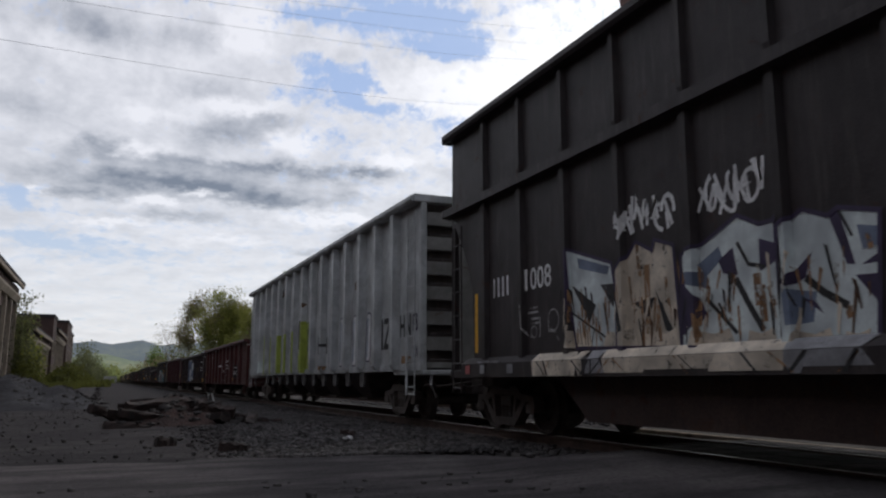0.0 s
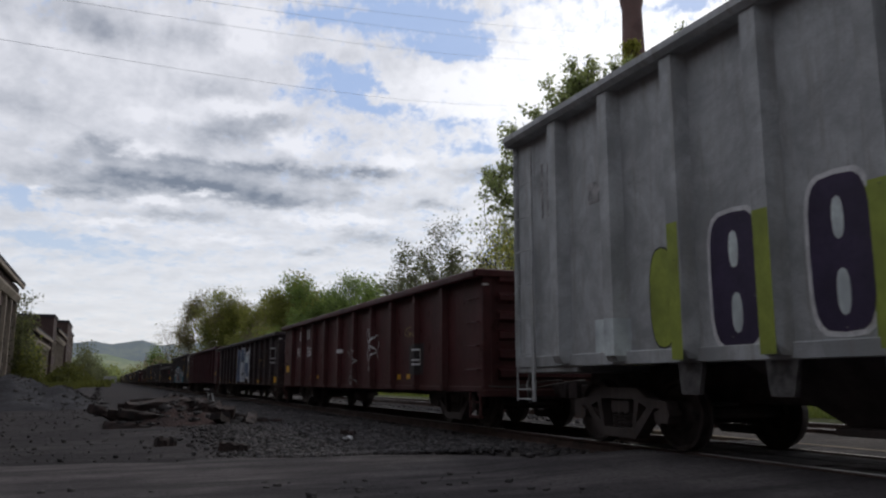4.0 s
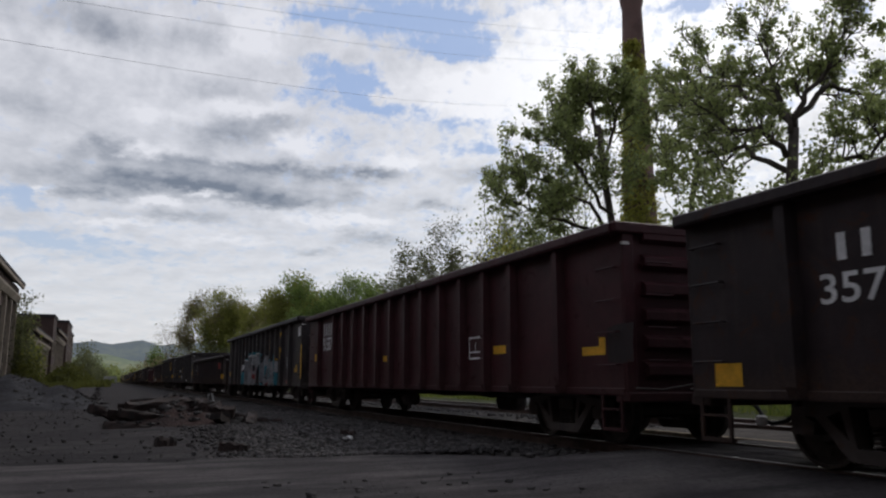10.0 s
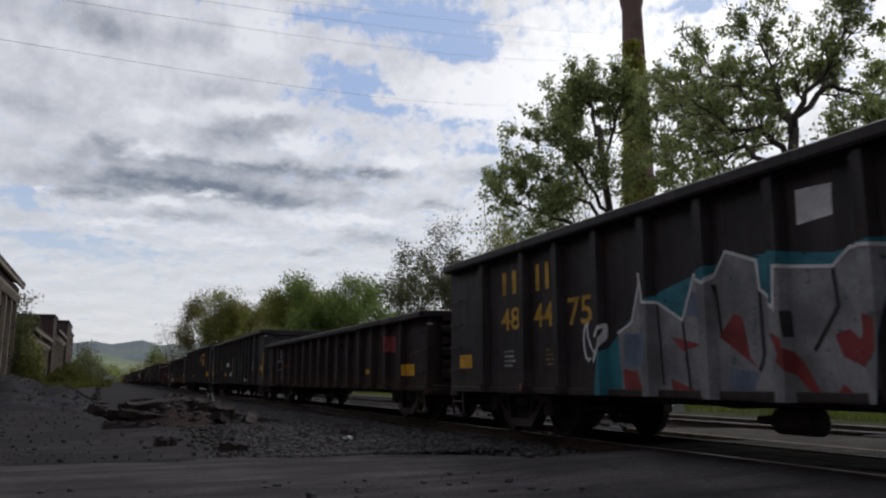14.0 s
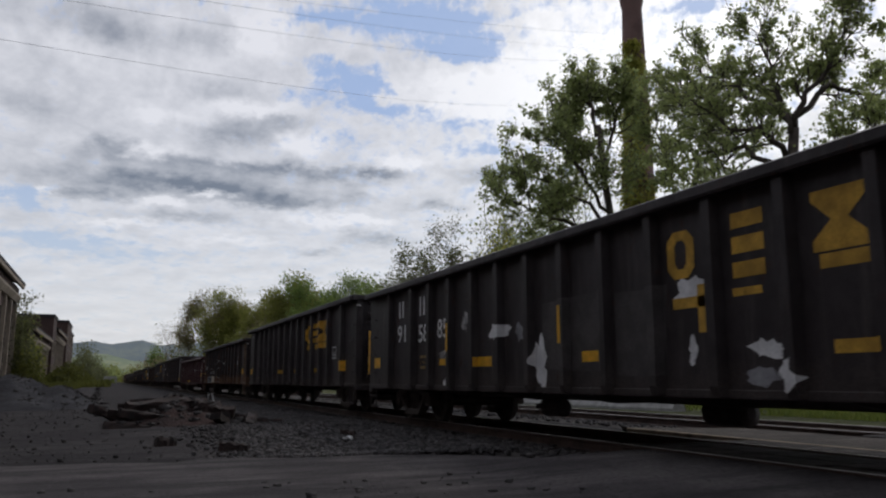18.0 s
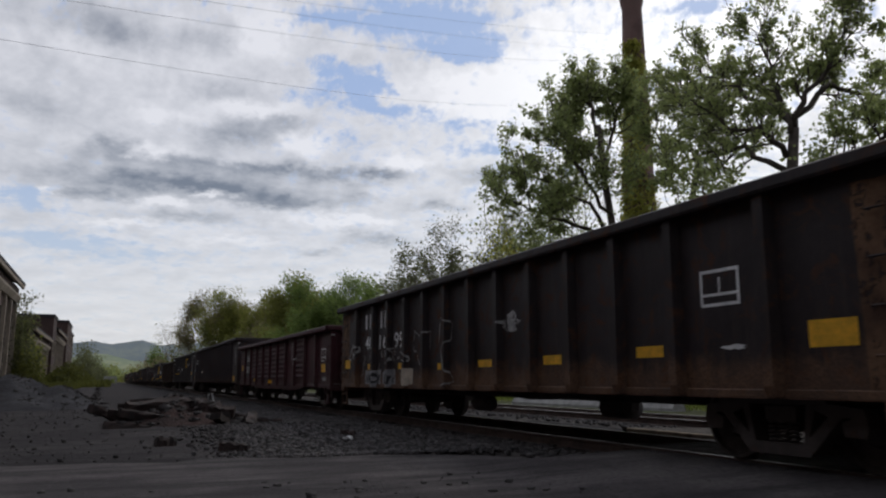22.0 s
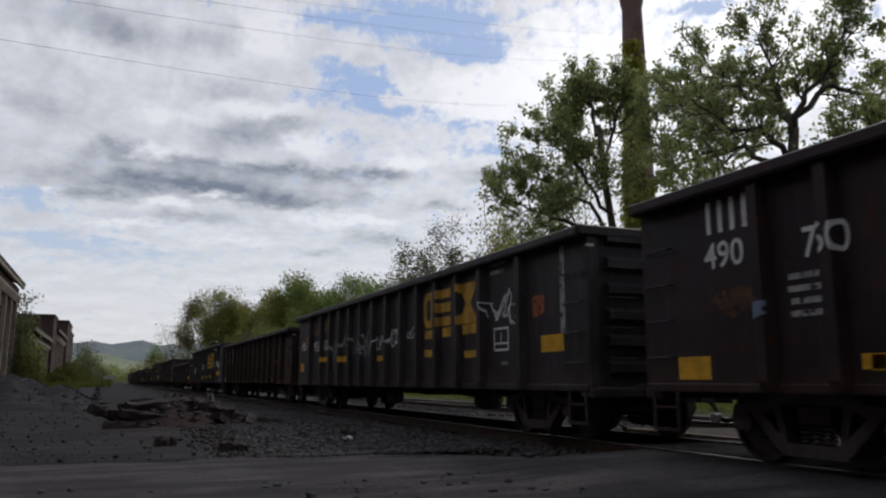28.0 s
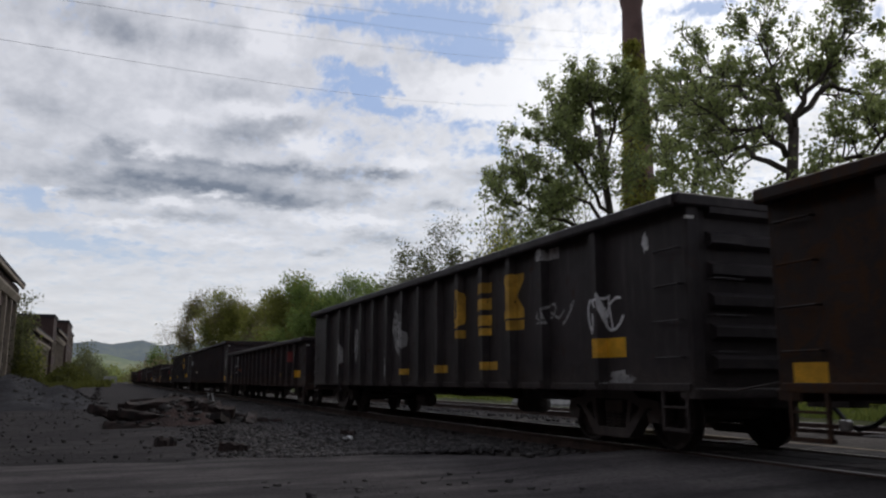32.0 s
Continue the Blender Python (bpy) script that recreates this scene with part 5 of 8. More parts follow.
def bubble(car, a0, a1, z0, z1, material):
    rim = paint(car, "graffiti_cloud", [round_poly(a0, a1, z0, z1, 0.75)], black_spray, "sprayed speech cloud", 0.0035)
    g = (a1 - a0) * 0.03
    paint(car, "cloud_fill", [round_poly(a0 + g, a1 - g, z0 + 0.02, z1 - 0.02, 0.75)], material, "", 0.0045, rim)


def bubble_letters(car, a0, a1, z0, z1, n, seed, fill, second, edge):
    """A row of tall swollen letters with shaded flanks."""
    rng = random.Random(seed)
    step = (a1 - a0) / n
    for k in range(n):
        l, r = a0 + step * (k - 0.06), a0 + step * (k + 1.06)
        lo, hi = z0 + rng.uniform(0.0, 0.05), z1 - rng.uniform(0.0, 0.18)
        rim = paint(car, "graffiti_letter", [round_poly(l, r, lo, hi, 0.55)], edge if k % 2 else white_paint, "swollen sprayed letter shape", 0.003 + 0.0006 * k)
        g = step * 0.05
        paint(car, "letter_fill", [round_poly(l + g, r - g, lo + 0.03, hi - 0.03, 0.55)], fill, "", 0.007 + 0.0006 * k, rim)
        paint(car, "letter_shade", [round_poly(l + step * 0.74, r - g * 1.2, lo + 0.05, hi - 0.06, 0.6)], second, "", 0.011 + 0.0006 * k, rim)
        pts = [(l + step * rng.uniform(0.25, 0.8), lo + (hi - lo) * u) for u in (0.2, 0.45, 0.6, 0.85)]
        paint(car, "letter_line", stroke(pts, 0.03), edge, "", 0.014 + 0.0006 * k, rim)
        for j in range(7):
            a, top, w = l + step * rng.uniform(0.12, 0.8), lo + (hi - lo) * rng.uniform(0.45, 0.97), abs(step) * rng.uniform(0.05, 0.16)
            foot = max(lo, top - (hi - lo) * rng.uniform(0.25, 0.6))
            paint(car, "letter_streak", [[(a, top), (a + w, top - 0.03), (a + w * 0.8, foot), (a + w * 0.3, foot + 0.04)]], (white_paint, sky_blue, second)[j % 3], "", 0.013 + 0.0006 * k + 0.0002 * j, rim)


def wild_letters(car, a0, a1, z0, z1, n, seed, fills, second, edge):
    """A row of jagged interlocked letters: leaning stems, arrows and bars, with rims and runs of paint."""
    rng = random.Random(seed)
    step = (a1 - a0) / n
    h = z1 - z0
    paint(car, "graffiti_ground", [[(a0 + (a1 - a0) * k / 12, z0 + h * (0.5 + 0.35 * rng.random())) for k in range(13)] + [(a1, z0), (a0, z0)]], second, "sprayed backing colour", 0.002)
    for k in range(n):
        l = a0 + step * k
        fill = fills[k % len(fills)]
        polys = []
        lean = step * rng.uniform(-0.25, 0.25)
        hi = z1 - h * rng.uniform(0.0, 0.22)
        for u in (0.12, 0.62):
            w = step * rng.uniform(0.24, 0.38)
            b = l + step * u
            polys.append([(b, z0 + h * rng.uniform(0, 0.08)), (b + w, z0 + h * rng.uniform(0, 0.12)), (b + w + lean, hi - h * rng.uniform(0, 0.2)), (b + w * 0.4 + lean, hi), (b + lean, hi - h * rng.uniform(0, 0.25))])
        zc = z0 + h * rng.uniform(0.35, 0.65)
        polys.append([(l, zc), (l + step * 1.05, zc + h * rng.uniform(-0.1, 0.15)), (l + step * 1.05, zc + h * rng.uniform(0.2, 0.3)), (l, zc + h * 0.17)])
        polys.append([(l + step * 0.3, z0), (l + step * 0.95, z0), (l + step * rng.uniform(0.5, 1.2), z0 + h * 0.2), (l + step * 0.2, z0 + h * 0.24)])
        grown = []
        for q in polys:
            ca, cz = sum(p[0] for p in q) / len(q), sum(p[1] for p in q) / len(q)
            grown.append([(ca + (p[0] - ca) * 1.0 + math.copysign(0.035, p[0] - ca), cz + (p[1] - cz) + math.copysign(0.035, p[1] - cz)) for p in q])
        rim = paint(car, "graffiti_letter", grown, edge, "jagged sprayed letter shape", 0.004 + 0.0003 * k)
        for i, q in enumerate(polys):
            paint(car, "letter_fill", [q], fill, "", 0.008 + 0.0006 * i + 0.0001 * k, rim)
        for i in range(4):
            p = (l + step * rng.random(), z0 + h * rng.uniform(0.1, 0.9))
            paint(car, "letter_line", stroke([p, (p[0] + step * rng.uniform(-0.4, 0.4), p[1] + h * rng.uniform(-0.3, 0.3))], 0.028), edge, "", 0.012 + 0.0003 * i, rim)
        for i in range(4):
            a, top = l + step * rng.random(), z0 + h * rng.uniform(0.3, 0.85)
            paint(car, "paint_run", [[(a, top), (a + 0.05, top), (a + 0.035, top - h * rng.uniform(0.2, 0.45)), (a + 0.015, top - h * rng.uniform(0.2, 0.45))]], second, "", 0.0135 + 0.0003 * i, rim)


def sill_band(car, a0, a1, z0, z1, material):
    """Graffiti carried down over the bulging side sill: overlapping torn coats and slashes."""
    rng, y, k = random.Random(5), a1, 0
    x0, x1 = -1.58 - 0.046, -1.48 - 0.016
    while y < a0:
        w = rng.choice((0.2, 0.35, 0.6, 0.95)) * rng.uniform(0.8, 1.2)
        m = rng.choice((material, material, material, cream_spray, ash_spray))
        j = [rng.uniform(-0.09, 0.09) for _ in range(6)]
        lo = 0.89 + rng.choice((0, 0, 0.03, 0.06))
        s = Shape().add([(x0, y + j[0], lo), (x0, y + w + j[1], lo), (x0, y + w + j[2], 1.095), (x0, y + j[3], 1.095)], [(0, 1, 2, 3)])
        s.add([(x0, y + j[3], 1.1), (x0, y + w + j[2], 1.1), (x1, y + w + j[4], 1.205), (x1, y + j[5], 1.205)], [(0, 1, 2, 3)])
        part("sill_paint", s, m, car, "torn cream and grey spray paint over the sill", at=pose(-0.0008 * (k % 3), 0, 0))
        for _ in range(rng.choice((1, 2, 2, 3))):
            b, d, t = y + w * rng.uniform(0.1, 0.8), rng.uniform(-0.3, 0.3), rng.uniform(0.02, 0.05)
            bar = Shape().add([(x0 - 0.005, b, 0.9), (x0 - 0.005, b + t, 0.9), (x0 - 0.005, b + t + d, 1.09), (x0 - 0.005, b + d, 1.09)], [(0, 1, 2, 3)])
            part("sill_line", bar, rng.choice((black_spray, black_spray, rust_run)), car)
        y += w + rng.uniform(-0.02, 0.03)
        k += 1
yellow_patch(g2, 7.71, 7.24, 1.11, 1.33)
yellow_patch(g2, 3.86, 3.66, 0.87, 0.98)
yellow_patch(g2, 3.32, 3.09, 0.88, 0.98)
yellow_patch(g2, -3.82, -4.04, 0.85, 0.96)
yellow_patch(g2, -4.39, -4.62, 0.86, 0.96)
outline_mark(g2, -4.73, -5.18, 1.15, 1.44)
marks(g2, 5.67, 5.16, 2.10, 2.41, 2, white_paint)
marks(g2, 4.75, 4.30, 2.10, 2.41, 2, white_paint)
number(g2, 5.8, 5.03, 1.56, 1.88, "915", white_paint)
number(g2, 4.68, 3.95, 1.56, 1.87, "368", white_paint)
chalk_rings(g2, -2.05, 1.6, ((0.3, 0.3, 0.14, 0.9), (0.02, 0.22, 0.15, 1.0), (0.1, 0.5, 0.13, 0.6), (-0.32, 0.1, 0.16, 0.8), (0.22, -0.15, 0.16, 1.0), (-0.04, -0.1, 0.12, 0.7), (-0.28, -0.25, 0.12, 0.5), (0.02, -0.46, 0.11, 1.0), (0.2, -0.38, 0.1, 0.5)), white_paint)
paint(g2, "chalk_line", [q for p in ([(0.0, 1.95), (-0.06, 1.7), (0.08, 1.62)], [(-0.06, 1.95), (-0.14, 2.0), (-0.2, 1.9)], [(0.35, 1.56), (0.18, 1.55), (0.2, 1.42)], [(-0.3, 1.58), (-0.48, 1.56), (-0.42, 1.42), (-0.52, 1.32), (-0.44, 1.2)], [(0.05, 1.1), (0.0, 0.98), (-0.1, 1.12)], [(-0.2, 1.1), (-0.3, 0.98), (-0.38, 1.12)], [(-0.12, 0.75), (-0.2, 0.95), (-0.28, 0.78)], [(-0.38, 0.74), (-0.46, 0.95), (-0.56, 0.72)]) for q in stroke([(a - 0.3, z) for a, z in p], 0.026)], faint_white, "chalk tag strokes", 0.004)
chalk_rings(g2, -0.45, 1.35, ((0.0, 0.0, 0.13, 1.0), (-0.02, 0.1, 0.2, 0.4), (0.22, -0.5, 0.09, 1.0)), faint_white)
bars(g2, 0.76, 0.37, 1.55, 1.65, 1, white_paint)
scrawl(g2, -4.39, -5.11, 1.66, 1.97, 13, gold_spray)
patch(g2, -4.54, -5.37, 0.96, 1.55, black_paint, "black repainted square")
yellow_patch(g3, 7.92, 7.54, 0.77, 1.00)
yellow_patch(g3, 3.88, 3.34, 0.73, 0.84)
yellow_patch(g3, -3.91, -4.38, 0.74, 0.85)
yellow_patch(g3, -7.51, -8.03, 0.75, 0.97)
outline_mark(g3, -6.95, -7.71, 1.49, 2.03)
marks(g3, 6.41, 5.92, 1.85, 2.09, 2, white_paint)
number(g3, 6.49, 5.83, 1.48, 1.75, "357", white_paint)
number(g3, 5.24, 4.61, 1.44, 1.69, "372", white_paint)
bars(g3, 2.97, 2.48, 1.47, 1.75, 3, faint_white)
bars(g3, 4.14, 3.74, 1.51, 1.74, 3, faint_white)
patch(g3, 2.0, 1.5, 1.40, 2.18, gold_spray, "dull gold spray patch")
bubble_letters(g3, 1.52, -2.26, 0.71, 2.35, 5, 31, pale_spray, slate_blue, black_spray)
bubble_letters(g3, 1.8, 1.22, 0.73, 1.59, 1, 33, pale_spray, slate_blue, black_spray)
scrawl(g3, -4.84, -5.44, 1.28, 1.76, 32, gold_spray)
yellow_patch(g4, 7.44, 6.95, 1.39, 1.61)
yellow_patch(g4, 0.99, 0.48, 1.25, 1.38)
yellow_patch(g4, -4.62, -5.06, 1.25, 1.38)
yellow_patch(g4, -7.24, -7.77, 1.15, 1.26)
yellow_patch(g4, -7.63, -7.78, 1.25, 1.37)
outline_mark(g4, -3.70, -4.19, 1.20, 1.55)
marks(g4, 6.46, 5.48, 2.08, 2.44, 4, white_paint)
number(g4, 6.47, 5.29, 1.66, 2.05, "915872", white_paint)
patch(g4, -7.80, -8.35, 1.05, 1.50, sooty_paint, "dark repainted square")
logo(g5, -2.73, -3.30, 1.86, 2.51, 0)
logo(g5, -3.78, -4.28, 1.80, 2.51, 1)
logo(g5, -4.72, -5.44, 1.81, 2.54, 2)
painted(g5, -3.88, -4.37, 1.64, 1.76, yellow_paint)
painted(g5, -4.80, -5.40, 1.61, 1.79, yellow_paint)
painted(g5, -4.34, -4.52, 1.11, 1.62, yellow_paint)
painted(g5, -7.27, -7.76, 1.11, 1.23, yellow_paint)
painted(g5, -7.49, -7.73, 1.22, 1.34, yellow_paint)
outline_mark(g5, -6.08, -6.56, 1.25, 1.59)
bars(g5, -6.24, -6.51, 1.08, 1.16, 1, white_paint)
painted(g5, -5.98, -6.17, 0.73, 0.84, pink_film)
patch(g5, 0.24, -0.14, 2.26, 2.56, white_paint, "white label")
block(g5, "graffiti_ground", [(3.48, 0.65), (3.40, 1.16), (2.85, 1.55), (2.25, 1.83), (1.76, 1.93), (1.23, 2.04), (0.52, 2.03), (-0.10, 1.93), (-0.63, 1.99), (-0.50, 0.66)], teal_spray, 0.002, "teal sprayed halo")
block(g5, "graffiti_letter", [(3.09, 1.40), (2.80, 1.51), (2.60, 2.07), (2.49, 2.05), (2.44, 1.72), (2.31, 1.71), (1.89, 1.48), (1.67, 1.95), (1.42, 1.83), (1.19, 2.13), (0.78, 1.98), (0.76, 1.70), (0.50, 1.49), (0.47, 1.88), (-0.09, 1.81), (-0.28, 1.95), (-0.63, 1.92), (-0.49, 0.64), (0.79, 0.63), (3.02, 0.66)], ash_spray, 0.004, "grey interlocked sprayed letters")
block(g5, "letter_fill", [(3.00, 0.97), (2.73, 0.93), (2.59, 0.64), (2.97, 0.66)], red_spray, 0.007)
block(g5, "letter_fill", [(1.12, 1.49), (1.01, 1.45), (0.93, 1.06), (0.83, 0.94), (1.34, 1.27)], red_spray, 0.007)
block(g5, "letter_fill", [(2.09, 1.31), (1.60, 1.20), (1.91, 1.14)], red_spray, 0.007)
block(g5, "letter_fill", [(0.62, 1.31), (0.43, 1.20), (0.51, 1.00), (0.19, 0.69), (0.10, 0.69), (0.29, 0.99)], red_spray, 0.007)
block(g5, "letter_fill", [(-0.06, 1.22), (-0.21, 1.26), (-0.31, 1.17), (-0.41, 1.38), (-0.53, 1.33), (-0.52, 1.07), (-0.39, 0.91), (-0.13, 1.03)], red_spray, 0.007)
block(g5, "letter_fill", [(2.12, 0.85), (1.47, 0.65), (2.09, 0.65)], red_spray, 0.007)
block(g5, "letter_fill", [(-0.11, 0.80), (-0.31, 0.64), (0.02, 0.64)], red_spray, 0.007)
block(g5, "letter_shade", [(2.98, 1.38), (2.43, 1.38), (2.46, 1.01), (2.95, 0.98)], slate_blue, 0.006)
block(g5, "letter_shade", [(1.21, 0.95), (0.83, 0.91), (0.93, 0.67), (1.23, 0.70)], slate_blue, 0.006)
block(g5, "letter_shade", [(1.77, 1.78), (1.55, 1.73), (1.49, 1.48), (1.82, 1.52)], slate_blue, 0.006)
paint(g5, "letter_rim", stroke([(3.09, 1.40), (2.80, 1.51), (2.60, 2.07), (2.49, 2.05), (2.44, 1.72), (2.31, 1.71), (1.89, 1.48), (1.67, 1.95), (1.42, 1.83), (1.19, 2.13), (0.78, 1.98), (0.76, 1.70), (0.50, 1.49), (0.47, 1.88), (-0.09, 1.81), (-0.28, 1.95), (-0.63, 1.92)], 0.035), white_paint, "", 0.009)
paint(g5, "letter_line", stroke([(1.89, 1.48), (1.80, 0.66)], 0.04), black_spray, "", 0.008)
paint(g5, "letter_line", stroke([(0.76, 1.70), (0.75, 1.06), (0.82, 0.92)], 0.04), black_spray, "", 0.008)
paint(g5, "letter_line", stroke([(-0.09, 1.80), (-0.12, 1.46), (0.16, 1.09)], 0.04), black_spray, "", 0.008)
paint(g5, "letter_line", stroke([(1.36, 1.81), (1.30, 1.30)], 0.04), black_spray, "", 0.008)
paint(g5, "letter_line", stroke([(2.31, 1.71), (2.25, 0.78)], 0.04), black_spray, "", 0.008)
paint(g5, "letter_line", stroke([(0.41, 1.46), (0.40, 1.22)], 0.04), black_spray, "", 0.008)
wild_letters(g5, -0.59, -4.5, 0.66, 1.9, 5, 51, (ash_spray, grey_dim, ash_spray, ash_spray), teal_spray, black_spray)
for pts in ([(-0.9, 1.3), (-1.2, 1.1), (-1.15, 0.7), (-1.0, 0.66)], [(-1.9, 1.2), (-2.1, 1.35), (-2.3, 0.95), (-2.15, 0.7)], [(-3.0, 1.45), (-3.25, 1.4), (-3.15, 1.0), (-3.45, 0.66), (-3.3, 0.66), (-3.05, 0.95)], [(-2.6, 0.9), (-2.75, 0.66), (-2.5, 0.66)], [(-3.9, 1.1), (-4.05, 1.0), (-4.0, 0.7)]):
    block(g5, "letter_fill", pts, red_spray, 0.0125)
for pts in ([(-3.6, 1.85), (-3.85, 1.6), (-3.75, 1.2), (-3.55, 1.5)], [(-4.25, 1.25), (-4.5, 1.1), (-4.55, 0.68), (-4.4, 0.66), (-4.35, 0.95)], [(-1.3, 1.85), (-1.55, 1.9), (-1.5, 1.6)]):
    block(g5, "letter_shade", pts, teal_spray, 0.0128)
marks(g5, 6.14, 5.48, 2.16, 2.52, 2, yellow_paint)
marks(g5, 5.03, 4.48, 2.13, 2.52, 2, yellow_paint)
number(g5, 6.06, 5.43, 1.60, 1.95, "48", yellow_paint)
number(g5, 5.00, 4.45, 1.59, 1.94, "44", yellow_paint)
number(g5, 4.00, 3.42, 1.56, 1.94, "75", yellow_paint)
yellow_patch(g5, 7.85, 7.34, 1.04, 1.27)
painted(g5, 5.55, 5.37, 0.69, 0.79, pink_film)
scrawl(g5, 3.83, 3.34, 0.99, 1.65, 52, white_paint)
bars(g5, 6.14, 5.75, 1.04, 1.29, 4, faint_white)
bars(g5, 4.85, 4.45, 1.04, 1.28, 4, gold_spray)
patch(g5, -7.75, -8.16, 2.26, 2.58, white_paint, "white label")
painted(g5, -8.17, -8.32, 0.89, 2.00, yellow_film)
yellow_patch(g6, 7.47, 7.00, 0.91, 1.14)
marks(g6, 6.59, 5.70, 1.61, 1.95, 3, faint_white)
number(g6, 6.56, 5.61, 1.18, 1.57, "132", faint_white)
bars(g6, 5.84, 5.47, 0.87, 1.15, 4, faint_white)
scrawl(g6, 5.09, 4.62, 1.19, 1.52, 61, orange_spray)
patch(g6, -5.72, -6.47, 1.44, 1.79, red_spray, "dull red patch")
yellow_patch(g6, -7.07, -7.61, 0.93, 1.16)
yellow_patch(g6, -4.30, -4.81, 0.98, 1.09)
logo(g7, -2.66, -3.1, 1.93, 2.46, 0)
logo(g7, -3.66, -4.09, 1.84, 2.5, 1)
logo(g7, -4.66, -5.25, 1.95, 2.50, 2)
painted(g7, -2.72, -3.24, 1.6, 1.72, yellow_paint)
painted(g7, -3.64, -4.03, 1.66, 1.74, yellow_paint)
painted(g7, -4.72, -5.27, 1.80, 1.93, yellow_paint)
painted(g7, -4.8, -5.33, 1.06, 1.18, yellow_paint)
painted(g7, -3.12, -3.27, 1.33, 1.84, yellow_paint)
outline_mark(g7, -5.81, -6.28, 1.27, 1.60)
bars(g7, -7.20, -7.39, 1.22, 1.33, 2, faint_white)
yellow_patch(g7, -7.62, -8.18, 1.22, 1.46)
painted(g7, -8.15, -8.27, 0.95, 1.96, yellow_film)
bars(g7, -5.63, -6.41, 2.56, 2.68, 2, faint_white)
painted(g7, -0.32, -0.50, 1.33, 1.85, yellow_film)
painted(g7, -0.85, -1.35, 1.07, 1.21, yellow_film)
painted(g7, 2.37, 1.82, 1.06, 1.22, yellow_film)
scuff(g7, 0.45, 0.02, 0.65, 1.53, white_paint)
scuff(g7, -2.93, -3.09, 0.98, 1.34, white_paint)
scuff(g7, -3.72, -4.4, 1.02, 1.24, white_paint)
scuff(g7, -4.15, -4.5, 0.7, 1.06, white_paint)
scuff(g7, -3.7, -4.2, 0.74, 0.98, ash_spray)
scuff(g7, 1.0, 0.72, 1.4, 1.72, ash_spray)
scuff(g7, 1.95, 1.13, 1.44, 1.79, white_paint)
scuff(g7, -0.85, -1.22, 0.64, 0.75, white_paint)
scuff(g7, -2.65, -3.37, 1.60, 1.95, white_paint)
patch(g7, 0.15, -1.43, 0.97, 1.95, faint_grey, "grey overpainted square")
patch(g7, -1.59, -2.61, 0.88, 1.89, faint_grey, "grey overpainted square")
marks(g7, 6.35, 5.95, 2.15, 2.50, 2, white_paint)
marks(g7, 5.13, 4.72, 2.12, 2.50, 2, white_paint)
number(g7, 6.38, 5.88, 1.63, 1.99, "91", white_paint)
number(g7, 5.11, 4.60, 1.58, 1.94, "58", white_paint)
number(g7, 4.13, 3.63, 1.62, 1.98, "85", white_paint)
painted(g7, 3.54, 3.40, 1.35, 1.86, yellow_film)
painted(g7, 4.04, 3.57, 1.11, 1.23, yellow_film)
painted(g7, 7.99, 7.56, 1.11, 1.34, yellow_film)
painted(g7, 8.46, 8.32, 0.98, 2.01, yellow_film)
scuff(g7, 3.87, 3.48, 0.67, 0.92, white_paint)
scuff(g7, 3.07, 2.65, 1.66, 2.04, faint_white)
scuff(g7, 4.17, 3.56, 1.22, 1.40, faint_white)
bars(g7, 5.05, 4.62, 1.06, 1.32, 3, gold_spray)
logo(g8, -2.67, -3.17, 1.96, 2.52, 0)
logo(g8, -3.65, -4.03, 1.96, 2.53, 1)
logo(g8, -4.50, -5.07, 1.95, 2.56, 2)
painted(g8, -2.70, -3.19, 1.77, 1.91, yellow_paint)
painted(g8, -3.69, -4.05, 1.76, 1.90, yellow_paint)
painted(g8, -4.55, -5.06, 1.77, 1.93, yellow_paint)
painted(g8, -3.69, -4.17, 1.07, 1.19, yellow_paint)
painted(g8, -0.87, -1.35, 1.08, 1.21, yellow_paint)
painted(g8, 1.36, 0.95, 1.07, 1.20, yellow_paint)
outline_mark(g8, -5.79, -6.13, 1.44, 1.74)
yellow_patch(g8, -6.71, -7.13, 1.08, 1.35)
marks(g8, 5.70, 5.27, 2.17, 2.46, 2, yellow_paint)
marks(g8, 4.78, 4.58, 2.18, 2.45, 1, yellow_paint)
number(g8, 5.67, 5.23, 1.65, 1.91, "58", yellow_paint)
number(g8, 4.77, 4.41, 1.65, 1.92, "10", yellow_paint)
number(g8, 3.90, 3.48, 1.63, 1.90, "66", yellow_paint)
yellow_patch(g8, 7.92, 7.42, 1.09, 1.31)
painted(g8, 3.88, 3.46, 1.06, 1.18, gold_spray)
bars(g8, 5.84, 5.47, 1.10, 1.36, 3, gold_spray)
bars(g8, 4.70, 4.28, 1.09, 1.34, 2, gold_spray)
bars(g8, 6.12, 5.35, 0.90, 0.98, 1, gold_spray)
bars(g8, 7.81, 7.13, 2.63, 2.72, 1, faint_white)
yellow_patch(g9, -7.05, -7.56, 1.12, 1.36)
yellow_patch(g9, -4.53, -5.03, 1.09, 1.22)
yellow_patch(g9, -2.35, -2.85, 1.05, 1.18)
yellow_patch(g9, -0.18, -0.69, 1.05, 1.17)
yellow_patch(g9, 1.62, 1.16, 1.03, 1.15)
outline_mark(g9, -5.70, -6.23, 1.60, 1.95)
scuff(g9, -5.92, -6.36, 1.13, 1.19, white_paint)
patch(g9, -7.6, -8.22, 0.72, 2.5, tan_rust, "bare rusted sheet")
scuff(g9, -1.05, -1.71, 1.58, 1.92, faint_white)
marks(g9, 6.09, 5.41, 2.05, 2.40, 2, white_paint)
marks(g9, 4.97, 4.38, 2.02, 2.40, 2, white_paint)
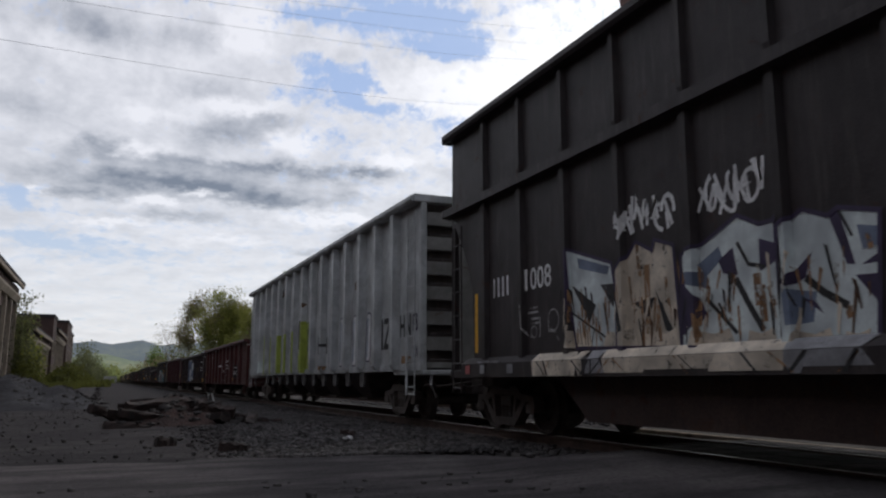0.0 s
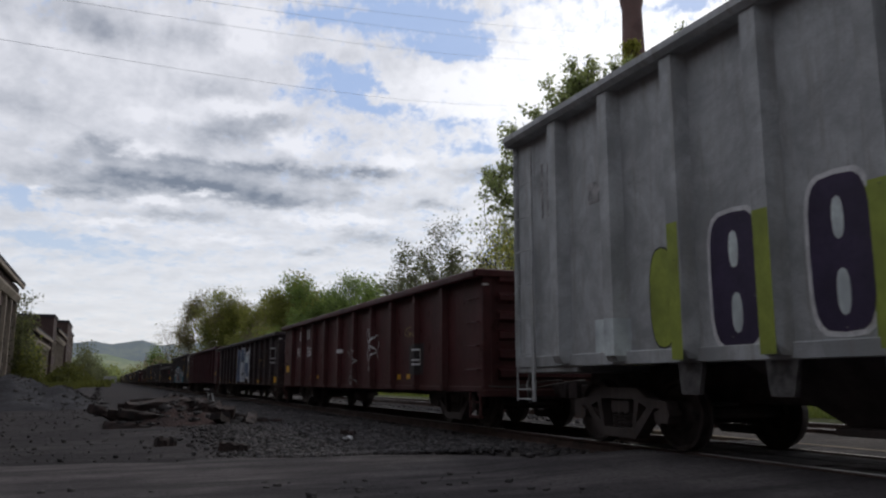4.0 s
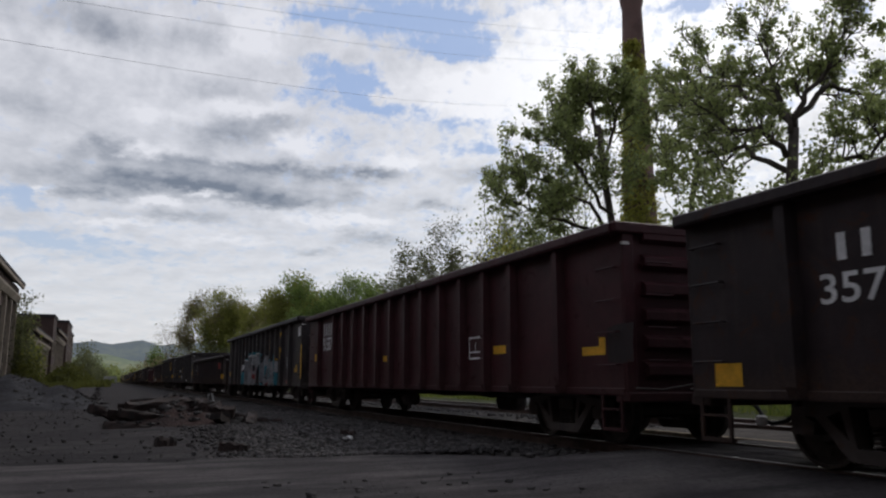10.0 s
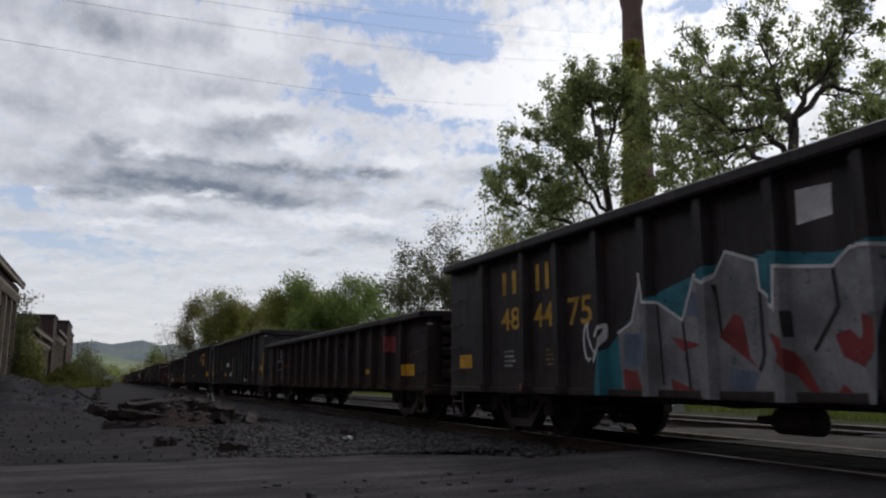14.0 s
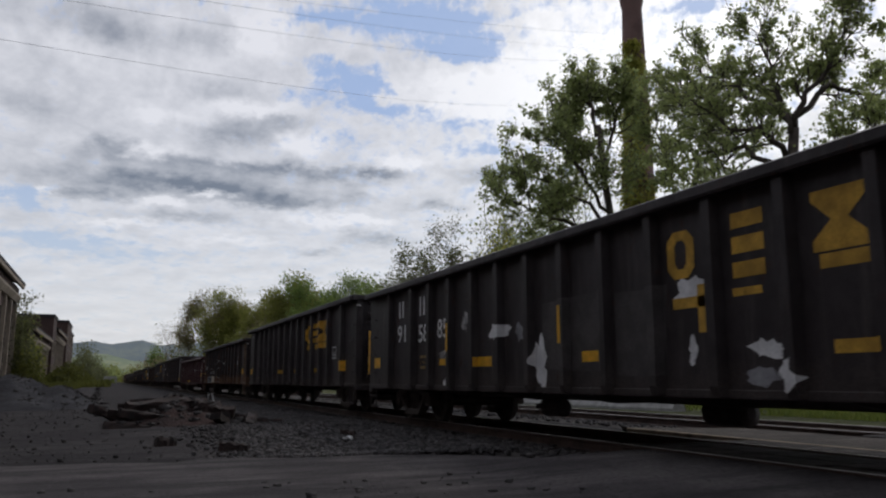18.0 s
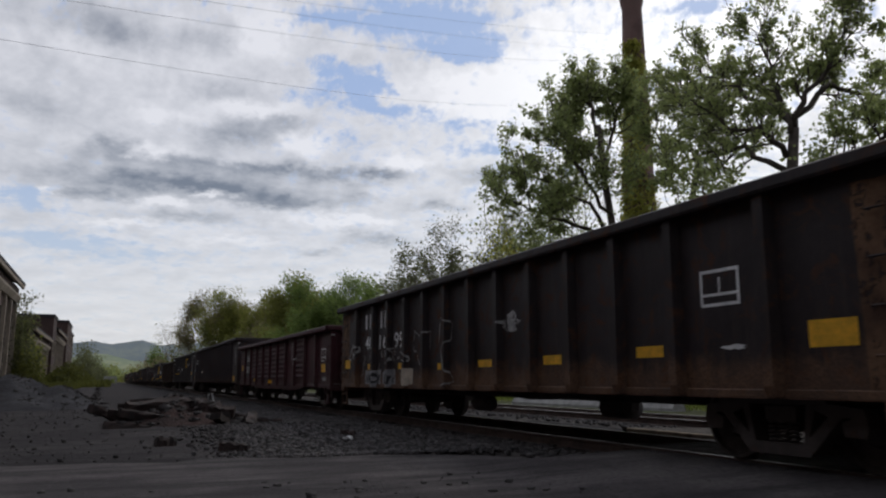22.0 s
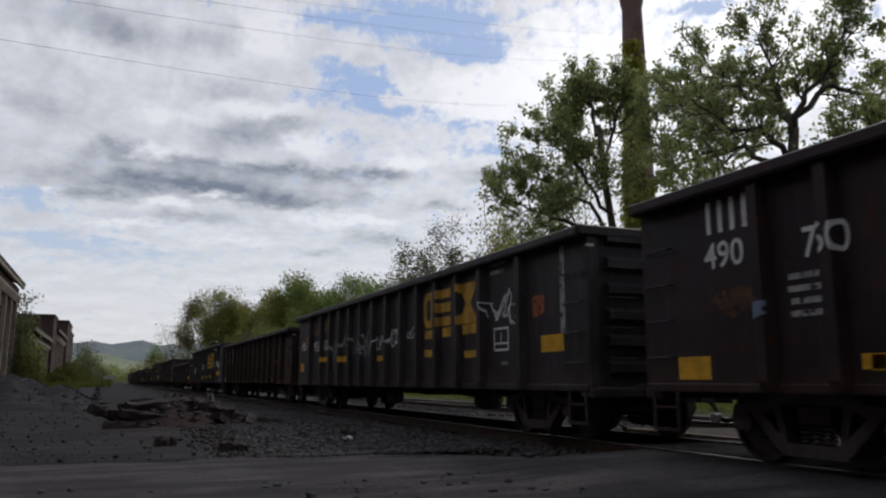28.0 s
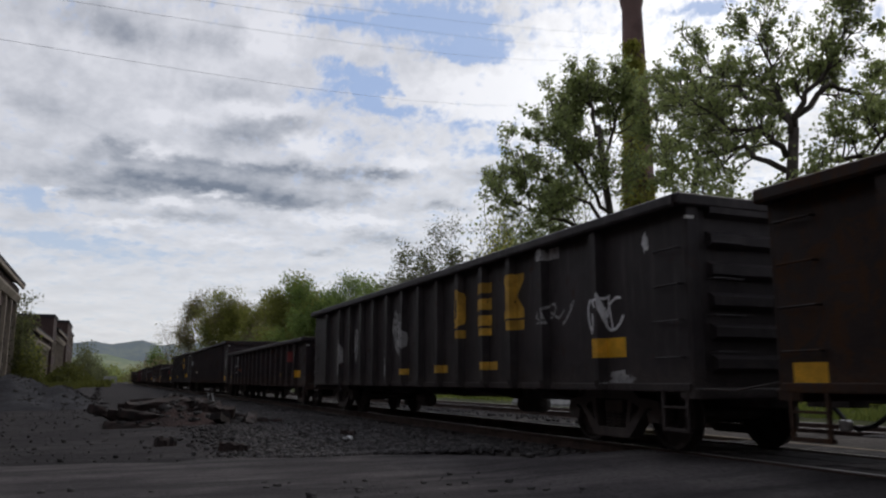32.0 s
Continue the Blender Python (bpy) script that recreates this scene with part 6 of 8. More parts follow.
number(g9, 6.03, 5.44, 1.56, 1.88, "48", white_paint)
number(g9, 4.89, 4.32, 1.55, 1.86, "16", white_paint)
number(g9, 3.85, 3.23, 1.52, 1.87, "99", white_paint)
yellow_patch(g9, 7.94, 7.48, 1.13, 1.35)
yellow_patch(g9, 6.00, 5.51, 1.09, 1.22)
yellow_patch(g9, 3.83, 3.34, 1.07, 1.20)
patch(g9, 6.2, 5.0, 0.7, 1.05, ash_spray, "grey overpainted square with scribbles")
patch(g9, 4.88, 4.0, 0.7, 1.05, ash_spray, "grey overpainted square with scribbles")
patch(g9, 3.68, 2.95, 0.7, 1.06, cream_spray, "cream overpainted square")
scrawl(g9, 6.1, 5.1, 0.74, 1.02, 3, black_spray)
scrawl(g9, 4.75, 4.1, 0.74, 1.02, 4, black_spray)
paint(g9, "chalk_shape", stroke([(1.55, 1.55), (1.5, 1.86), (1.2, 1.98), (0.92, 1.86), (0.95, 1.6), (1.2, 1.42), (1.1, 1.05), (0.85, 0.82), (1.2, 0.74)], 0.028), faint_white, "chalk scrawl")
scrawl(g9, 6.50, 5.21, 0.77, 1.53, 91, faint_white)
scrawl(g9, 4.98, 4.10, 1.14, 1.55, 92, faint_white)
scrawl(g9, 7.47, 6.77, 1.29, 1.82, 93, faint_white)
chalk_shield(g9, 2.87, 1.98, 0.9, 1.84)
scrawl(g9, 3.89, 3.19, 1.20, 1.52, 94, faint_white)
patch(g9, 8.24, 7.60, 0.90, 2.54, tan_rust, "bare rusted sheet")
outline_mark(g10, -7.09, -7.59, 1.39, 1.73)
yellow_patch(g10, -7.12, -7.58, 1.07, 1.30)
bars(g10, -7.22, -7.70, 0.82, 0.93, 1, faint_white)
doodle(g10, -3.03, -3.76, 0.70, 2.08)
yellow_patch(g10, 0.75, 0.36, 0.72, 0.84)
patch(g10, 6.5, 5.22, 0.95, 2.1, black_paint, "black lettering panel")
marks(g10, 6.30, 5.70, 1.63, 1.91, 3, white_paint)
number(g10, 6.45, 5.24, 1.16, 1.43, "577532", white_paint)
yellow_patch(g10, 4.50, 4.01, 0.79, 0.91)
yellow_patch(g10, 7.74, 7.38, 1.28, 1.50)
scuff(g11, -9.29, -9.76, 1.15, 2.61, faint_white)
yellow_patch(g11, -9.00, -9.56, 0.81, 1.06)
yellow_patch(g11, 9.70, 9.20, 0.84, 1.08)
yellow_patch(g11, 7.41, 6.93, 0.92, 1.05)
yellow_patch(g11, 5.06, 4.57, 0.89, 1.01)
scrawl(g11, 4.44, 3.80, 1.00, 1.67, 111, cream_spray)
marks(g11, 9.20, 8.52, 2.34, 2.68, 4, white_paint)
number(g11, 9.21, 8.65, 1.97, 2.25, "490", white_paint)
number(g11, 7.92, 7.42, 1.92, 2.21, "760", white_paint)
yellow_patch(g11, 7.32, 7.17, 0.91, 1.04)
scuff(g11, 9.18, 8.41, 1.46, 1.80, tan_rust)
bars(g11, 8.14, 7.67, 1.40, 1.80, 4, faint_white)
scuff(g11, 8.57, 8.28, 1.38, 1.59, slate_blue)
logo(g12, -2.63, -3.2, 1.84, 2.53, 0)
logo(g12, -3.48, -3.98, 1.84, 2.52, 1)
logo(g12, -4.44, -5.07, 1.81, 2.53, 2)
painted(g12, -2.7, -3.22, 1.63, 1.79, yellow_paint)
painted(g12, -2.68, -3.15, 1.28, 1.42, yellow_paint)
painted(g12, -3.59, -4.00, 1.63, 1.80, yellow_paint)
painted(g12, -4.51, -5.08, 1.63, 1.80, yellow_paint)
painted(g12, -4.58, -5.07, 1.22, 1.34, yellow_paint)
outline_mark(g12, -5.77, -6.25, 1.31, 1.65)
scrawl(g12, -5.40, -6.58, 1.66, 2.20, 121, white_paint)
bars(g12, -5.59, -6.31, 2.54, 2.74, 2, faint_white)
patch(g12, -7.02, -7.37, 1.77, 2.08, orange_spray, "orange red sprayed patch")
bars(g12, -5.98, -6.24, 1.07, 1.13, 1, faint_white)
yellow_patch(g12, -7.27, -7.89, 1.23, 1.47)
painted(g12, -7.82, -7.94, 1.47, 2.69, faint_white)
marks(g12, 6.52, 5.86, 2.17, 2.58, 2, gold_spray)
marks(g12, 5.3, 4.74, 2.19, 2.56, 2, yellow_paint)
number(g12, 6.45, 5.88, 1.69, 1.98, "915", white_paint)
number(g12, 5.3, 4.7, 1.70, 1.98, "125", white_paint)
yellow_patch(g12, 5.38, 4.90, 1.36, 1.49)
yellow_patch(g12, 3.42, 2.90, 1.31, 1.46)
yellow_patch(g12, 0.31, -0.17, 1.27, 1.39)
yellow_patch(g12, 8.20, 7.78, 1.10, 1.36)
scrawl(g12, -1.72, -2.38, 1.6, 2.08, 127, white_paint)
scrawl(g12, -0.55, -1.2, 1.5, 1.98, 129, white_paint)
scrawl(g12, 2.45, 1.83, 1.37, 2.11, 122, faint_white)
scrawl(g12, 0.55, -0.33, 1.51, 1.93, 123, white_paint)
scrawl(g12, 1.60, 0.80, 1.20, 2.11, 124, faint_white)
scrawl(g12, 3.69, 2.79, 1.64, 2.07, 125, faint_white)
scrawl(g12, 4.36, 3.84, 0.93, 2.25, 126, faint_white)
scrawl(g12, 8.14, 7.5, 1.73, 2.06, 4, white_paint)
patch(g12, 7.53, 7.18, 1.83, 2.14, orange_spray, "orange red sprayed patch")
marks(g13, 6.81, 6.13, 2.08, 2.32, 2, white_paint)
marks(g13, 5.86, 5.3, 2.05, 2.35, 2, white_paint)
number(g13, 6.81, 6.10, 1.69, 1.94, "706", white_paint)
number(g13, 5.88, 5.2, 1.68, 1.98, "170", white_paint)
yellow_patch(g13, 2.00, 1.52, 0.84, 0.94)
yellow_patch(g13, 5.32, 4.90, 0.79, 0.90)
yellow_patch(g13, 8.09, 7.71, 0.75, 0.99)
yellow_patch(g13, -4.83, -5.26, 0.75, 0.87)
yellow_patch(g13, -1.36, -1.84, 0.76, 0.87)
bars(g13, -6.10, -6.32, 0.79, 0.85, 1, faint_white)
scuff(g13, -7.02, -7.48, 1.31, 1.63, tan_rust)
scuff(g13, -5.60, -6.48, 1.30, 1.72, tan_rust)
logo(g14, -2.10, -2.60, 1.74, 2.42, 0)
logo(g14, -3.09, -3.63, 1.72, 2.43, 1)
logo(g14, -4.08, -4.73, 1.77, 2.45, 2)
painted(g14, -2.18, -2.59, 1.56, 1.70, yellow_paint)
painted(g14, -3.13, -3.62, 1.56, 1.68, yellow_paint)
painted(g14, -4.20, -4.72, 1.59, 1.74, yellow_paint)
painted(g14, -3.38, -3.81, 1.00, 1.13, yellow_paint)
painted(g14, -1.38, -1.79, 0.97, 1.11, yellow_paint)
painted(g14, 0.65, 0.24, 0.95, 1.07, yellow_paint)
yellow_patch(g14, -6.69, -7.25, 1.11, 1.35)
scrawl(g14, -6.48, -7.16, 1.35, 2.06, 141, white_paint)
scuff(g14, -7.61, -7.77, 2.28, 2.56, white_paint)
scuff(g14, -6.75, -7.50, 0.71, 0.96, faint_white)
scrawl(g14, -5.15, -6.07, 1.56, 1.96, 142, faint_white)
bars(g14, -5.10, -5.96, 2.53, 2.69, 1, faint_white)
scuff(g14, 5.70, 5.25, 0.59, 2.32, faint_white)
scuff(g14, 4.27, 3.92, 1.16, 2.30, faint_white)
scuff(g14, 2.84, 2.54, 1.27, 2.14, faint_white)
scuff(g14, 1.41, 0.32, 1.23, 2.38, faint_white)
scuff(g14, 1.85, 1.39, 0.75, 1.63, faint_white)
slab_letter(c1, 5.95, 5.27, 1.16, 2.53, violet_spray, white_paint, sky_blue)
slab_letter(c1, 4.67, 4.03, 1.24, 2.62, violet_spray, white_paint, sky_blue)
slab_letter(c1, 3.51, 2.78, 1.21, 2.60, violet_spray, white_paint, sky_blue)
slab_letter(c1, 2.25, 1.50, 1.23, 2.61, violet_spray, white_paint, sky_blue)
fork_letter(c1, 1.07, 0.26, 1.10, 2.80, violet_spray, white_paint)
painted(c1, 6.53, 6.25, 1.05, 2.54, lime_spray)
painted(c1, 5.31, 4.97, 1.07, 2.44, lime_spray)
painted(c1, 4.06, 3.66, 1.08, 2.44, lime_spray)
painted(c1, 2.82, 2.43, 1.09, 2.42, lime_spray)
painted(c1, 1.54, 1.18, 1.07, 2.45, lime_spray)
painted(c1, 0.31, -0.16, 1.06, 2.69, lime_spray)
painted(c1, 1.01, 0.65, 1.08, 1.66, lime_spray)
bubble(c1, -0.02, -0.85, 1.86, 2.66, lime_spray)
painted(c1, -0.13, -0.47, 1.07, 1.94, lime_spray)
number(c1, -0.23, -0.76, 2.22, 2.44, "SAME", black_spray)
number(c1, -0.29, -0.75, 1.99, 2.19, "HELLO", black_spray)
number(c1, -0.29, -0.89, 1.70, 1.97, "FROM THE", black_spray)
number(c1, -0.39, -0.91, 1.44, 1.67, "OTHER", black_spray)
number(c1, -0.41, -0.91, 1.08, 1.40, "SIDE", black_spray)
number(c1, -1.76, -2.78, 1.58, 2.08, "ICH", black_spray)
painted(c1, -2.00, -2.77, 1.12, 1.24, rust_run)
bubble(c1, 6.99, 6.53, 1.18, 2.35, lime_spray)
twin_bar(c1, -2.96, -3.53, 1.24, 2.50, white_paint, violet_spray, mist_blue)
twin_bar(c1, -4.12, -4.82, 1.22, 2.47, white_paint, violet_spray, mist_blue)
twin_bar(c1, -5.32, -6.09, 1.21, 2.45, white_paint, violet_spray, mist_blue)
twin_bar(c1, -6.52, -7.25, 1.30, 2.43, white_paint, violet_spray, mist_blue)
scuff(c1, -4.42, -4.80, 2.57, 2.77, rust_run)
scuff(c1, -6.79, -7.18, 1.13, 1.27, rust_run)
number(c1, -7.68, -8.36, 1.52, 2.22, "IZ", black_spray)
number(c1, -8.86, -9.52, 1.74, 2.22, "HN", black_spray)
number(c1, -9.77, -10.05, 1.84, 2.2, "RB", violet_spray)
number(c1, -9.8, -10.05, 1.3, 1.55, "HN", violet_spray)
painted(c1, -9.05, -9.65, 1.13, 1.34, rust_run)
marks(c1, 9.35, 9.00, 3.18, 4.01, 2, faint_white)
bars(c1, 8.24, 7.71, 3.13, 3.42, 1, faint_white)
patch(c1, 8.14, 7.37, 1.13, 1.58, sky_blue, "pale blue patch")
scuff(c1, -2.22, -2.34, 2.55, 2.92, tan_rust)
scuff(c1, -0.03, -0.13, 3.12, 3.33, tan_rust)
scuff(c1, 1.95, 1.79, 3.49, 3.82, tan_rust)
scuff(c1, 3.68, 3.53, 3.76, 4.14, tan_rust)
scuff(c1, -1.05, -1.11, 1.92, 2.28, tan_rust)
scuff(c1, -5.47, -5.67, 3.12, 3.37, tan_rust)
scuff(c1, -3.53, -3.69, 3.07, 3.38, tan_rust)
scuff(c1, -6.67, -6.84, 1.62, 1.83, tan_rust)
marks(c0, 8.39, 7.77, 2.15, 2.46, 4, white_paint)
number(c0, 7.26, 6.52, 2.15, 2.48, "1008", white_paint)
for y, z, w in ((7.22, 1.80, 0.36), (7.14, 1.64, 0.3)):
    bars(c0, y, y - w, z, z + 0.1, 2, faint_white)
paint(c0, "chalk_line", stroke([(6.49 + 0.15 * math.cos(0.5 * k), 1.67 + 0.15 * math.sin(0.5 * k)) for k in range(14)], 0.022), faint_white)
paint(c0, "chalk_line", stroke([(6.63, 1.73), (6.62, 1.52), (6.44, 1.5), (6.36, 1.38)], 0.022), faint_white)
paint(c0, "chalk_line", stroke([(7.33, 1.95), (7.3, 1.6), (7.24, 1.5), (7.12, 1.46)], 0.026), faint_white)
paint(c0, "chalk_line", stroke([(7.04 + 0.085 * math.cos(0.6 * k), 1.53 + 0.085 * math.sin(0.6 * k)) for k in range(12)], 0.022), faint_white)
paint(c0, "chalk_line", stroke([(6.86, 1.72), (6.86, 1.47), (6.9, 1.45)], 0.022), faint_white)
painted(c0, 9.06, 8.95, 1.29, 2.28, yellow_film)
scrawl(c0, 4.82, 3.89, 2.51, 3.01, 2, white_paint)
scrawl(c0, 3.41, 2.53, 2.50, 3.02, 3, white_paint)
block(c0, "graffiti_letter", [(6.04, 2.59), (5.06, 2.28), (4.96, 1.74), (5.00, 1.22), (5.90, 1.25), (6.02, 1.83)], sky_blue, 0.003, "pale sprayed letter shape")
block(c0, "graffiti_letter", [(4.98, 2.09), (4.55, 2.46), (4.25, 2.31), (4.21, 2.43), (3.88, 2.32), (3.81, 1.18), (5.00, 1.22)], cream_spray, 0.0035, "pale sprayed letter shape")
block(c0, "graffiti_letter", [(3.76, 2.19), (3.41, 2.25), (2.90, 2.46), (2.61, 2.32), (2.36, 2.33), (2.40, 1.12), (3.81, 1.18)], sky_blue, 0.004, "pale sprayed letter shape")
block(c0, "graffiti_letter", [(2.33, 2.25), (2.10, 2.36), (1.83, 2.25), (1.72, 2.30), (1.32, 2.20), (1.43, 1.09), (2.42, 1.12)], sky_blue, 0.0045, "pale sprayed letter shape")
block(c0, "letter_cut", [(5.98, 2.10), (5.42, 1.78), (5.58, 1.56)], black_spray, 0.006)
block(c0, "letter_cut", [(5.31, 2.03), (4.93, 2.01), (5.05, 1.72)], black_spray, 0.006)
block(c0, "letter_cut", [(4.90, 1.87), (4.76, 1.32), (4.97, 1.39)], black_spray, 0.006)
block(c0, "letter_cut", [(4.64, 1.74), (4.24, 1.77), (4.35, 1.54)], black_spray, 0.006)
block(c0, "letter_cut", [(4.23, 1.86), (3.91, 1.33), (4.07, 1.38)], black_spray, 0.006)
block(c0, "letter_cut", [(3.76, 1.94), (3.49, 1.70), (3.39, 1.50), (3.67, 1.31), (3.80, 1.32)], violet_spray, 0.0065)
block(c0, "letter_cut", [(3.19, 2.04), (2.98, 2.15), (2.93, 1.86), (3.13, 1.90)], violet_spray, 0.0065)
block(c0, "letter_cut", [(2.63, 2.18), (2.42, 2.10), (2.45, 1.93), (2.64, 1.86)], violet_spray, 0.0065)
block(c0, "letter_cut", [(2.35, 1.72), (2.02, 1.96), (2.11, 1.74), (2.27, 1.67)], violet_spray, 0.0065)
block(c0, "letter_cut", [(1.82, 2.25), (1.72, 2.30), (1.59, 1.79), (1.67, 1.80)], violet_spray, 0.0065)
block(c0, "letter_cut", [(1.36, 1.86), (1.53, 1.78), (1.37, 1.78)], violet_spray, 0.0065)
block(c0, "letter_cut", [(1.60, 1.70), (1.38, 1.69), (1.40, 1.45)], violet_spray, 0.0065)
block(c0, "letter_cut", [(2.02, 1.52), (1.94, 1.40), (2.18, 1.57)], violet_spray, 0.0065)
block(c0, "letter_shade", [(3.75, 1.99), (3.37, 1.95), (3.36, 1.77), (3.76, 1.88)], slate_blue, 0.0055)
block(c0, "letter_shade", [(3.49, 2.04), (3.18, 2.19), (3.13, 2.06), (3.38, 1.90)], slate_blue, 0.0055)
block(c0, "letter_shade", [(2.33, 1.66), (2.00, 1.60), (2.06, 1.34), (2.31, 1.32)], slate_blue, 0.0055)
block(c0, "letter_shade", [(1.55, 2.12), (1.34, 2.07), (1.36, 1.92), (1.51, 1.90)], slate_blue, 0.0055)
block(c0, "letter_shade", [(5.84, 2.45), (5.10, 2.24), (5.15, 2.14), (5.80, 2.30)], slate_blue, 0.0055)
paint(c0, "letter_line", stroke([(2.96, 1.83), (2.80, 1.55), (2.64, 1.30)], 0.07), black_spray, "", 0.0075)
paint(c0, "letter_line", stroke([(3.40, 1.68), (2.98, 1.29)], 0.045), black_spray, "", 0.0075)
paint(c0, "letter_line", stroke([(2.11, 1.74), (1.93, 1.59), (1.69, 1.45)], 0.07), black_spray, "", 0.0075)
paint(c0, "letter_line", stroke([(2.92, 2.19), (2.78, 1.95), (2.57, 1.90)], 0.04), black_spray, "", 0.0075)
paint(c0, "letter_line", stroke([(3.22, 1.61), (3.11, 1.41)], 0.035), black_spray, "", 0.0075)
paint(c0, "letter_line", stroke([(2.34, 2.31), (2.32, 1.88), (2.40, 1.25)], 0.03), black_spray, "", 0.0075)
paint(c0, "letter_line", stroke([(5.06, 2.28), (4.92, 1.74), (4.75, 1.28)], 0.04), black_spray, "", 0.0075)
paint(c0, "letter_line", stroke([(5.98, 1.72), (5.20, 1.35)], 0.03), black_spray, "", 0.0075)
paint(c0, "letter_line", stroke([(1.72, 2.29), (1.60, 2.03)], 0.03), black_spray, "", 0.0075)
paint(c0, "paint_run", stroke([(5.75, 1.81), (5.74, 1.59), (5.70, 1.38)], 0.05), rust_run, "", 0.0085)
paint(c0, "paint_run", stroke([(5.61, 1.64), (5.59, 1.48), (5.55, 1.32)], 0.04), rust_run, "", 0.0085)
paint(c0, "paint_run", stroke([(5.37, 1.57), (5.35, 1.41), (5.31, 1.26)], 0.05), rust_run, "", 0.0085)
paint(c0, "paint_run", stroke([(4.53, 2.43), (4.52, 2.23), (4.49, 2.03)], 0.06), rust_run, "", 0.0085)
paint(c0, "paint_run", stroke([(4.36, 2.16), (4.37, 1.76), (4.36, 1.36)], 0.1), rust_run, "", 0.0085)
paint(c0, "paint_run", stroke([(4.49, 1.79), (4.49, 1.51), (4.47, 1.22)], 0.07), rust_run, "", 0.0085)
paint(c0, "paint_run", stroke([(4.19, 1.67), (4.18, 1.46), (4.16, 1.26)], 0.06), rust_run, "", 0.0085)
paint(c0, "paint_run", stroke([(4.03, 1.98), (4.02, 1.82), (3.99, 1.65)], 0.05), rust_run, "", 0.0085)
paint(c0, "paint_run", stroke([(2.68, 1.85), (2.68, 1.70), (2.67, 1.54)], 0.1), rust_run, "", 0.0085)
paint(c0, "paint_run", stroke([(2.62, 1.73), (2.62, 1.55), (2.61, 1.38)], 0.07), rust_run, "", 0.0085)
paint(c0, "paint_run", stroke([(3.08, 1.66), (3.07, 1.51), (3.06, 1.37)], 0.05), rust_run, "", 0.0085)
paint(c0, "paint_run", stroke([(2.51, 1.75), (2.51, 1.64), (2.49, 1.52)], 0.05), rust_run, "", 0.0085)
paint(c0, "paint_run", stroke([(3.79, 2.17), (3.78, 2.02), (3.76, 1.86)], 0.08), rust_run, "", 0.0085)
paint(c0, "paint_run", stroke([(3.23, 1.59), (3.22, 1.44), (3.20, 1.30)], 0.04), rust_run, "", 0.0085)
paint(c0, "paint_run", stroke([(1.69, 1.45), (1.69, 1.40), (1.67, 1.35)], 0.07), rust_run, "", 0.0085)
paint(c0, "paint_run", stroke([(2.95, 1.56), (2.95, 1.36), (2.94, 1.16)], 0.03), rust_run, "", 0.0085)
paint(c0, "paint_run", stroke([(1.45, 2.04), (1.44, 1.97), (1.43, 1.90)], 0.05), rust_run, "", 0.0085)
paint(c0, "paint_run", stroke([(3.53, 1.53), (3.52, 1.40), (3.50, 1.27)], 0.05), rust_run, "", 0.0085)
paint(c0, "paint_run", stroke([(4.70, 2.06), (4.68, 1.89), (4.66, 1.71)], 0.04), rust_run, "", 0.0085)
paint(c0, "paint_run", stroke([(5.21, 1.86), (5.20, 1.63), (5.17, 1.40)], 0.035), rust_run, "", 0.0085)
block(c0, "letter_shade", [(6.10, 1.26), (5.52, 1.24), (5.59, 1.50), (5.79, 1.44), (6.03, 1.49)], cream_spray, 0.008)
block(c0, "letter_shade", [(5.30, 1.23), (4.56, 1.20), (4.65, 1.45), (4.90, 1.39), (5.20, 1.44)], cream_spray, 0.008)
block(c0, "letter_shade", [(4.33, 1.20), (3.85, 1.18), (3.90, 1.40), (4.07, 1.34), (4.27, 1.39)], cream_spray, 0.008)
block(c0, "letter_shade", [(3.65, 1.17), (3.01, 1.15), (3.08, 1.35), (3.31, 1.30), (3.57, 1.35)], cream_spray, 0.008)
block(c0, "letter_shade", [(2.87, 1.14), (2.47, 1.13), (2.51, 1.32), (2.66, 1.27), (2.82, 1.31)], cream_spray, 0.008)
block(c0, "letter_shade", [(2.31, 1.12), (1.84, 1.10), (1.89, 1.28), (2.05, 1.23), (2.24, 1.27)], cream_spray, 0.008)
block(c0, "letter_shade", [(1.78, 1.10), (1.47, 1.09), (1.50, 1.25), (1.61, 1.21), (1.73, 1.24)], cream_spray, 0.008)
for a, w, m in ((9.0, 0.16, pink_film), (8.44, 0.16, ash_spray), (7.5, 0.18, ash_spray)):
    part("sill_label", Shape().box(-1.632, -1.622, a - w / 2, a + w / 2, 0.935, 1.075), m, c0, "small label on the sill")
for k in range(5):
    part("data_line", Shape().box(-1.624, -1.6, 8.62 - 0.155 * k - 0.12, 8.62 - 0.155 * k, 1.104, 1.135), ash_spray, c0, "small faded data line")
drips(c0, 6.19, 1.45, 1.22, 2.3, 80, 77)
sill_band(c0, 6.35, 1.45, 0.94, 1.25, cream_spray)

# the rear of the train, far off: each car a copy of one like it
def trailing():
    kinds = [g6, g11, g8, g6, g9, g6, g11, g4, g6, g13, g8]
    at = GAPS[14]
    for n, src in enumerate(kinds):
        length = src_length[src.name]
        middle = at + length / 2
        c = copy_thing(src, pose(RAIL_X, middle, RAIL_Z))
        c["middle"] = middle
        tagged(c, "dark gondola car far back in the train")
        cars.append(c)
        at += length
    return at


src_length = {ob.name: r - f for ob, f, r in zip((g2, g3, g4, g5, g6, g7, g8, g9, g10, g11, g12, g13, g14), GAPS[1:], GAPS[2:])}
trailing()


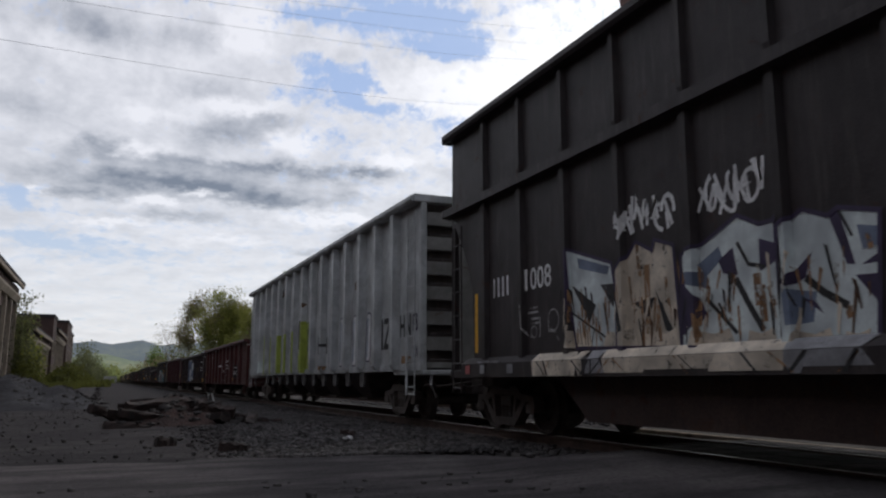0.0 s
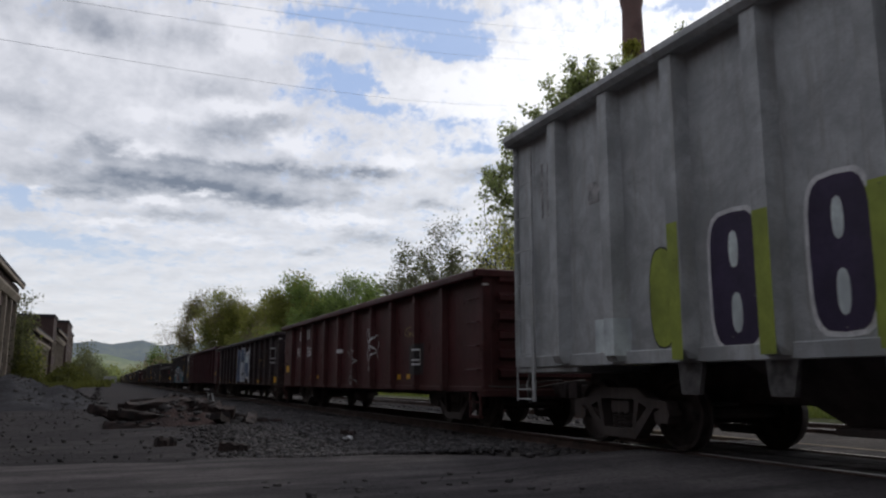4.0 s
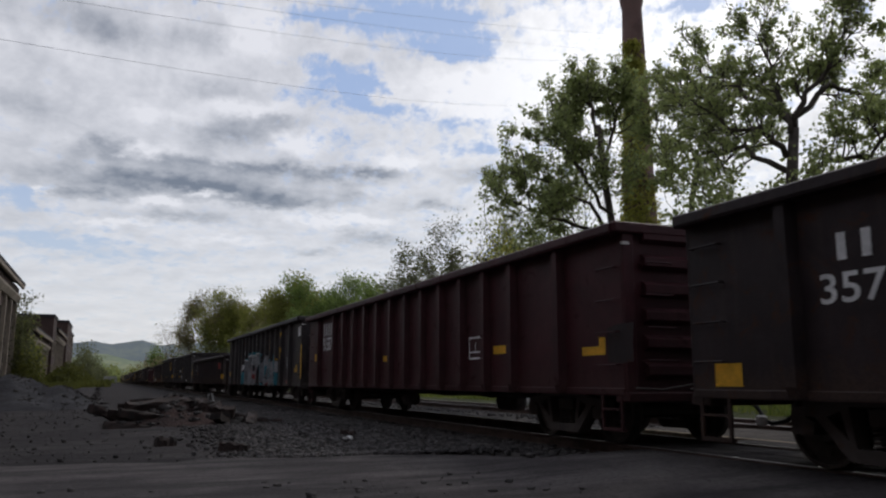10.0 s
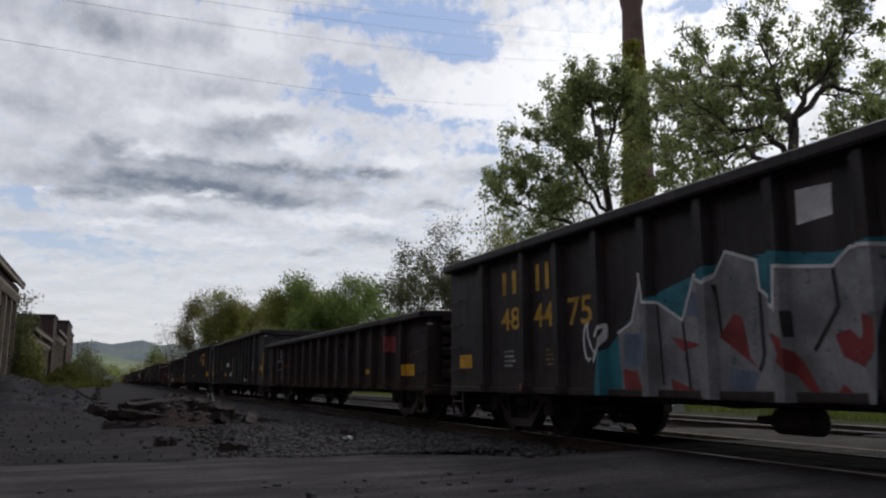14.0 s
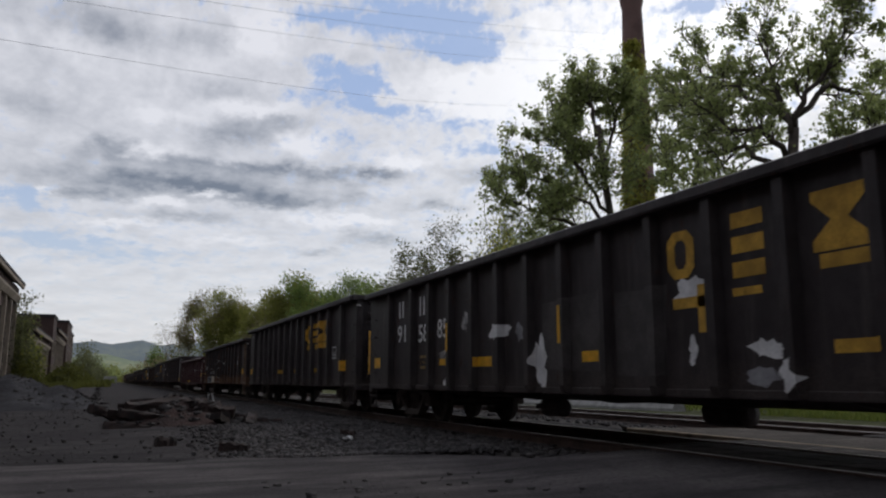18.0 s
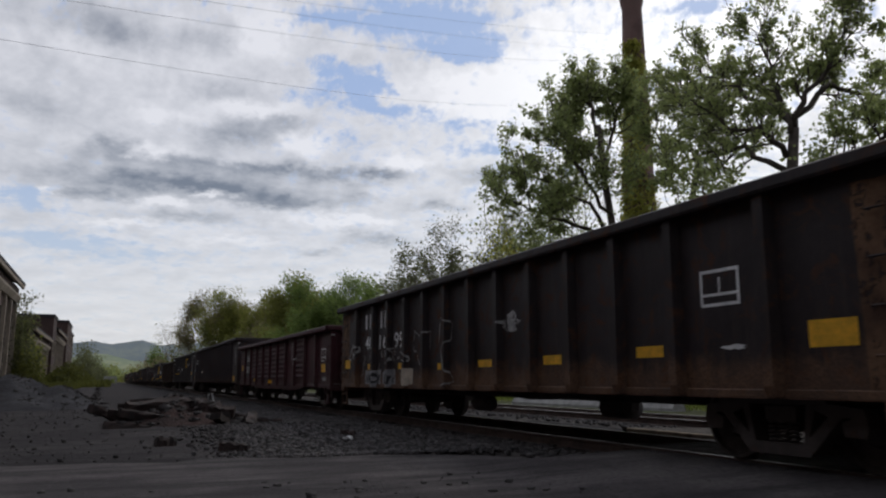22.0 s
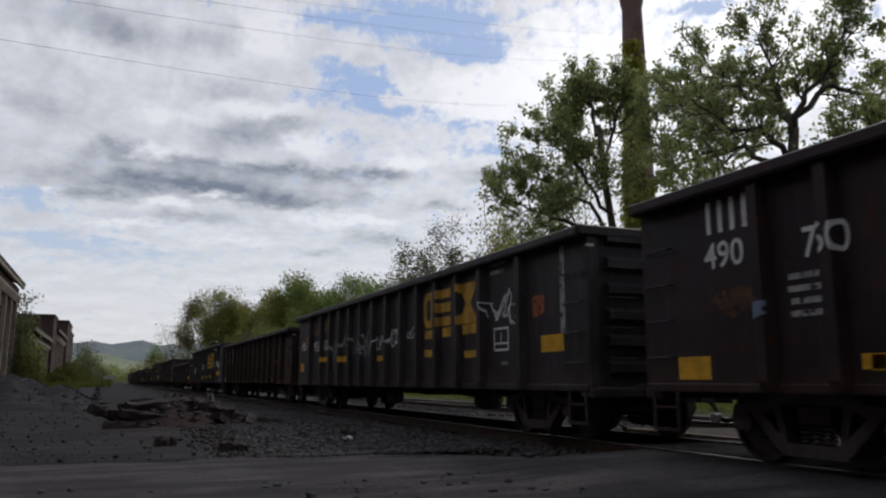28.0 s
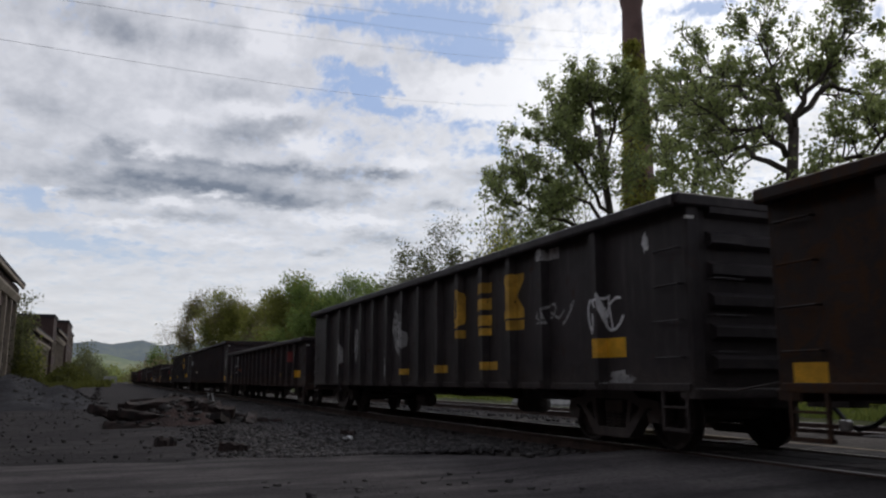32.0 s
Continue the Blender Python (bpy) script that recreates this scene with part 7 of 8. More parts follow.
# ---------------------------------------------------------------- trees
def grow(rng, p, d, length, r, level, tubes, tips, spread, lift):
    """A limb of five bends; its kids leave it along its outer half."""
    pts, rad, q, dd = [Vector(p)], [r], Vector(p), Vector(d)
    n = 5
    for k in range(n):
        dd = (dd + Vector((rng.gauss(0, 0.13), rng.gauss(0, 0.13), rng.gauss(0, 0.1) + lift))).normalized()
        q = q + dd * (length / n)
        pts.append(q.copy())
        rad.append(r * (1 - 0.55 * (k + 1) / n))
    tubes.append((pts, rad, 7 if level > 2 else 4))
    if level <= 1:
        tips += [(pts[3], level), (pts[5], level)]
    if level == 0:
        return
    kids = rng.choice((3, 4)) if level > 1 else rng.choice((3, 4, 5))
    for k in range(kids):
        i = rng.choice((2, 3, 4, 5)) if k else 5
        a, side = rng.uniform(0, 2 * math.pi), dd.orthogonal().normalized()
        side = Matrix.Rotation(a, 3, dd) @ side
        w = rng.uniform(0.45, 1.0) * spread
        nd = (dd + side * w + Vector((0, 0, 0.1))).normalized()
        grow(rng, pts[i], nd, length * rng.uniform(0.55, 0.8), rad[i] * rng.uniform(0.55, 0.75), level - 1, tubes, tips, spread, lift)


def leaf_cards(rng, centres, per, radius, size):
    """Many small bent leaves round the given points: four corners each, folded along the middle."""
    c = np.repeat(np.asarray(centres, float), per, axis=0)
    n = len(c)
    c = c + np.clip(rng.normal(0, 1, (n, 3)), -1.7, 1.7) * radius * np.array([1, 1, 0.75])
    u = rng.normal(0, 1, (n, 3))
    u /= np.linalg.norm(u, axis=1)[:, None]
    w = np.cross(u, rng.normal(0, 1, (n, 3)))
    w /= np.linalg.norm(w, axis=1)[:, None] + 1e-9
    s = size * rng.uniform(0.6, 1.35, (n, 1))
    nrm = np.cross(u, w)
    quad = np.stack([c - u * s * 0.5, c + w * s * 0.36 + nrm * s * 0.12, c + u * s * 0.5, c - w * s * 0.36 + nrm * s * 0.12], axis=1)
    return quad.reshape(-1, 3), np.arange(n * 4).reshape(-1, 4)


def tree(label, x, y, height, seed, leaves, per=14, cluster=0.5, size=0.2, trunk=0.28, levels=4, spread=0.75, lift=0.05, wide=1.0, keep=1.0, name="tree", stem=0.32):
    rng, nrng = random.Random(seed), np.random.default_rng(seed)
    tubes, tips = [], []
    grow(rng, (0, 0, -0.1), (rng.uniform(-0.1, 0.1), rng.uniform(-0.1, 0.1), 1), stem, 0.05, levels, tubes, tips, spread, lift)
    top = max(p.z for p, _ in tips)
    k = height / top
    fit_to = lambda p: (p[0] * k * wide, p[1] * k * wide, p[2] * k)
    ob = thing(name, label, "tree", pose(x, y, ground_height(x, y) if abs(x) < 60 else 0), "trees beside the railway")
    s = Shape()
    r0 = trunk / tubes[0][1][0]
    for pts, rad, n in tubes:
        s.tube([fit_to(p) for p in pts], [max(0.012, r * r0) for r in rad], n)
    part("trunk", s, bark, ob, "grey brown trunk and limbs", True)
    if per:
        cen = [fit_to(p) for p, _ in tips if rng.random() < keep]
        v, f = leaf_cards(nrng, cen, per, cluster, size)
        v[:, 2] = np.maximum(v[:, 2], 0.15)
        part("crown", raw_mesh("crown", v, f, leaves), None, ob, "loose leafy crown with gaps")
    return ob


def bush(label, x, y, w, d, hgt, seed, leaves, n=900, size=0.16, name="bush"):
    """A mound of stems and leaves with a ragged outline."""
    rng, nrng = random.Random(seed), np.random.default_rng(seed)
    ob = thing(name, label, "bush", pose(x, y, 0), "bushes beside the railway")
    cen, s = [], Shape()
    for k in range(26):
        a, q = rng.uniform(0, 2 * math.pi), math.sqrt(rng.random())
        px, py = q * w / 2 * math.cos(a), q * d / 2 * math.sin(a)
        pz = hgt * (1 - 0.7 * q * q) * rng.uniform(0.55, 1.1)
        s.tube([(px * 0.4, py * 0.4, -0.1), (px * 0.8, py * 0.8, pz * 0.55), (px, py, pz)], [0.04, 0.025, 0.01], 4)
        for j in range(3):
            cen.append((px * (0.6 + 0.2 * j), py * (0.6 + 0.2 * j), pz * (0.35 + 0.3 * j)))
    part("woody_base", s, bark, ob)
    v, f = leaf_cards(nrng, cen, max(4, n // len(cen)), min(w, hgt) * 0.16, size)
    v[:, 2] = np.maximum(v[:, 2], 0.03)
    part("foliage", raw_mesh("foliage", v, f, leaves), None, ob, "ragged leaves")
    return ob


def limbed_tree(label, x, y, trunk, limbs, radius, seed, leaves, per, cluster, size, reach):
    """A tree with known main limbs; twigs and leaves grow along them."""
    rng, nrng = random.Random(seed), np.random.default_rng(seed)
    tubes, tips = [], []
    ob = thing("tree", label, "tree", pose(x, y, 0), "trees beside the railway")
    tubes.append(([Vector((0, 0, -0.1))] + [Vector(p) for p in trunk], [radius * (1 - 0.14 * k) for k in range(len(trunk) + 1)], 9))
    for limb in limbs:
        pts = [Vector(p) for p in limb]
        fine = []
        for a, b in zip(pts, pts[1:]):
            fine += [a.lerp(b, u) + Vector((rng.gauss(0, 0.1), rng.gauss(0, 0.1), rng.gauss(0, 0.1))) for u in (0, 0.33, 0.67)]
        fine.append(pts[-1])
        n = len(fine)
        r = [radius * 0.42 * (1 - 0.78 * k / (n - 1)) for k in range(n)]
        tubes.append((fine, r, 6))
        for k in range(2, n):
            d = (fine[k] - fine[k - 1]).normalized()
            for _ in range(3 if k > 3 else 2):
                side = Matrix.Rotation(rng.uniform(0, 6.28), 3, d) @ d.orthogonal().normalized()
                grow(rng, fine[k], (d * 0.6 + side * rng.uniform(0.5, 1.2) + Vector((0, 0, 0.15))).normalized(), reach * rng.uniform(0.6, 1.2), r[k] * 0.42 + 0.008, 2, tubes, tips, 0.8, 0.04)
    s = Shape()
    for pts, rad, n in tubes:
        s.tube(pts, [max(0.012, q) for q in rad], n)
    part("trunk", s, bark, ob, "dark trunk with forking limbs", True)
    cen = [tuple(p) for p, lv in tips if p.z > 1.0 and rng.random() < 0.31]
    v, f = leaf_cards(nrng, cen, per, cluster, size)
    part("crown", raw_mesh("crown", v, f, leaves), None, ob, "loose leafy crown with gaps")
    return ob


limbed_tree("tall spreading tree in fresh spring leaf beside the second track", 26.5, 24.4, [(-0.3, 0.4, 3.7), (0, 0, 9.2), (0.2, -0.2, 11.8)],
            [[(0.1, -0.2, 11.4), (-0.1, 0.1, 13.4), (0.4, 1.0, 15.0), (0.1, 1.4, 16.6)], [(0.1, -0.2, 11.6), (0.2, -1.0, 13.2), (0.6, -2.2, 14.3), (1.2, -2.9, 15.4)],
             [(0.2, -0.3, 12.1), (2.3, -0.4, 13.9), (4.5, -0.7, 13.8), (6.2, -1.3, 14.2)], [(0, 0, 10.6), (-1.4, 0.0, 11.4), (-3.1, 0.3, 11.5), (-4.9, 0.6, 12.9)],
             [(-0.1, 0.1, 10.0), (-0.5, 2.0, 11.4), (-1.1, 3.9, 11.7), (-1.7, 5.8, 11.2)], [(0.1, -0.1, 12.0), (0.6, 2.2, 14.0), (0.5, 3.8, 15.2), (0.1, 5.5, 16.8)], [(0, 0, 9.2), (-0.5, -2.4, 9.5), (-0.4, -4.1, 9.5), (-0.6, -5.5, 10.0)]],
            0.36, 11, leaf_green, 9, 0.15, 0.19, 1.1)
limbed_tree("tall tree in fresh spring leaf beside the brick chimney", 23.1, 32.7, [(-0.1, 0.1, 3.0), (0, 0, 8.7), (-0.3, 0.2, 11.7), (-0.4, 0.3, 14.1)],
            [[(-0.4, 0.3, 13.5), (-0.6, 0.4, 15.0), (-0.7, 1.0, 15.6), (-0.3, 1.2, 16.2)], [(-0.1, 0.1, 9.3), (-1.5, -0.2, 10.9), (-2.6, 0.0, 12.3), (-3.4, 0.1, 13.3)],
             [(-0.3, 0.2, 8.7), (-0.7, 1.7, 10.5), (-1.7, 3.5, 11.7), (-3.2, 4.8, 12.7)], [(-0.3, 0.2, 11.4), (0.8, 0.9, 13.9), (1.2, 1.0, 15.2), (1.6, 0.7, 16.2)],
             [(-0.3, 0.2, 12.0), (-0.6, 2.8, 14.2), (-0.7, 3.6, 15.2), (-0.3, 3.4, 16.0)], [(-0.6, 0.4, 8.2), (-2.5, 0.5, 8.9), (-4.4, 0.4, 9.3), (-5.9, 1.2, 9.9)]],
            0.27, 12, leaf_green, 11, 0.16, 0.19, 1.05)
limbed_tree("leafy tree standing between the chimney and the crossing", 30.0, 34.9, [(-0.2, 0.2, 4.5), (0.1, -0.1, 11.3), (0.5, -0.5, 13.6)],
            [[(0.5, -0.4, 13.3), (0, 0, 15.3), (-0.5, 0.4, 16.6), (-1.0, 0.9, 17.8)], [(0.5, -0.4, 13.3), (1.5, 0.0, 15.6), (1.9, -0.4, 16.6), (1.8, -0.2, 17.4)], [(0.2, -0.2, 12.0), (-1.3, -0.2, 12.8), (-2.1, -0.2, 14.3), (-2.5, -0.5, 15.9)],
             [(0.3, 0, 12.5), (2.0, -1.0, 13.5), (3.2, -2.0, 15.0), (4.0, -2.5, 16.2)]],
            0.24, 13, leaf_green, 9, 0.16, 0.19, 1.15)
tree("leafy tree at the edge of the crossing", 28.5, 17.5, 15.5, 14, leaf_green, 8, 0.36, 0.18, 0.3, 4, 0.95, 0.03, 0.9, 0.8)
tree("leafy tree under the taller crowns", 24.2, 26.7, 11.3, 70, leaf_green, 14, 0.3, 0.18, 0.15, 4, 0.95, 0.02, 0.85, 0.85, stem=0.26)
tree("low leafy tree before the tall trees", 21.2, 21.2, 8.6, 71, leaf_green, 14, 0.3, 0.18, 0.15, 4, 0.95, 0.02, 0.90, 0.85, stem=0.26)
tree("leafy tree beside the tall spreading one", 24.2, 19.4, 10.3, 72, leaf_green, 14, 0.3, 0.18, 0.15, 4, 0.95, 0.02, 0.80, 0.85, stem=0.26)
tree("leafy tree beside the brick chimney", 23.8, 35.8, 14.2, 73, leaf_green, 11, 0.3, 0.18, 0.15, 4, 0.95, 0.02, 0.60, 0.85, stem=0.26)
tree("leafy young tree near the brick chimney", 22.6, 40.1, 13.8, 74, leaf_green, 11, 0.3, 0.18, 0.15, 4, 0.95, 0.02, 0.50, 0.85, stem=0.26)
tree("thin young tree with sparse new leaves", 22.3, 55.7, 13.9, 15, leaf_dusk, 20, 0.42, 0.17, 0.16, 4, 0.75, 0.05, 0.62, 0.9)
tree("thin young tree with sparse green leaves", 21.9, 62.3, 12.4, 16, leaf_dusk, 16, 0.45, 0.18, 0.14, 4, 0.75, 0.05, 0.62, 0.9)
tree("budding tree with bare twigs", 22.5, 46.9, 12.0, 17, leaf_dusk, 12, 0.4, 0.15, 0.15, 4, 0.8, 0.04, 0.7, 0.8)
tree("budding slender tree with olive leaves", 21.6, 40.6, 11.3, 18, leaf_ivy, 10, 0.35, 0.16, 0.16, 4, 0.75, 0.05, 0.55, 0.8)
tree("small leafy tree under the taller ones", 24.5, 50.5, 11.0, 31, leaf_dusk, 16, 0.42, 0.16, 0.14, 4, 0.75, 0.05, 0.8, 0.9)
tree("dark green tree farther down the line", 23.9, 76.4, 12.4, 19, leaf_deep, 23, 0.5, 0.19, 0.2, 4, 0.8, 0.05, 0.9)
tree("dense green tree farther down the line", 25.0, 88.5, 12.7, 20, leaf_deep, 44, 0.8, 0.25, 0.2, 4, 0.8, 0.05, 1.0)
tree("dense yellow green tree farther down the line", 22.2, 97.5, 14.0, 21, leaf_yellow, 44, 0.8, 0.27, 0.22, 4, 0.8, 0.05, 0.95)
tree("dense green tree farther down the line", 21.2, 107.9, 12.6, 22, leaf_deep, 40, 0.9, 0.28, 0.22, 4, 0.8, 0.05, 0.95)
tree("brownish budding tree far down the line", 23.7, 141.0, 14.2, 24, leaf_bud, 40, 0.9, 0.30, 0.22, 4, 0.8, 0.05, 0.95)
tree("green tree far down the line", 20.3, 153.7, 18.4, 25, leaf_yellow, 30, 0.9, 0.31, 0.25, 4, 0.8, 0.05, 0.8)
tree("green tree far down the line", 22.9, 150.0, 16.4, 33, leaf_yellow, 32, 0.9, 0.31, 0.25, 4, 0.8, 0.05, 0.9)
tree("green tree far down the line", 17.2, 169.1, 18.9, 26, leaf_bud, 22, 0.9, 0.33, 0.25, 4, 0.75, 0.05, 0.7)
tree("olive tree far down the line", 24.5, 128.0, 13.6, 34, leaf_bud, 36, 0.9, 0.29, 0.22, 4, 0.8, 0.05, 0.95)
tree("dense green tree farther down the line", 23.4, 116.0, 12.6, 35, leaf_yellow, 40, 0.9, 0.28, 0.22, 4, 0.8, 0.05, 0.95)
tree("brownish budding tree far down the line", 21.0, 162.0, 16.2, 36, leaf_bud, 34, 0.9, 0.32, 0.24, 4, 0.8, 0.05, 0.85)
tree("dark green tree farther down the line", 22.4, 83.0, 11.6, 37, leaf_deep, 30, 0.6, 0.22, 0.2, 4, 0.8, 0.05, 0.9)
tree("bare tree far down the line", 12.2, 184.6, 17.4, 27, leaf_bud, 1, 0.8, 0.3, 0.2, 4, 0.75, 0.05, 0.6, 0.5)
tree("bare tree far down the line", 13.8, 190.0, 16.5, 28, leaf_bud, 2, 0.8, 0.3, 0.2, 4, 0.75, 0.05, 0.6, 0.5)
tree("small round tree beside the far track", 12.3, 234.7, 11.2, 29, leaf_deep, 30, 0.8, 0.37, 0.2, 3, 0.75, 0.05, 0.55)
for k, (bx, by, w, hh, mt) in enumerate(((24, 120, 11, 8.0, leaf_yellow), (22, 138, 11, 9.0, leaf_deep), (19, 158, 11, 9.0, leaf_olive), (16, 180, 11, 8.0, leaf_olive), (14, 206, 11, 8.0, leaf_bud), (13, 245, 12, 8.0, leaf_olive),
                                         (13, 300, 14, 9.0, leaf_bud), (24, 98, 10, 8.0, leaf_deep), (26, 84, 9, 6.0, leaf_deep), (24, 70, 7, 4.2, leaf_olive), (24, 58, 7, 3.8, leaf_olive))):
    bush("tangled green undergrowth along the line", bx, by, w, w * 1.6, hh, 40 + k, mt, 1800, 0.22 + by * 0.0014)
for k, (bx, by, w, hh) in enumerate(((25, 20, 5, 1.2), (27, 27, 6, 1.6), (23, 31, 5, 1.8), (22, 39, 6, 2.0), (23, 46, 6, 2.4), (29, 15, 5, 1.4))):
    bush("low weeds beyond the second track", bx, by, w, w * 1.5, hh, 60 + k, leaf_ivy if k % 2 else leaf_yellow, 1300, 0.13)


# ---------------------------------------------------------------- brick chimney with ivy
def chimney(x, y):
    ob = thing("brick_chimney", "tall round red brick factory chimney overgrown with ivy", "chimney", pose(x, y, 0))
    shaft = lambda z: 1.95 - 0.0267 * z
    prof = [(0, 2.05), (2, 1.95), (2.01, shaft(2)), (37.2, shaft(37.2)), (37.5, 1.06), (38.2, 1.16), (39.6, 1.2), (40.2, 1.1), (40.2, 0.8), (38, 0.75)]
    part("shaft", Shape().lathe(prof, 32, "z"), brick_stack, ob, "weathered round brick shaft", True)
    for z in (12, 20, 28):
        part("iron_band", Shape().lathe([(z, shaft(z)), (z, shaft(z) + 0.03), (z + 0.12, shaft(z) + 0.03), (z + 0.12, shaft(z))], 32, "z"), rail_steel, ob)
    rng, pts = np.random.default_rng(5), []
    for k in range(2300):
        z = rng.uniform(0.5, 31.5) if rng.random() < 0.93 else rng.uniform(31, 33.4)
        a = rng.normal(3.95, 0.75)
        if 19.5 < z < 24.5 and a > 4.55:
            continue
        if z > 27 and abs(a - 3.9) > 0.75:
            continue
        r = shaft(z) + abs(rng.normal(0, 0.14))
        pts.append((r * math.cos(a), r * math.sin(a), z))
    v, f = leaf_cards(rng, pts, 9, 0.2, 0.26)
    part("ivy", raw_mesh("ivy", v, f, leaf_ivy), None, ob, "thick olive ivy climbing the shaft")
    return ob


chimney(45.4, 59.7)


# ---------------------------------------------------------------- brick works along the yard
def window_in(parent, x, y, z, w, hgt, name="window"):
    """A tall works window in a wall that faces +x: frame, sill and panes."""
    win = part(name, Shape().box(x - 0.12, x - 0.02, y - w / 2, y + w / 2, z, z + hgt), dark_glass, parent, "tall dusty window")
    f = Shape()
    for dy in (-w / 2, w / 2):
        f.box(x - 0.02, x + 0.03, y + dy - 0.05, y + dy + 0.05, z, z + hgt)
    for j in range(1, 5):
        f.box(x - 0.02, x + 0.01, y - w / 2, y + w / 2, z + hgt * j / 5 - 0.03, z + hgt * j / 5 + 0.03)
    f.box(x - 0.02, x + 0.012, y - 0.03, y + 0.03, z, z + hgt)
    part("window_frame", f, stone_pale, win)
    part("sill", Shape().box(x - 0.05, x + 0.12, y - w / 2 - 0.1, y + w / 2 + 0.1, z - 0.16, z, 0.02), stone_pale, win)


def works_hall(label, x, y0, y1, depth, eave, bay, roof=2.2, pier=0.45, glazed=True):
    """A long hall whose wall of piers faces the yard."""
    ob = thing("factory_building", label, "building", pose(0, 0, 0), "brick factory buildings")
    part("wall", Shape().box(x - depth, x - 0.3, y0, y1, 0, eave), brick_red, ob, "sooty red brick wall")
    n = max(2, round((y1 - y0) / bay))
    step = (y1 - y0) / n
    pier_me = dressed(Shape().box(x - 0.32, x, -pier / 2, pier / 2, 0, eave - 0.7, 0.03).mesh("pier"), stone_pale)
    for k in range(n + 1):
        part("pier", pier_me, None, ob, "pale pilaster", at=pose(0, y0 + k * step, 0))
    if glazed:
        for k in range(n):
            y = y0 + (k + 0.5) * step
            if y > 40:
                window_in(ob, x - 0.28, y, 1.2, step - 1.3, eave - 3.0)
    part("cornice", Shape().prism([(x - 0.4, eave - 0.7), (x + 0.02, eave - 0.7), (x + 0.3, eave - 0.2), (x + 0.3, eave), (x - 0.4, eave)], "y", y0, y1), stone_pale, ob, "pale projecting cornice")
    part("gutter_board", Shape().box(x + 0.3, x + 0.55, y0, y1, eave + 0.75, eave + 1.15, 0.03), stone_pale, ob, "pale gutter board under the roof edge")
    part("frieze", Shape().box(x - 0.38, x + 0.05, y0, y1, eave, eave + 0.8), brick_red, ob, "dark band of brick under the gutter")
    part("roof", Shape().prism([(x + 0.6, eave + 1.15), (x - depth / 2, eave + roof + 1.15), (x - depth - 0.3, eave), (x - depth - 0.3, eave + 0.15), (x - depth / 2, eave + roof + 1.35), (x + 0.6, eave + 1.33)], "y", y0 - 0.2, y1 + 0.2), slate, ob, "dark pitched roof")
    return ob


def brick_block(label, x0, x1, y0, y1, high, step=0.0):
    ob = thing("brick_building", label, "building", pose(0, 0, 0), "brick factory buildings")
    part("wall", Shape().box(x0, x1, y0, y1, 0, high), brick_red, ob, "dark red brick wall")
    part("parapet", Shape().box(x0 - 0.15, x1 + 0.15, y0 - 0.15, y1 + 0.15, high, high + 0.5, 0.04), slate, ob, "dark coped parapet")
    part("roof", Shape().box(x0 + 0.3, x1 - 0.3, y0 + 0.3, y1 - 0.3, high + 0.3, high + 0.36), slate, ob)
    for k in range(3):
        y = y0 + (y1 - y0) * (k + 0.5) / 3
        for z in (1.2, 5.2, 9.0):
            if z + 2.4 < high:
                window_in(ob, x1 + 0.03, y, z, 1.4, 2.4)
    return ob


works_hall("long sooty brick works hall with pale pilasters and tall windows", -9.0, -46.0, 91.0, 16, 9.5, 4.6)
works_hall("low brick shed with pale piers", -8.9, 106.0, 140.0, 10, 6.2, 4.0, 1.2)
brick_block("tall dark brick block with a coped parapet", -16.0, -8.6, 142.0, 151.0, 11.1)
works_hall("plain brick range with a pale cornice", -8.7, 151.0, 181.0, 8, 8.6, 6.0, 1.0, 0.3)
brick_block("tall dark brick block with a stepped parapet", -16.0, -8.5, 186.0, 206.0, 13.2)
brick_block("lower dark brick block at the far end of the works", -15.0, -8.6, 207.0, 220.0, 11.9)


def blocking_wall(name, x0, x1, y, high):
    """An added plain brick wall, out of view, that blocks sky light from behind the crossing."""
    solid(name, Shape().box(x0, x1, y - 0.5, y, 0, high).box(x0 - 0.1, x1 + 0.1, y - 0.6, y + 0.1, high, high + 0.3), brick_red, "unseen brick wall added behind the crossing to block sky light", "wall", "structure")


# unseen walls, added so that the cars' rear-facing flanks turn darker
blocking_wall("wall_south", -8.9, 3.4, -14.0, 13.0)
blocking_wall("wall_south_east", 15.5, 60.0, -14.0, 13.0)


# ---------------------------------------------------------------- growth round the works, hills, far yard
for k, (bx, by, w, hh, mt) in enumerate(((-8.6, 92, 3.6, 11.4, leaf_dusk), (-8.6, 95, 3.6, 8.8, leaf_yellow), (-8.8, 99, 3.2, 8.0, leaf_yellow), (-8.8, 103, 3.0, 6.5, leaf_olive), (-7.6, 90, 3, 3.6, leaf_olive), (-7.2, 134, 3.4, 2.2, leaf_olive),
                                         (-6.4, 146, 4.4, 3.6, leaf_olive), (-5.8, 162, 4.6, 3.8, leaf_olive), (-5.4, 178, 5, 3.4, leaf_olive), (-6.2, 225, 7, 9.5, leaf_dusk), (-6.6, 258, 9, 13.0, leaf_dusk), (-4.4, 290, 8, 8.0, leaf_dusk),
                                         (-2.2, 340, 9, 9.0, leaf_green), (0.5, 420, 12, 8.0, leaf_yellow), (6.0, 640, 22, 10.0, leaf_green), (22.0, 655, 26, 12.0, leaf_yellow), (-10.0, 600, 22, 14.0, leaf_deep))):
    bush("overgrown shrubs along the foot of the works", bx, by, w, w * 1.7, hh, 80 + k, mt, 2200, 0.2 + by * 0.0014)


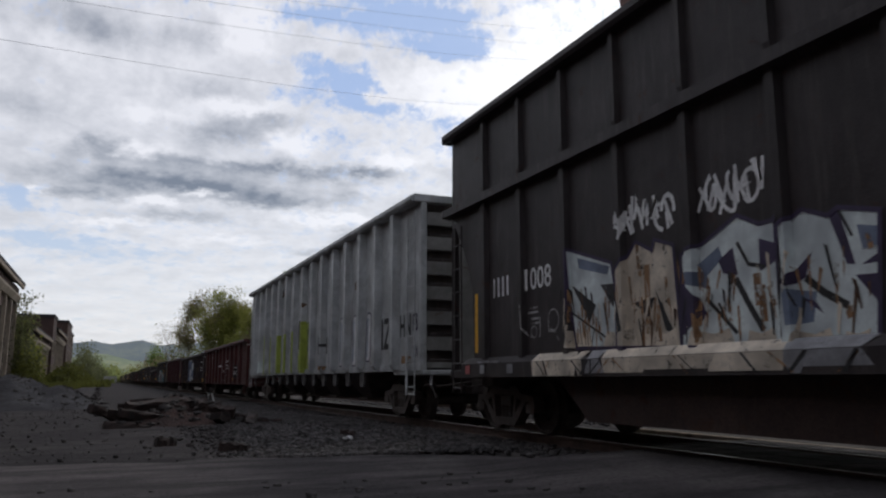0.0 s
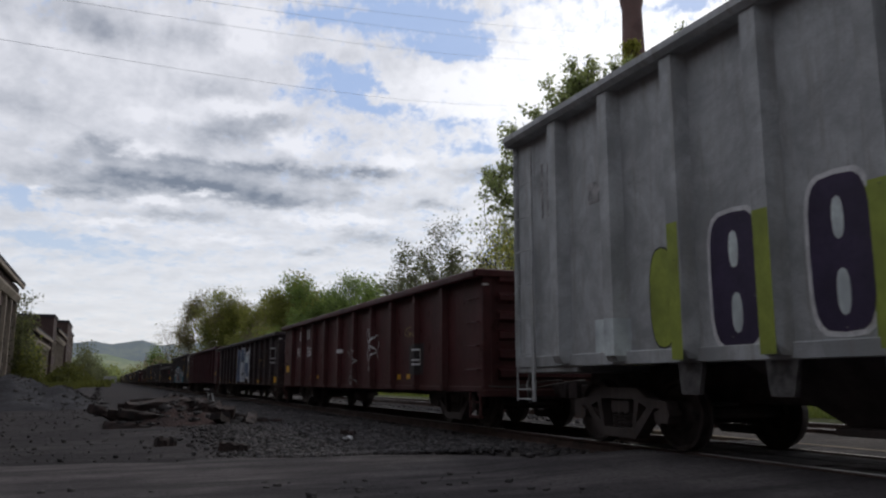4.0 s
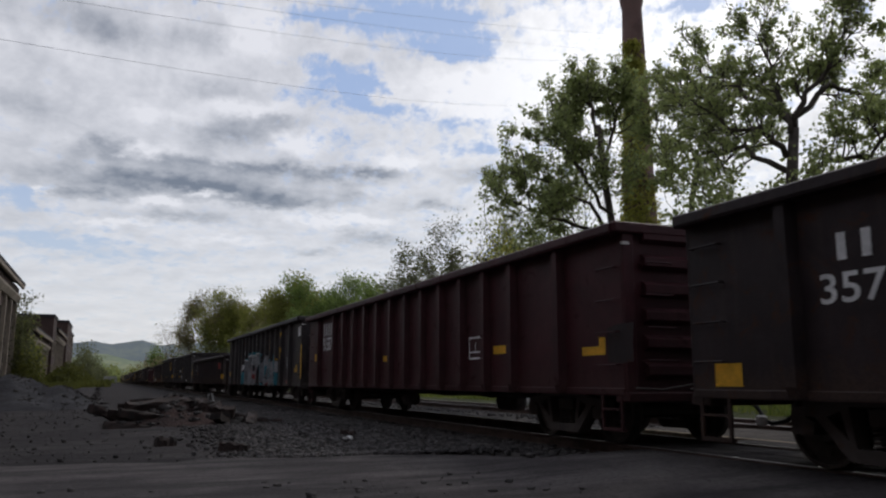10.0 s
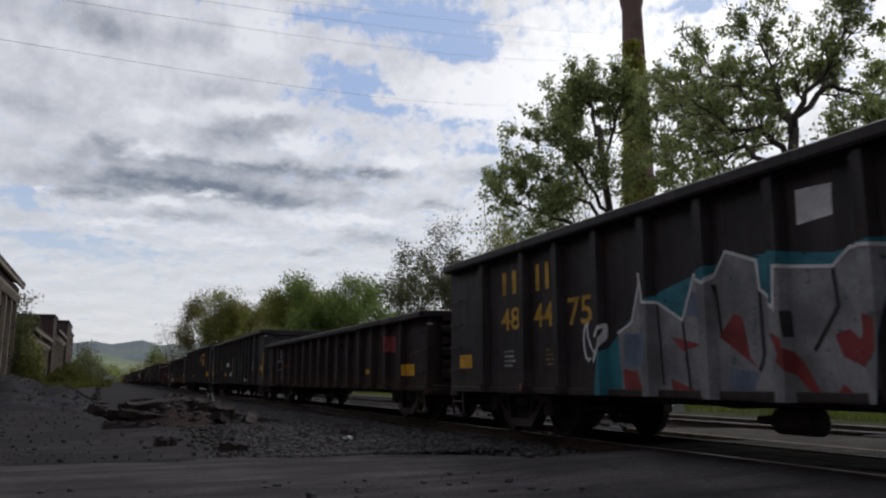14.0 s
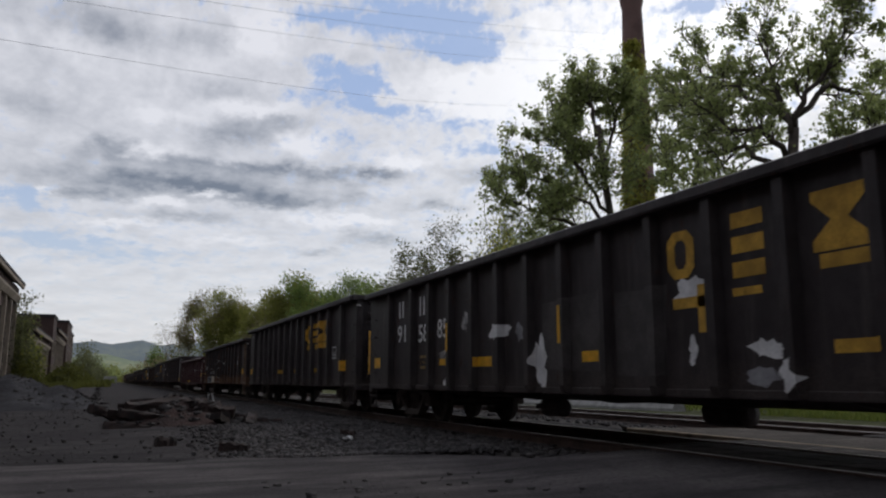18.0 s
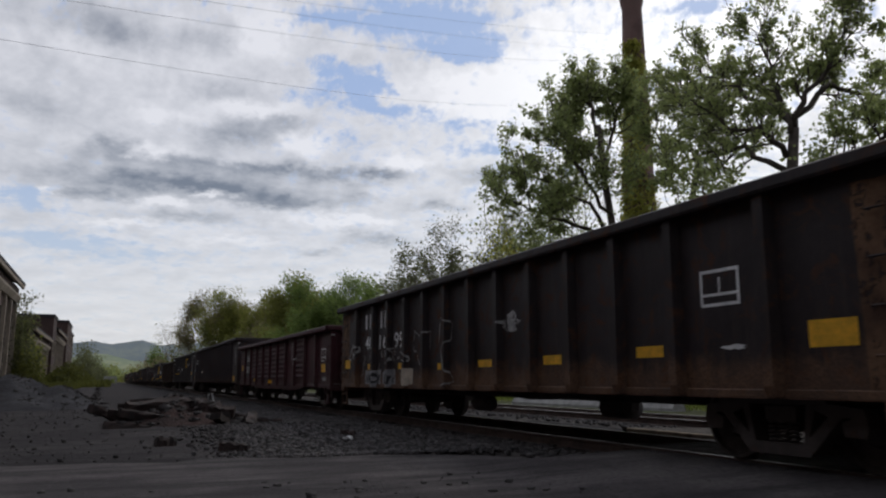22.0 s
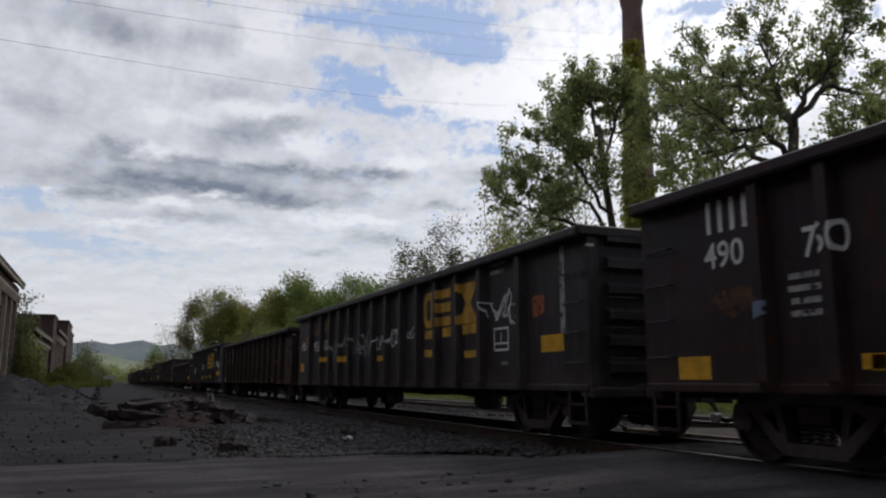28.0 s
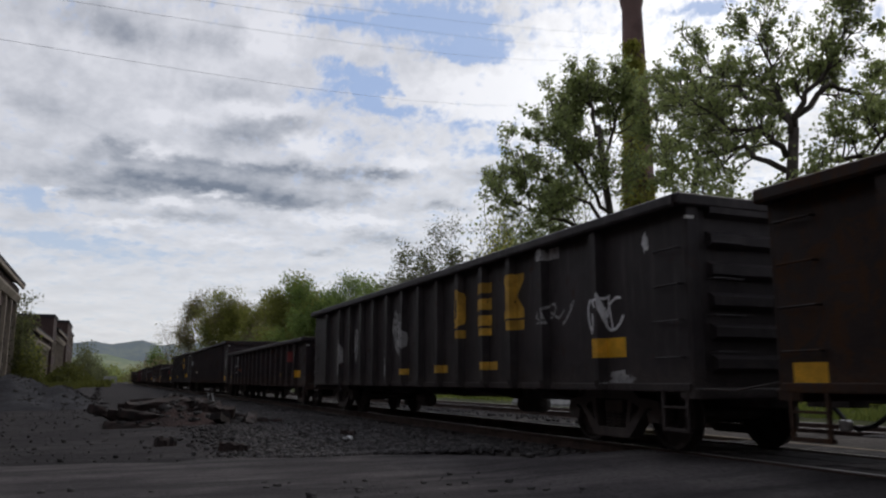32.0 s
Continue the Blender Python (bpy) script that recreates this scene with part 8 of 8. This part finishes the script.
def grass_strip(name, x0, x1, y0, y1, count, tall, seed, material, label):
    """Blades of grass standing on the ground, one mesh."""
    rng = np.random.default_rng(seed)
    x, y = rng.uniform(x0, x1, count), rng.uniform(y0, y1, count)
    h, a, w = tall * rng.uniform(0.4, 1.2, count), rng.uniform(0, 6.28, count), tall * 0.09
    lean = rng.normal(0, 0.3, (count, 2)) * h[:, None]
    z = np.full(count, -0.03)
    p0 = np.stack([x - w * np.cos(a), y - w * np.sin(a), z], 1)
    p1 = np.stack([x + w * np.cos(a), y + w * np.sin(a), z], 1)
    p2 = np.stack([x + lean[:, 0], y + lean[:, 1], z + h], 1)
    v = np.stack([p0, p1, p2], 1).reshape(-1, 3)
    ob = new(name, raw_mesh(name, v, np.arange(count * 3).reshape(-1, 3), material))
    return tagged(ob, label, "grass", kind="stuff")


grass_strip("grass", 17.3, 34, 11, 60, 26000, 0.32, 3, grass_mat, "yellow green grass strip beyond the second track")
grass_strip("grass", 16.9, 19.5, 9.5, 17.3, 6000, 0.22, 4, grass_mat, "short grass beside the second track")
grass_strip("grass", -8.6, -3.4, 44, 150, 14000, 0.7, 5, leaf_olive, "rank grass along the foot of the works")
grass_strip("grass", -5.5, 0.5, 130, 420, 9000, 1.1, 6, leaf_olive, "rank grass on the verge far down the yard")


def grass_bed(name, outline, z, label, seed):
    return sheet(name, outline, z, 0.1, turf, label, "grass", 0.3, seed)


turf = ground_mix("turf", (0.06, 0.075, 0.022), (0.1, 0.11, 0.035), (0.075, 0.07, 0.04), 0.6, 30.0)
grass_bed("verge", [(14.5, 9.5), (70, 9.5), (70, 130), (14.5, 130)], 0.035, "grassy verge beyond the second track", 31)
grass_bed("verge_by_the_works", [(-8.8, 43), (-4.2, 46), (-3.2, 150), (0.0, 420), (-8.0, 420)], 0.03, "weedy verge at the foot of the works", 32)


def ridge(name, dist, half, base, top, seed, material, label, knolls):
    """A wooded ridge on the horizon, a strip of hillside that rises away from the yard."""
    verts, faces, nx, ny = [], [], 320, 12
    for j in range(ny + 1):
        for i in range(nx + 1):
            x = -half + 2 * half * i / nx
            prof = top + sum(h * math.exp(-((x - c) / w) ** 2) for c, w, h in knolls) + top * (0.05 * hill(x * 0.004, seed, 3.0) + 0.035 * hill(x * 0.02, seed, 5.0))
            u = j / ny
            verts.append((x, dist + 420 * u, base + (prof - base) * (u ** 0.8) + 4 * hill(x * 0.012, u * 4, seed)))
    for j in range(ny):
        for i in range(nx):
            a = j * (nx + 1) + i
            faces.append((a, a + 1, a + nx + 2, a + nx + 1))
    ob = new(name, raw_mesh(name, verts, faces, material, True))
    return tagged(ob, label, "hill", kind="structure")


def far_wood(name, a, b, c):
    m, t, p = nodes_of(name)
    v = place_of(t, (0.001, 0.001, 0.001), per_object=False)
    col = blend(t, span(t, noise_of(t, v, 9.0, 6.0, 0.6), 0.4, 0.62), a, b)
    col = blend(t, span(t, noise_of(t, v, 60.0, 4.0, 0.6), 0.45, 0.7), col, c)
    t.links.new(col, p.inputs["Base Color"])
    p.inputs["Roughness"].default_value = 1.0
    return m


# distance haze is put into the ridge and slope colours
ridge("backdrop_hill", 2900, 1900, -2, 134, 2.0, far_wood("far woods with haze in the colour", (0.13, 0.16, 0.175), (0.16, 0.19, 0.18), (0.12, 0.15, 0.175)), "wooded ridge on the horizon, haze painted in blue green", [(-60, 50, 14), (95, 70, 19), (-180, 60, 14), (330, 90, 20)])
ridge("backdrop_slope", 1700, 1300, -2, 44, 9.0, far_wood("green slopes with haze tint", (0.16, 0.2, 0.12), (0.26, 0.28, 0.16), (0.12, 0.16, 0.115)), "green wooded lower slope before the ridge", [(-20, 60, 22), (-140, 50, 14), (160, 60, 8)])


# ---------------------------------------------------------------- loose stone, rubble and old ties
def stones(name, spots, sizes, seed, material, label):
    """Angular stones lying on the ground, one mesh: eight corners each, pushed about."""
    rng = np.random.default_rng(seed)
    n = len(spots)
    cube = np.array([(x, y, z) for z in (-1, 1) for y in (-1, 1) for x in (-1, 1)], float)
    quads = np.array([(0, 2, 3, 1), (4, 5, 7, 6), (0, 1, 5, 4), (2, 6, 7, 3), (0, 4, 6, 2), (1, 3, 7, 5)])
    v = cube[None] * (0.5 + rng.uniform(-0.22, 0.22, (n, 8, 3)))
    v = v * (np.asarray(sizes)[:, None, None] * rng.uniform(0.55, 1.25, (n, 1, 3)) * np.array([1, 1, 0.75]))
    a = rng.uniform(0, 6.28, n)
    ca, sa = np.cos(a)[:, None], np.sin(a)[:, None]
    vx, vy = v[..., 0] * ca - v[..., 1] * sa, v[..., 0] * sa + v[..., 1] * ca
    v = np.stack([vx, vy, v[..., 2]], -1) + np.asarray(spots)[:, None, :]
    f = (quads[None] + (np.arange(n) * 8)[:, None, None]).reshape(-1, 4)
    ob = new(name, raw_mesh(name, v.reshape(-1, 3), f, material))
    return tagged(ob, label, "gravel", kind="stuff")


def shingle(name, a, b, c):
    """Stones of one kind, each its own shade."""
    m, t, p = nodes_of(name)
    geo = t.nodes.new("ShaderNodeNewGeometry")
    col = blend(t, geo.outputs["Random Per Island"], a, b)
    col = blend(t, calc(t, "MULTIPLY", span(t, noise_of(t, place_of(t, per_object=False), 25.0, 4.0), 0.4, 0.7), 0.6), col, c)
    t.links.new(col, p.inputs["Base Color"])
    p.inputs["Roughness"].default_value = 0.92
    return m


gravel_mat = shingle("mixed grey gravel", (0.032, 0.03, 0.032), (0.11, 0.1, 0.1), (0.05, 0.046, 0.047))
grit_mat = shingle("dark clods", (0.036, 0.033, 0.034), (0.075, 0.068, 0.066), (0.045, 0.042, 0.041))


def scatter():
    rng = np.random.default_rng(9)
    # loose ballast between the yard and the near rail
    n = 15000
    y = 10.5 + 24 * rng.random(n) ** 1.5
    x = np.clip(rng.normal(3.6, 1.25, n) + (y - 14) * 0.03, 0.2, 6.2)
    keep = (x > 1.0 + rng.random(n) * 1.2)
    spots = np.stack([x, y, np.full(n, 0.005)], 1)[keep]
    stones("gravel", spots, 0.035 + 0.05 * rng.random(keep.sum()) ** 2, 1, gravel_mat, "loose grey ballast gravel beside the track")
    # grit and clods over the yard and the road edge
    n = 4200
    x, y = rng.uniform(-7, 6.0, n), 5.2 + 30 * rng.random(n) ** 1.8
    stones("clods", np.stack([x, y, np.full(n, 0.0) + np.where(y < 8.0, 0.05, 0.0)], 1), 0.012 + 0.055 * rng.random(n) ** 5, 2, grit_mat, "dark clods and grit strewn over the yard")
    # ballast over the ties
    n = 9000
    x, y = rng.uniform(-1.9, 1.9, n), 9.2 + 34 * rng.random(n) ** 1.3
    c = np.where(rng.random(n) < 0.6, 7.15, 12.3)
    keep = (np.abs(np.abs(x) - 0.75) > 0.09)
    stones("gravel", np.stack([c + x, y, np.full(n, 0.005)], 1)[keep], 0.035 + 0.045 * rng.random(keep.sum()), 3, gravel_mat, "sooty ballast gravel between the ties")


scatter()


def gravel_heap():
    """A heap of crushed stone at the edge of the yard."""
    verts, faces, n = [], [], 34
    for j in range(n):
        for i in range(n):
            u, w = i / (n - 1) * 2 - 1, j / (n - 1) * 2 - 1
            r = math.sqrt(u * u + w * w)
            z = max(-0.08, 1.3 * (1 - r ** 1.3) * (0.9 + 0.45 * hill(u * 2.2, w * 2.2, 4.0)) + 0.05 * hill(u * 9, w * 9, 2.0))
            verts.append((u * 3.1, w * 4.2, z if r < 1 else -0.08))
    for j in range(n - 1):
        for i in range(n - 1):
            a = j * n + i
            faces.append((a, a + 1, a + n + 1, a + n))
    ob = new("spoil_mound", raw_mesh("spoil_mound", verts, faces, heap_mat))
    ob.matrix_basis = pose(-3.3, 34.5, 0, 0, 0, 12)
    tagged(ob, "mound of grey crushed stone on the yard", "spoil mound")
    rng = np.random.default_rng(4)
    spots = []
    for k in range(2600):
        x, y = rng.uniform(-3.0, 3.0), rng.uniform(-3.9, 3.9)
        i, j = int((x / 3.1 + 1) / 2 * (n - 1)), int((y / 4.2 + 1) / 2 * (n - 1))
        z = verts[j * n + i][2]
        if z > -0.03:
            spots.append((x, y, z))
    st = stones("heap_stones", spots, 0.03 + 0.07 * rng.random(len(spots)) ** 3, 5, grit_mat, "crushed stone on the heap")
    st.matrix_basis = ob.matrix_basis


heap_mat = ground_mix("crushed stone", (0.042, 0.042, 0.048), (0.068, 0.067, 0.074), (0.03, 0.03, 0.034), 1.2, 16.0, 1.0)
gravel_heap()


def old_tie(rng, length):
    """A rotten railway tie with split, uneven edges."""
    rows = []
    for k in range(7):
        y = -length / 2 + length * k / 6
        j = lambda: rng.uniform(-0.032, 0.032)
        rows.append([(-0.115 + j(), y, -0.085 + j()), (0.115 + j(), y, -0.085 + j()), (0.115 + j(), y, 0.06 + j()), (0.085 + j(), y, 0.085 + j()), (-0.09 + j(), y, 0.085 + j()), (-0.115 + j(), y, 0.055 + j())])
    return Shape().rings(rows)


def tie_heap():
    rng = random.Random(21)
    dark = "dark rotten railway tie lying in a heap of old ties"
    for k in range(58):
        layer = 0 if k < 22 else 1 if k < 38 else 2 if k < 50 else 3
        half = 1.6 - 0.3 * layer
        x, y = 1.75 + rng.uniform(-half, half), 21.3 + rng.uniform(-2.6, 2.6) * (1 - 0.18 * layer)
        solid("railway_tie", old_tie(rng, rng.uniform(0.5, 1.7)), old_wood, dark, "railway tie", group="old ties in the heap",
              at=pose(x, y, 0.05 + 0.12 * layer + rng.uniform(0, 0.05), rng.uniform(-20, 20) * (1 - 0.25 * layer), rng.uniform(-25, 25), rng.uniform(0, 180)))
    for x, y, a, ln in ((0.45, 18.3, 98, 0.95), (3.5, 19.5, 84, 0.9), (1.76, 11.95, 82, 0.45), (0.9, 13.4, 100, 0.3), (4.1, 14.2, 60, 0.25)):
        solid("railway_tie", old_tie(rng, ln), old_wood, "broken stub of a railway tie on the gravel", "railway tie", group="broken ties on the gravel", at=pose(x, y, 0.01, 5, 12, a))


tie_heap()
sheet("cinder_strip", [(-0.2, 25), (5.6, 17), (5.6, 300), (-2.2, 300)], 0.03, 0.1, cinder, "black cinder strip beside the track", "cinders", 0.5, 44)


def rubble_mound(x, y, wx, wy, high, seed):
    """A low dark mound of spoil under the old ties."""
    verts, faces, n = [], [], 30
    for j in range(n):
        for i in range(n):
            u, w = i / (n - 1) * 2 - 1, j / (n - 1) * 2 - 1
            r = math.sqrt(u * u + w * w)
            z = high * (1 - r ** 1.6) * (0.8 + 0.6 * hill(u * 2.4, w * 2.4, seed)) + 0.06 * hill(u * 8, w * 8, seed + 3)
            verts.append((u * wx, w * wy, z - 0.03 if r < 1 else -0.1))
    for j in range(n - 1):
        for i in range(n - 1):
            a = j * n + i
            faces.append((a, a + 1, a + n + 1, a + n))
    ob = new("spoil_mound", raw_mesh("spoil_mound", verts, faces, spoil_mat))
    ob.matrix_basis = pose(x, y, 0)
    tagged(ob, "low mound of dark spoil under the old ties", "spoil mound")
    rng = np.random.default_rng(int(seed))
    spots = []
    for k in range(700):
        i, j = rng.integers(3, n - 3), rng.integers(3, n - 3)
        p = verts[j * n + i]
        if p[2] > -0.02:
            spots.append((x + p[0] + rng.uniform(-0.06, 0.06), y + p[1] + rng.uniform(-0.1, 0.1), p[2]))
    stones("rubble", spots, 0.05 + 0.16 * rng.random(len(spots)) ** 3, int(seed) + 1, grit_mat, "dark rubble on the spoil mound")


spoil_mat = ground_mix("dark spoil", (0.042, 0.024, 0.022), (0.06, 0.036, 0.032), (0.024, 0.018, 0.018), 1.5, 14.0, 1.0)
rubble_mound(1.75, 21.4, 1.75, 3.2, 0.62, 6.0)


def switch_stand(x, y):
    """Low ground switch stand with whitewashed splayed legs."""
    ob = thing("switch_stand", "low switch stand with whitewashed splayed legs beside the track", "switch stand", pose(x, y, 0))
    part("base_plate", Shape().box(-0.5, 0.5, -0.14, 0.14, 0, 0.08, 0.015), tie_wood, ob)
    for k in (-1, 1):
        part("leg", Shape().prism([(k * 0.2, 0.06), (k * 0.13, 0.06), (k * 0.03, 0.42), (k * 0.08, 0.44)], "y", -0.04, 0.04), whitewash, ob, "whitewashed iron leg")
    part("post", Shape().tube([(0, 0, 0.06), (0, 0, 0.6)], 0.022, 8), steel_dark, ob)
    part("target", Shape().box(-0.07, 0.07, -0.008, 0.008, 0.54, 0.66, 0.006), steel_dark, ob, "small dark target plate")
    part("lever", Shape().tube([(0.05, 0.06, 0.3), (0.2, 0.3, 0.25), (0.3, 0.5, 0.12)], 0.018, 6), steel_dark, ob)


switch_stand(4.3, 37.0)


def litter(x, y):
    """A crumpled scrap of white paper."""
    rng, s = random.Random(2), Shape()
    g = [[(0.14 * (i / 4 - 0.5) + rng.uniform(-0.015, 0.015), 0.1 * (j / 4 - 0.5) + rng.uniform(-0.015, 0.015), 0.02 + rng.uniform(0, 0.07)) for i in range(5)] for j in range(5)]
    s.rings(g, closed=False, caps=False)
    ob = solid("paper_scrap", s, white_paper, "crumpled white paper scrap on the gravel", "litter", at=pose(x, y, 0.02))
    m = ob.modifiers.new("thickness", "SOLIDIFY")
    m.thickness = 0.004


white_paper = plain("white paper", (0.75, 0.75, 0.76), 0.8, 0.0, 0.1, 8.0, 40.0, 0.0)
litter(3.7, 12.8)


def barrier(x, y, turn, seed):
    """A concrete road barrier with sprayed patches."""
    ob = thing("concrete_barrier", "low grey concrete barrier with faded sprayed patches", "barrier", pose(x, y, 0.03, 0, 0, turn), "barriers beyond the second track")
    part("body", Shape().prism([(-0.3, 0), (0.3, 0), (0.3, 0.1), (0.14, 0.3), (0.09, 0.72), (-0.09, 0.72), (-0.14, 0.3), (-0.3, 0.1)], "y", -1.5, 1.5), concrete, ob)
    rng = random.Random(seed)
    for k in range(3):
        y0 = -1.2 + 0.85 * k
        s = Shape().prism([(-0.135, 0.34), (-0.095, 0.66), (-0.1, 0.66), (-0.14, 0.34)], "y", y0, y0 + rng.uniform(0.4, 0.7))
        part("sprayed_patch", s, rng.choice((slate_blue, sky_blue, ash_spray)), ob, "faded spray paint")


for k, (x, y, a) in enumerate(((15.9, 27.9, 6), (16.1, 24.85, 5), (16.4, 21.8, 8))):
    barrier(x, y, a, k)


def far_parapet(x0, x1, y):
    """A pale parapet across the far end of the yard."""
    ob = thing("parapet_wall", "low pale concrete parapet across the far yard", "wall", pose((x0 + x1) / 2, y, 0))
    h = (x1 - x0) / 2
    part("beam", Shape().box(-h, h, -0.2, 0.2, 1.45, 2.15, 0.03), concrete, ob, "pale concrete beam")
    for k in (-1, 0, 1):
        part("post", Shape().box(k * h * 0.9 - 0.2, k * h * 0.9 + 0.2, -0.18, 0.18, 0, 1.45), concrete, ob)


far_parapet(-0.95, 2.35, 240)


# ---------------------------------------------------------------- overhead wires
def wire(a, b, sag, label):
    a, b = Vector(a), Vector(b)
    pts = []
    for k in range(41):
        u = k / 40
        p = a.lerp(b, u)
        p.z -= sag * 4 * u * (1 - u)
        pts.append(p)
    solid("overhead_wire", Shape().tube(pts, 0.008, 5), wire_grey, label, "wire", group="overhead wires", smooth=True)


wire_grey = plain("weathered grey wire", (0.34, 0.35, 0.38), 0.7, 0.0, 0.2, 1.0, 8.0, 0.0)
W = "thin dark overhead wire crossing the sky"
wire((-22.2, 11.2, 6.5), (60.0, 95.7, 41.9), 2.25, W)
wire((-21.9, 15.8, 8.5), (68.1, 89.7, 47.9), 2.25, W)
wire((-16.2, 21.6, 11.1), (69.1, 87.1, 47.9), 1.00, W)
wire((-9.7, 26.2, 13.6), (68.0, 86.2, 49.8), 0.75, W)


# ---------------------------------------------------------------- what moves
def motions():
    for car in cars:
        walk(car, [(0.5 * k, pose(RAIL_X, car["middle"] - travelled(0.5 * k), RAIL_Z)) for k in range(65)])
    turns, f = [], 0
    while f < 960:
        speed = (travelled(f / 30 + 0.05) - travelled(f / 30)) / 0.05
        turns.append(f)
        f += max(1, int(1.35 * WHEEL / speed * 30))
    turns.append(960)
    for w, dy in wheelsets:
        walk(w, [(f / 30, pose(0, dy, WHEEL, math.degrees(travelled(f / 30) / WHEEL))) for f in turns])
    walk(clouds, [(0.0, pose(0, 0, 0)), (32.0, pose(CLOUD_DRIFT[0], CLOUD_DRIFT[1], 0))])


CLOUD_DRIFT = (32.0, 0.0)
motions()
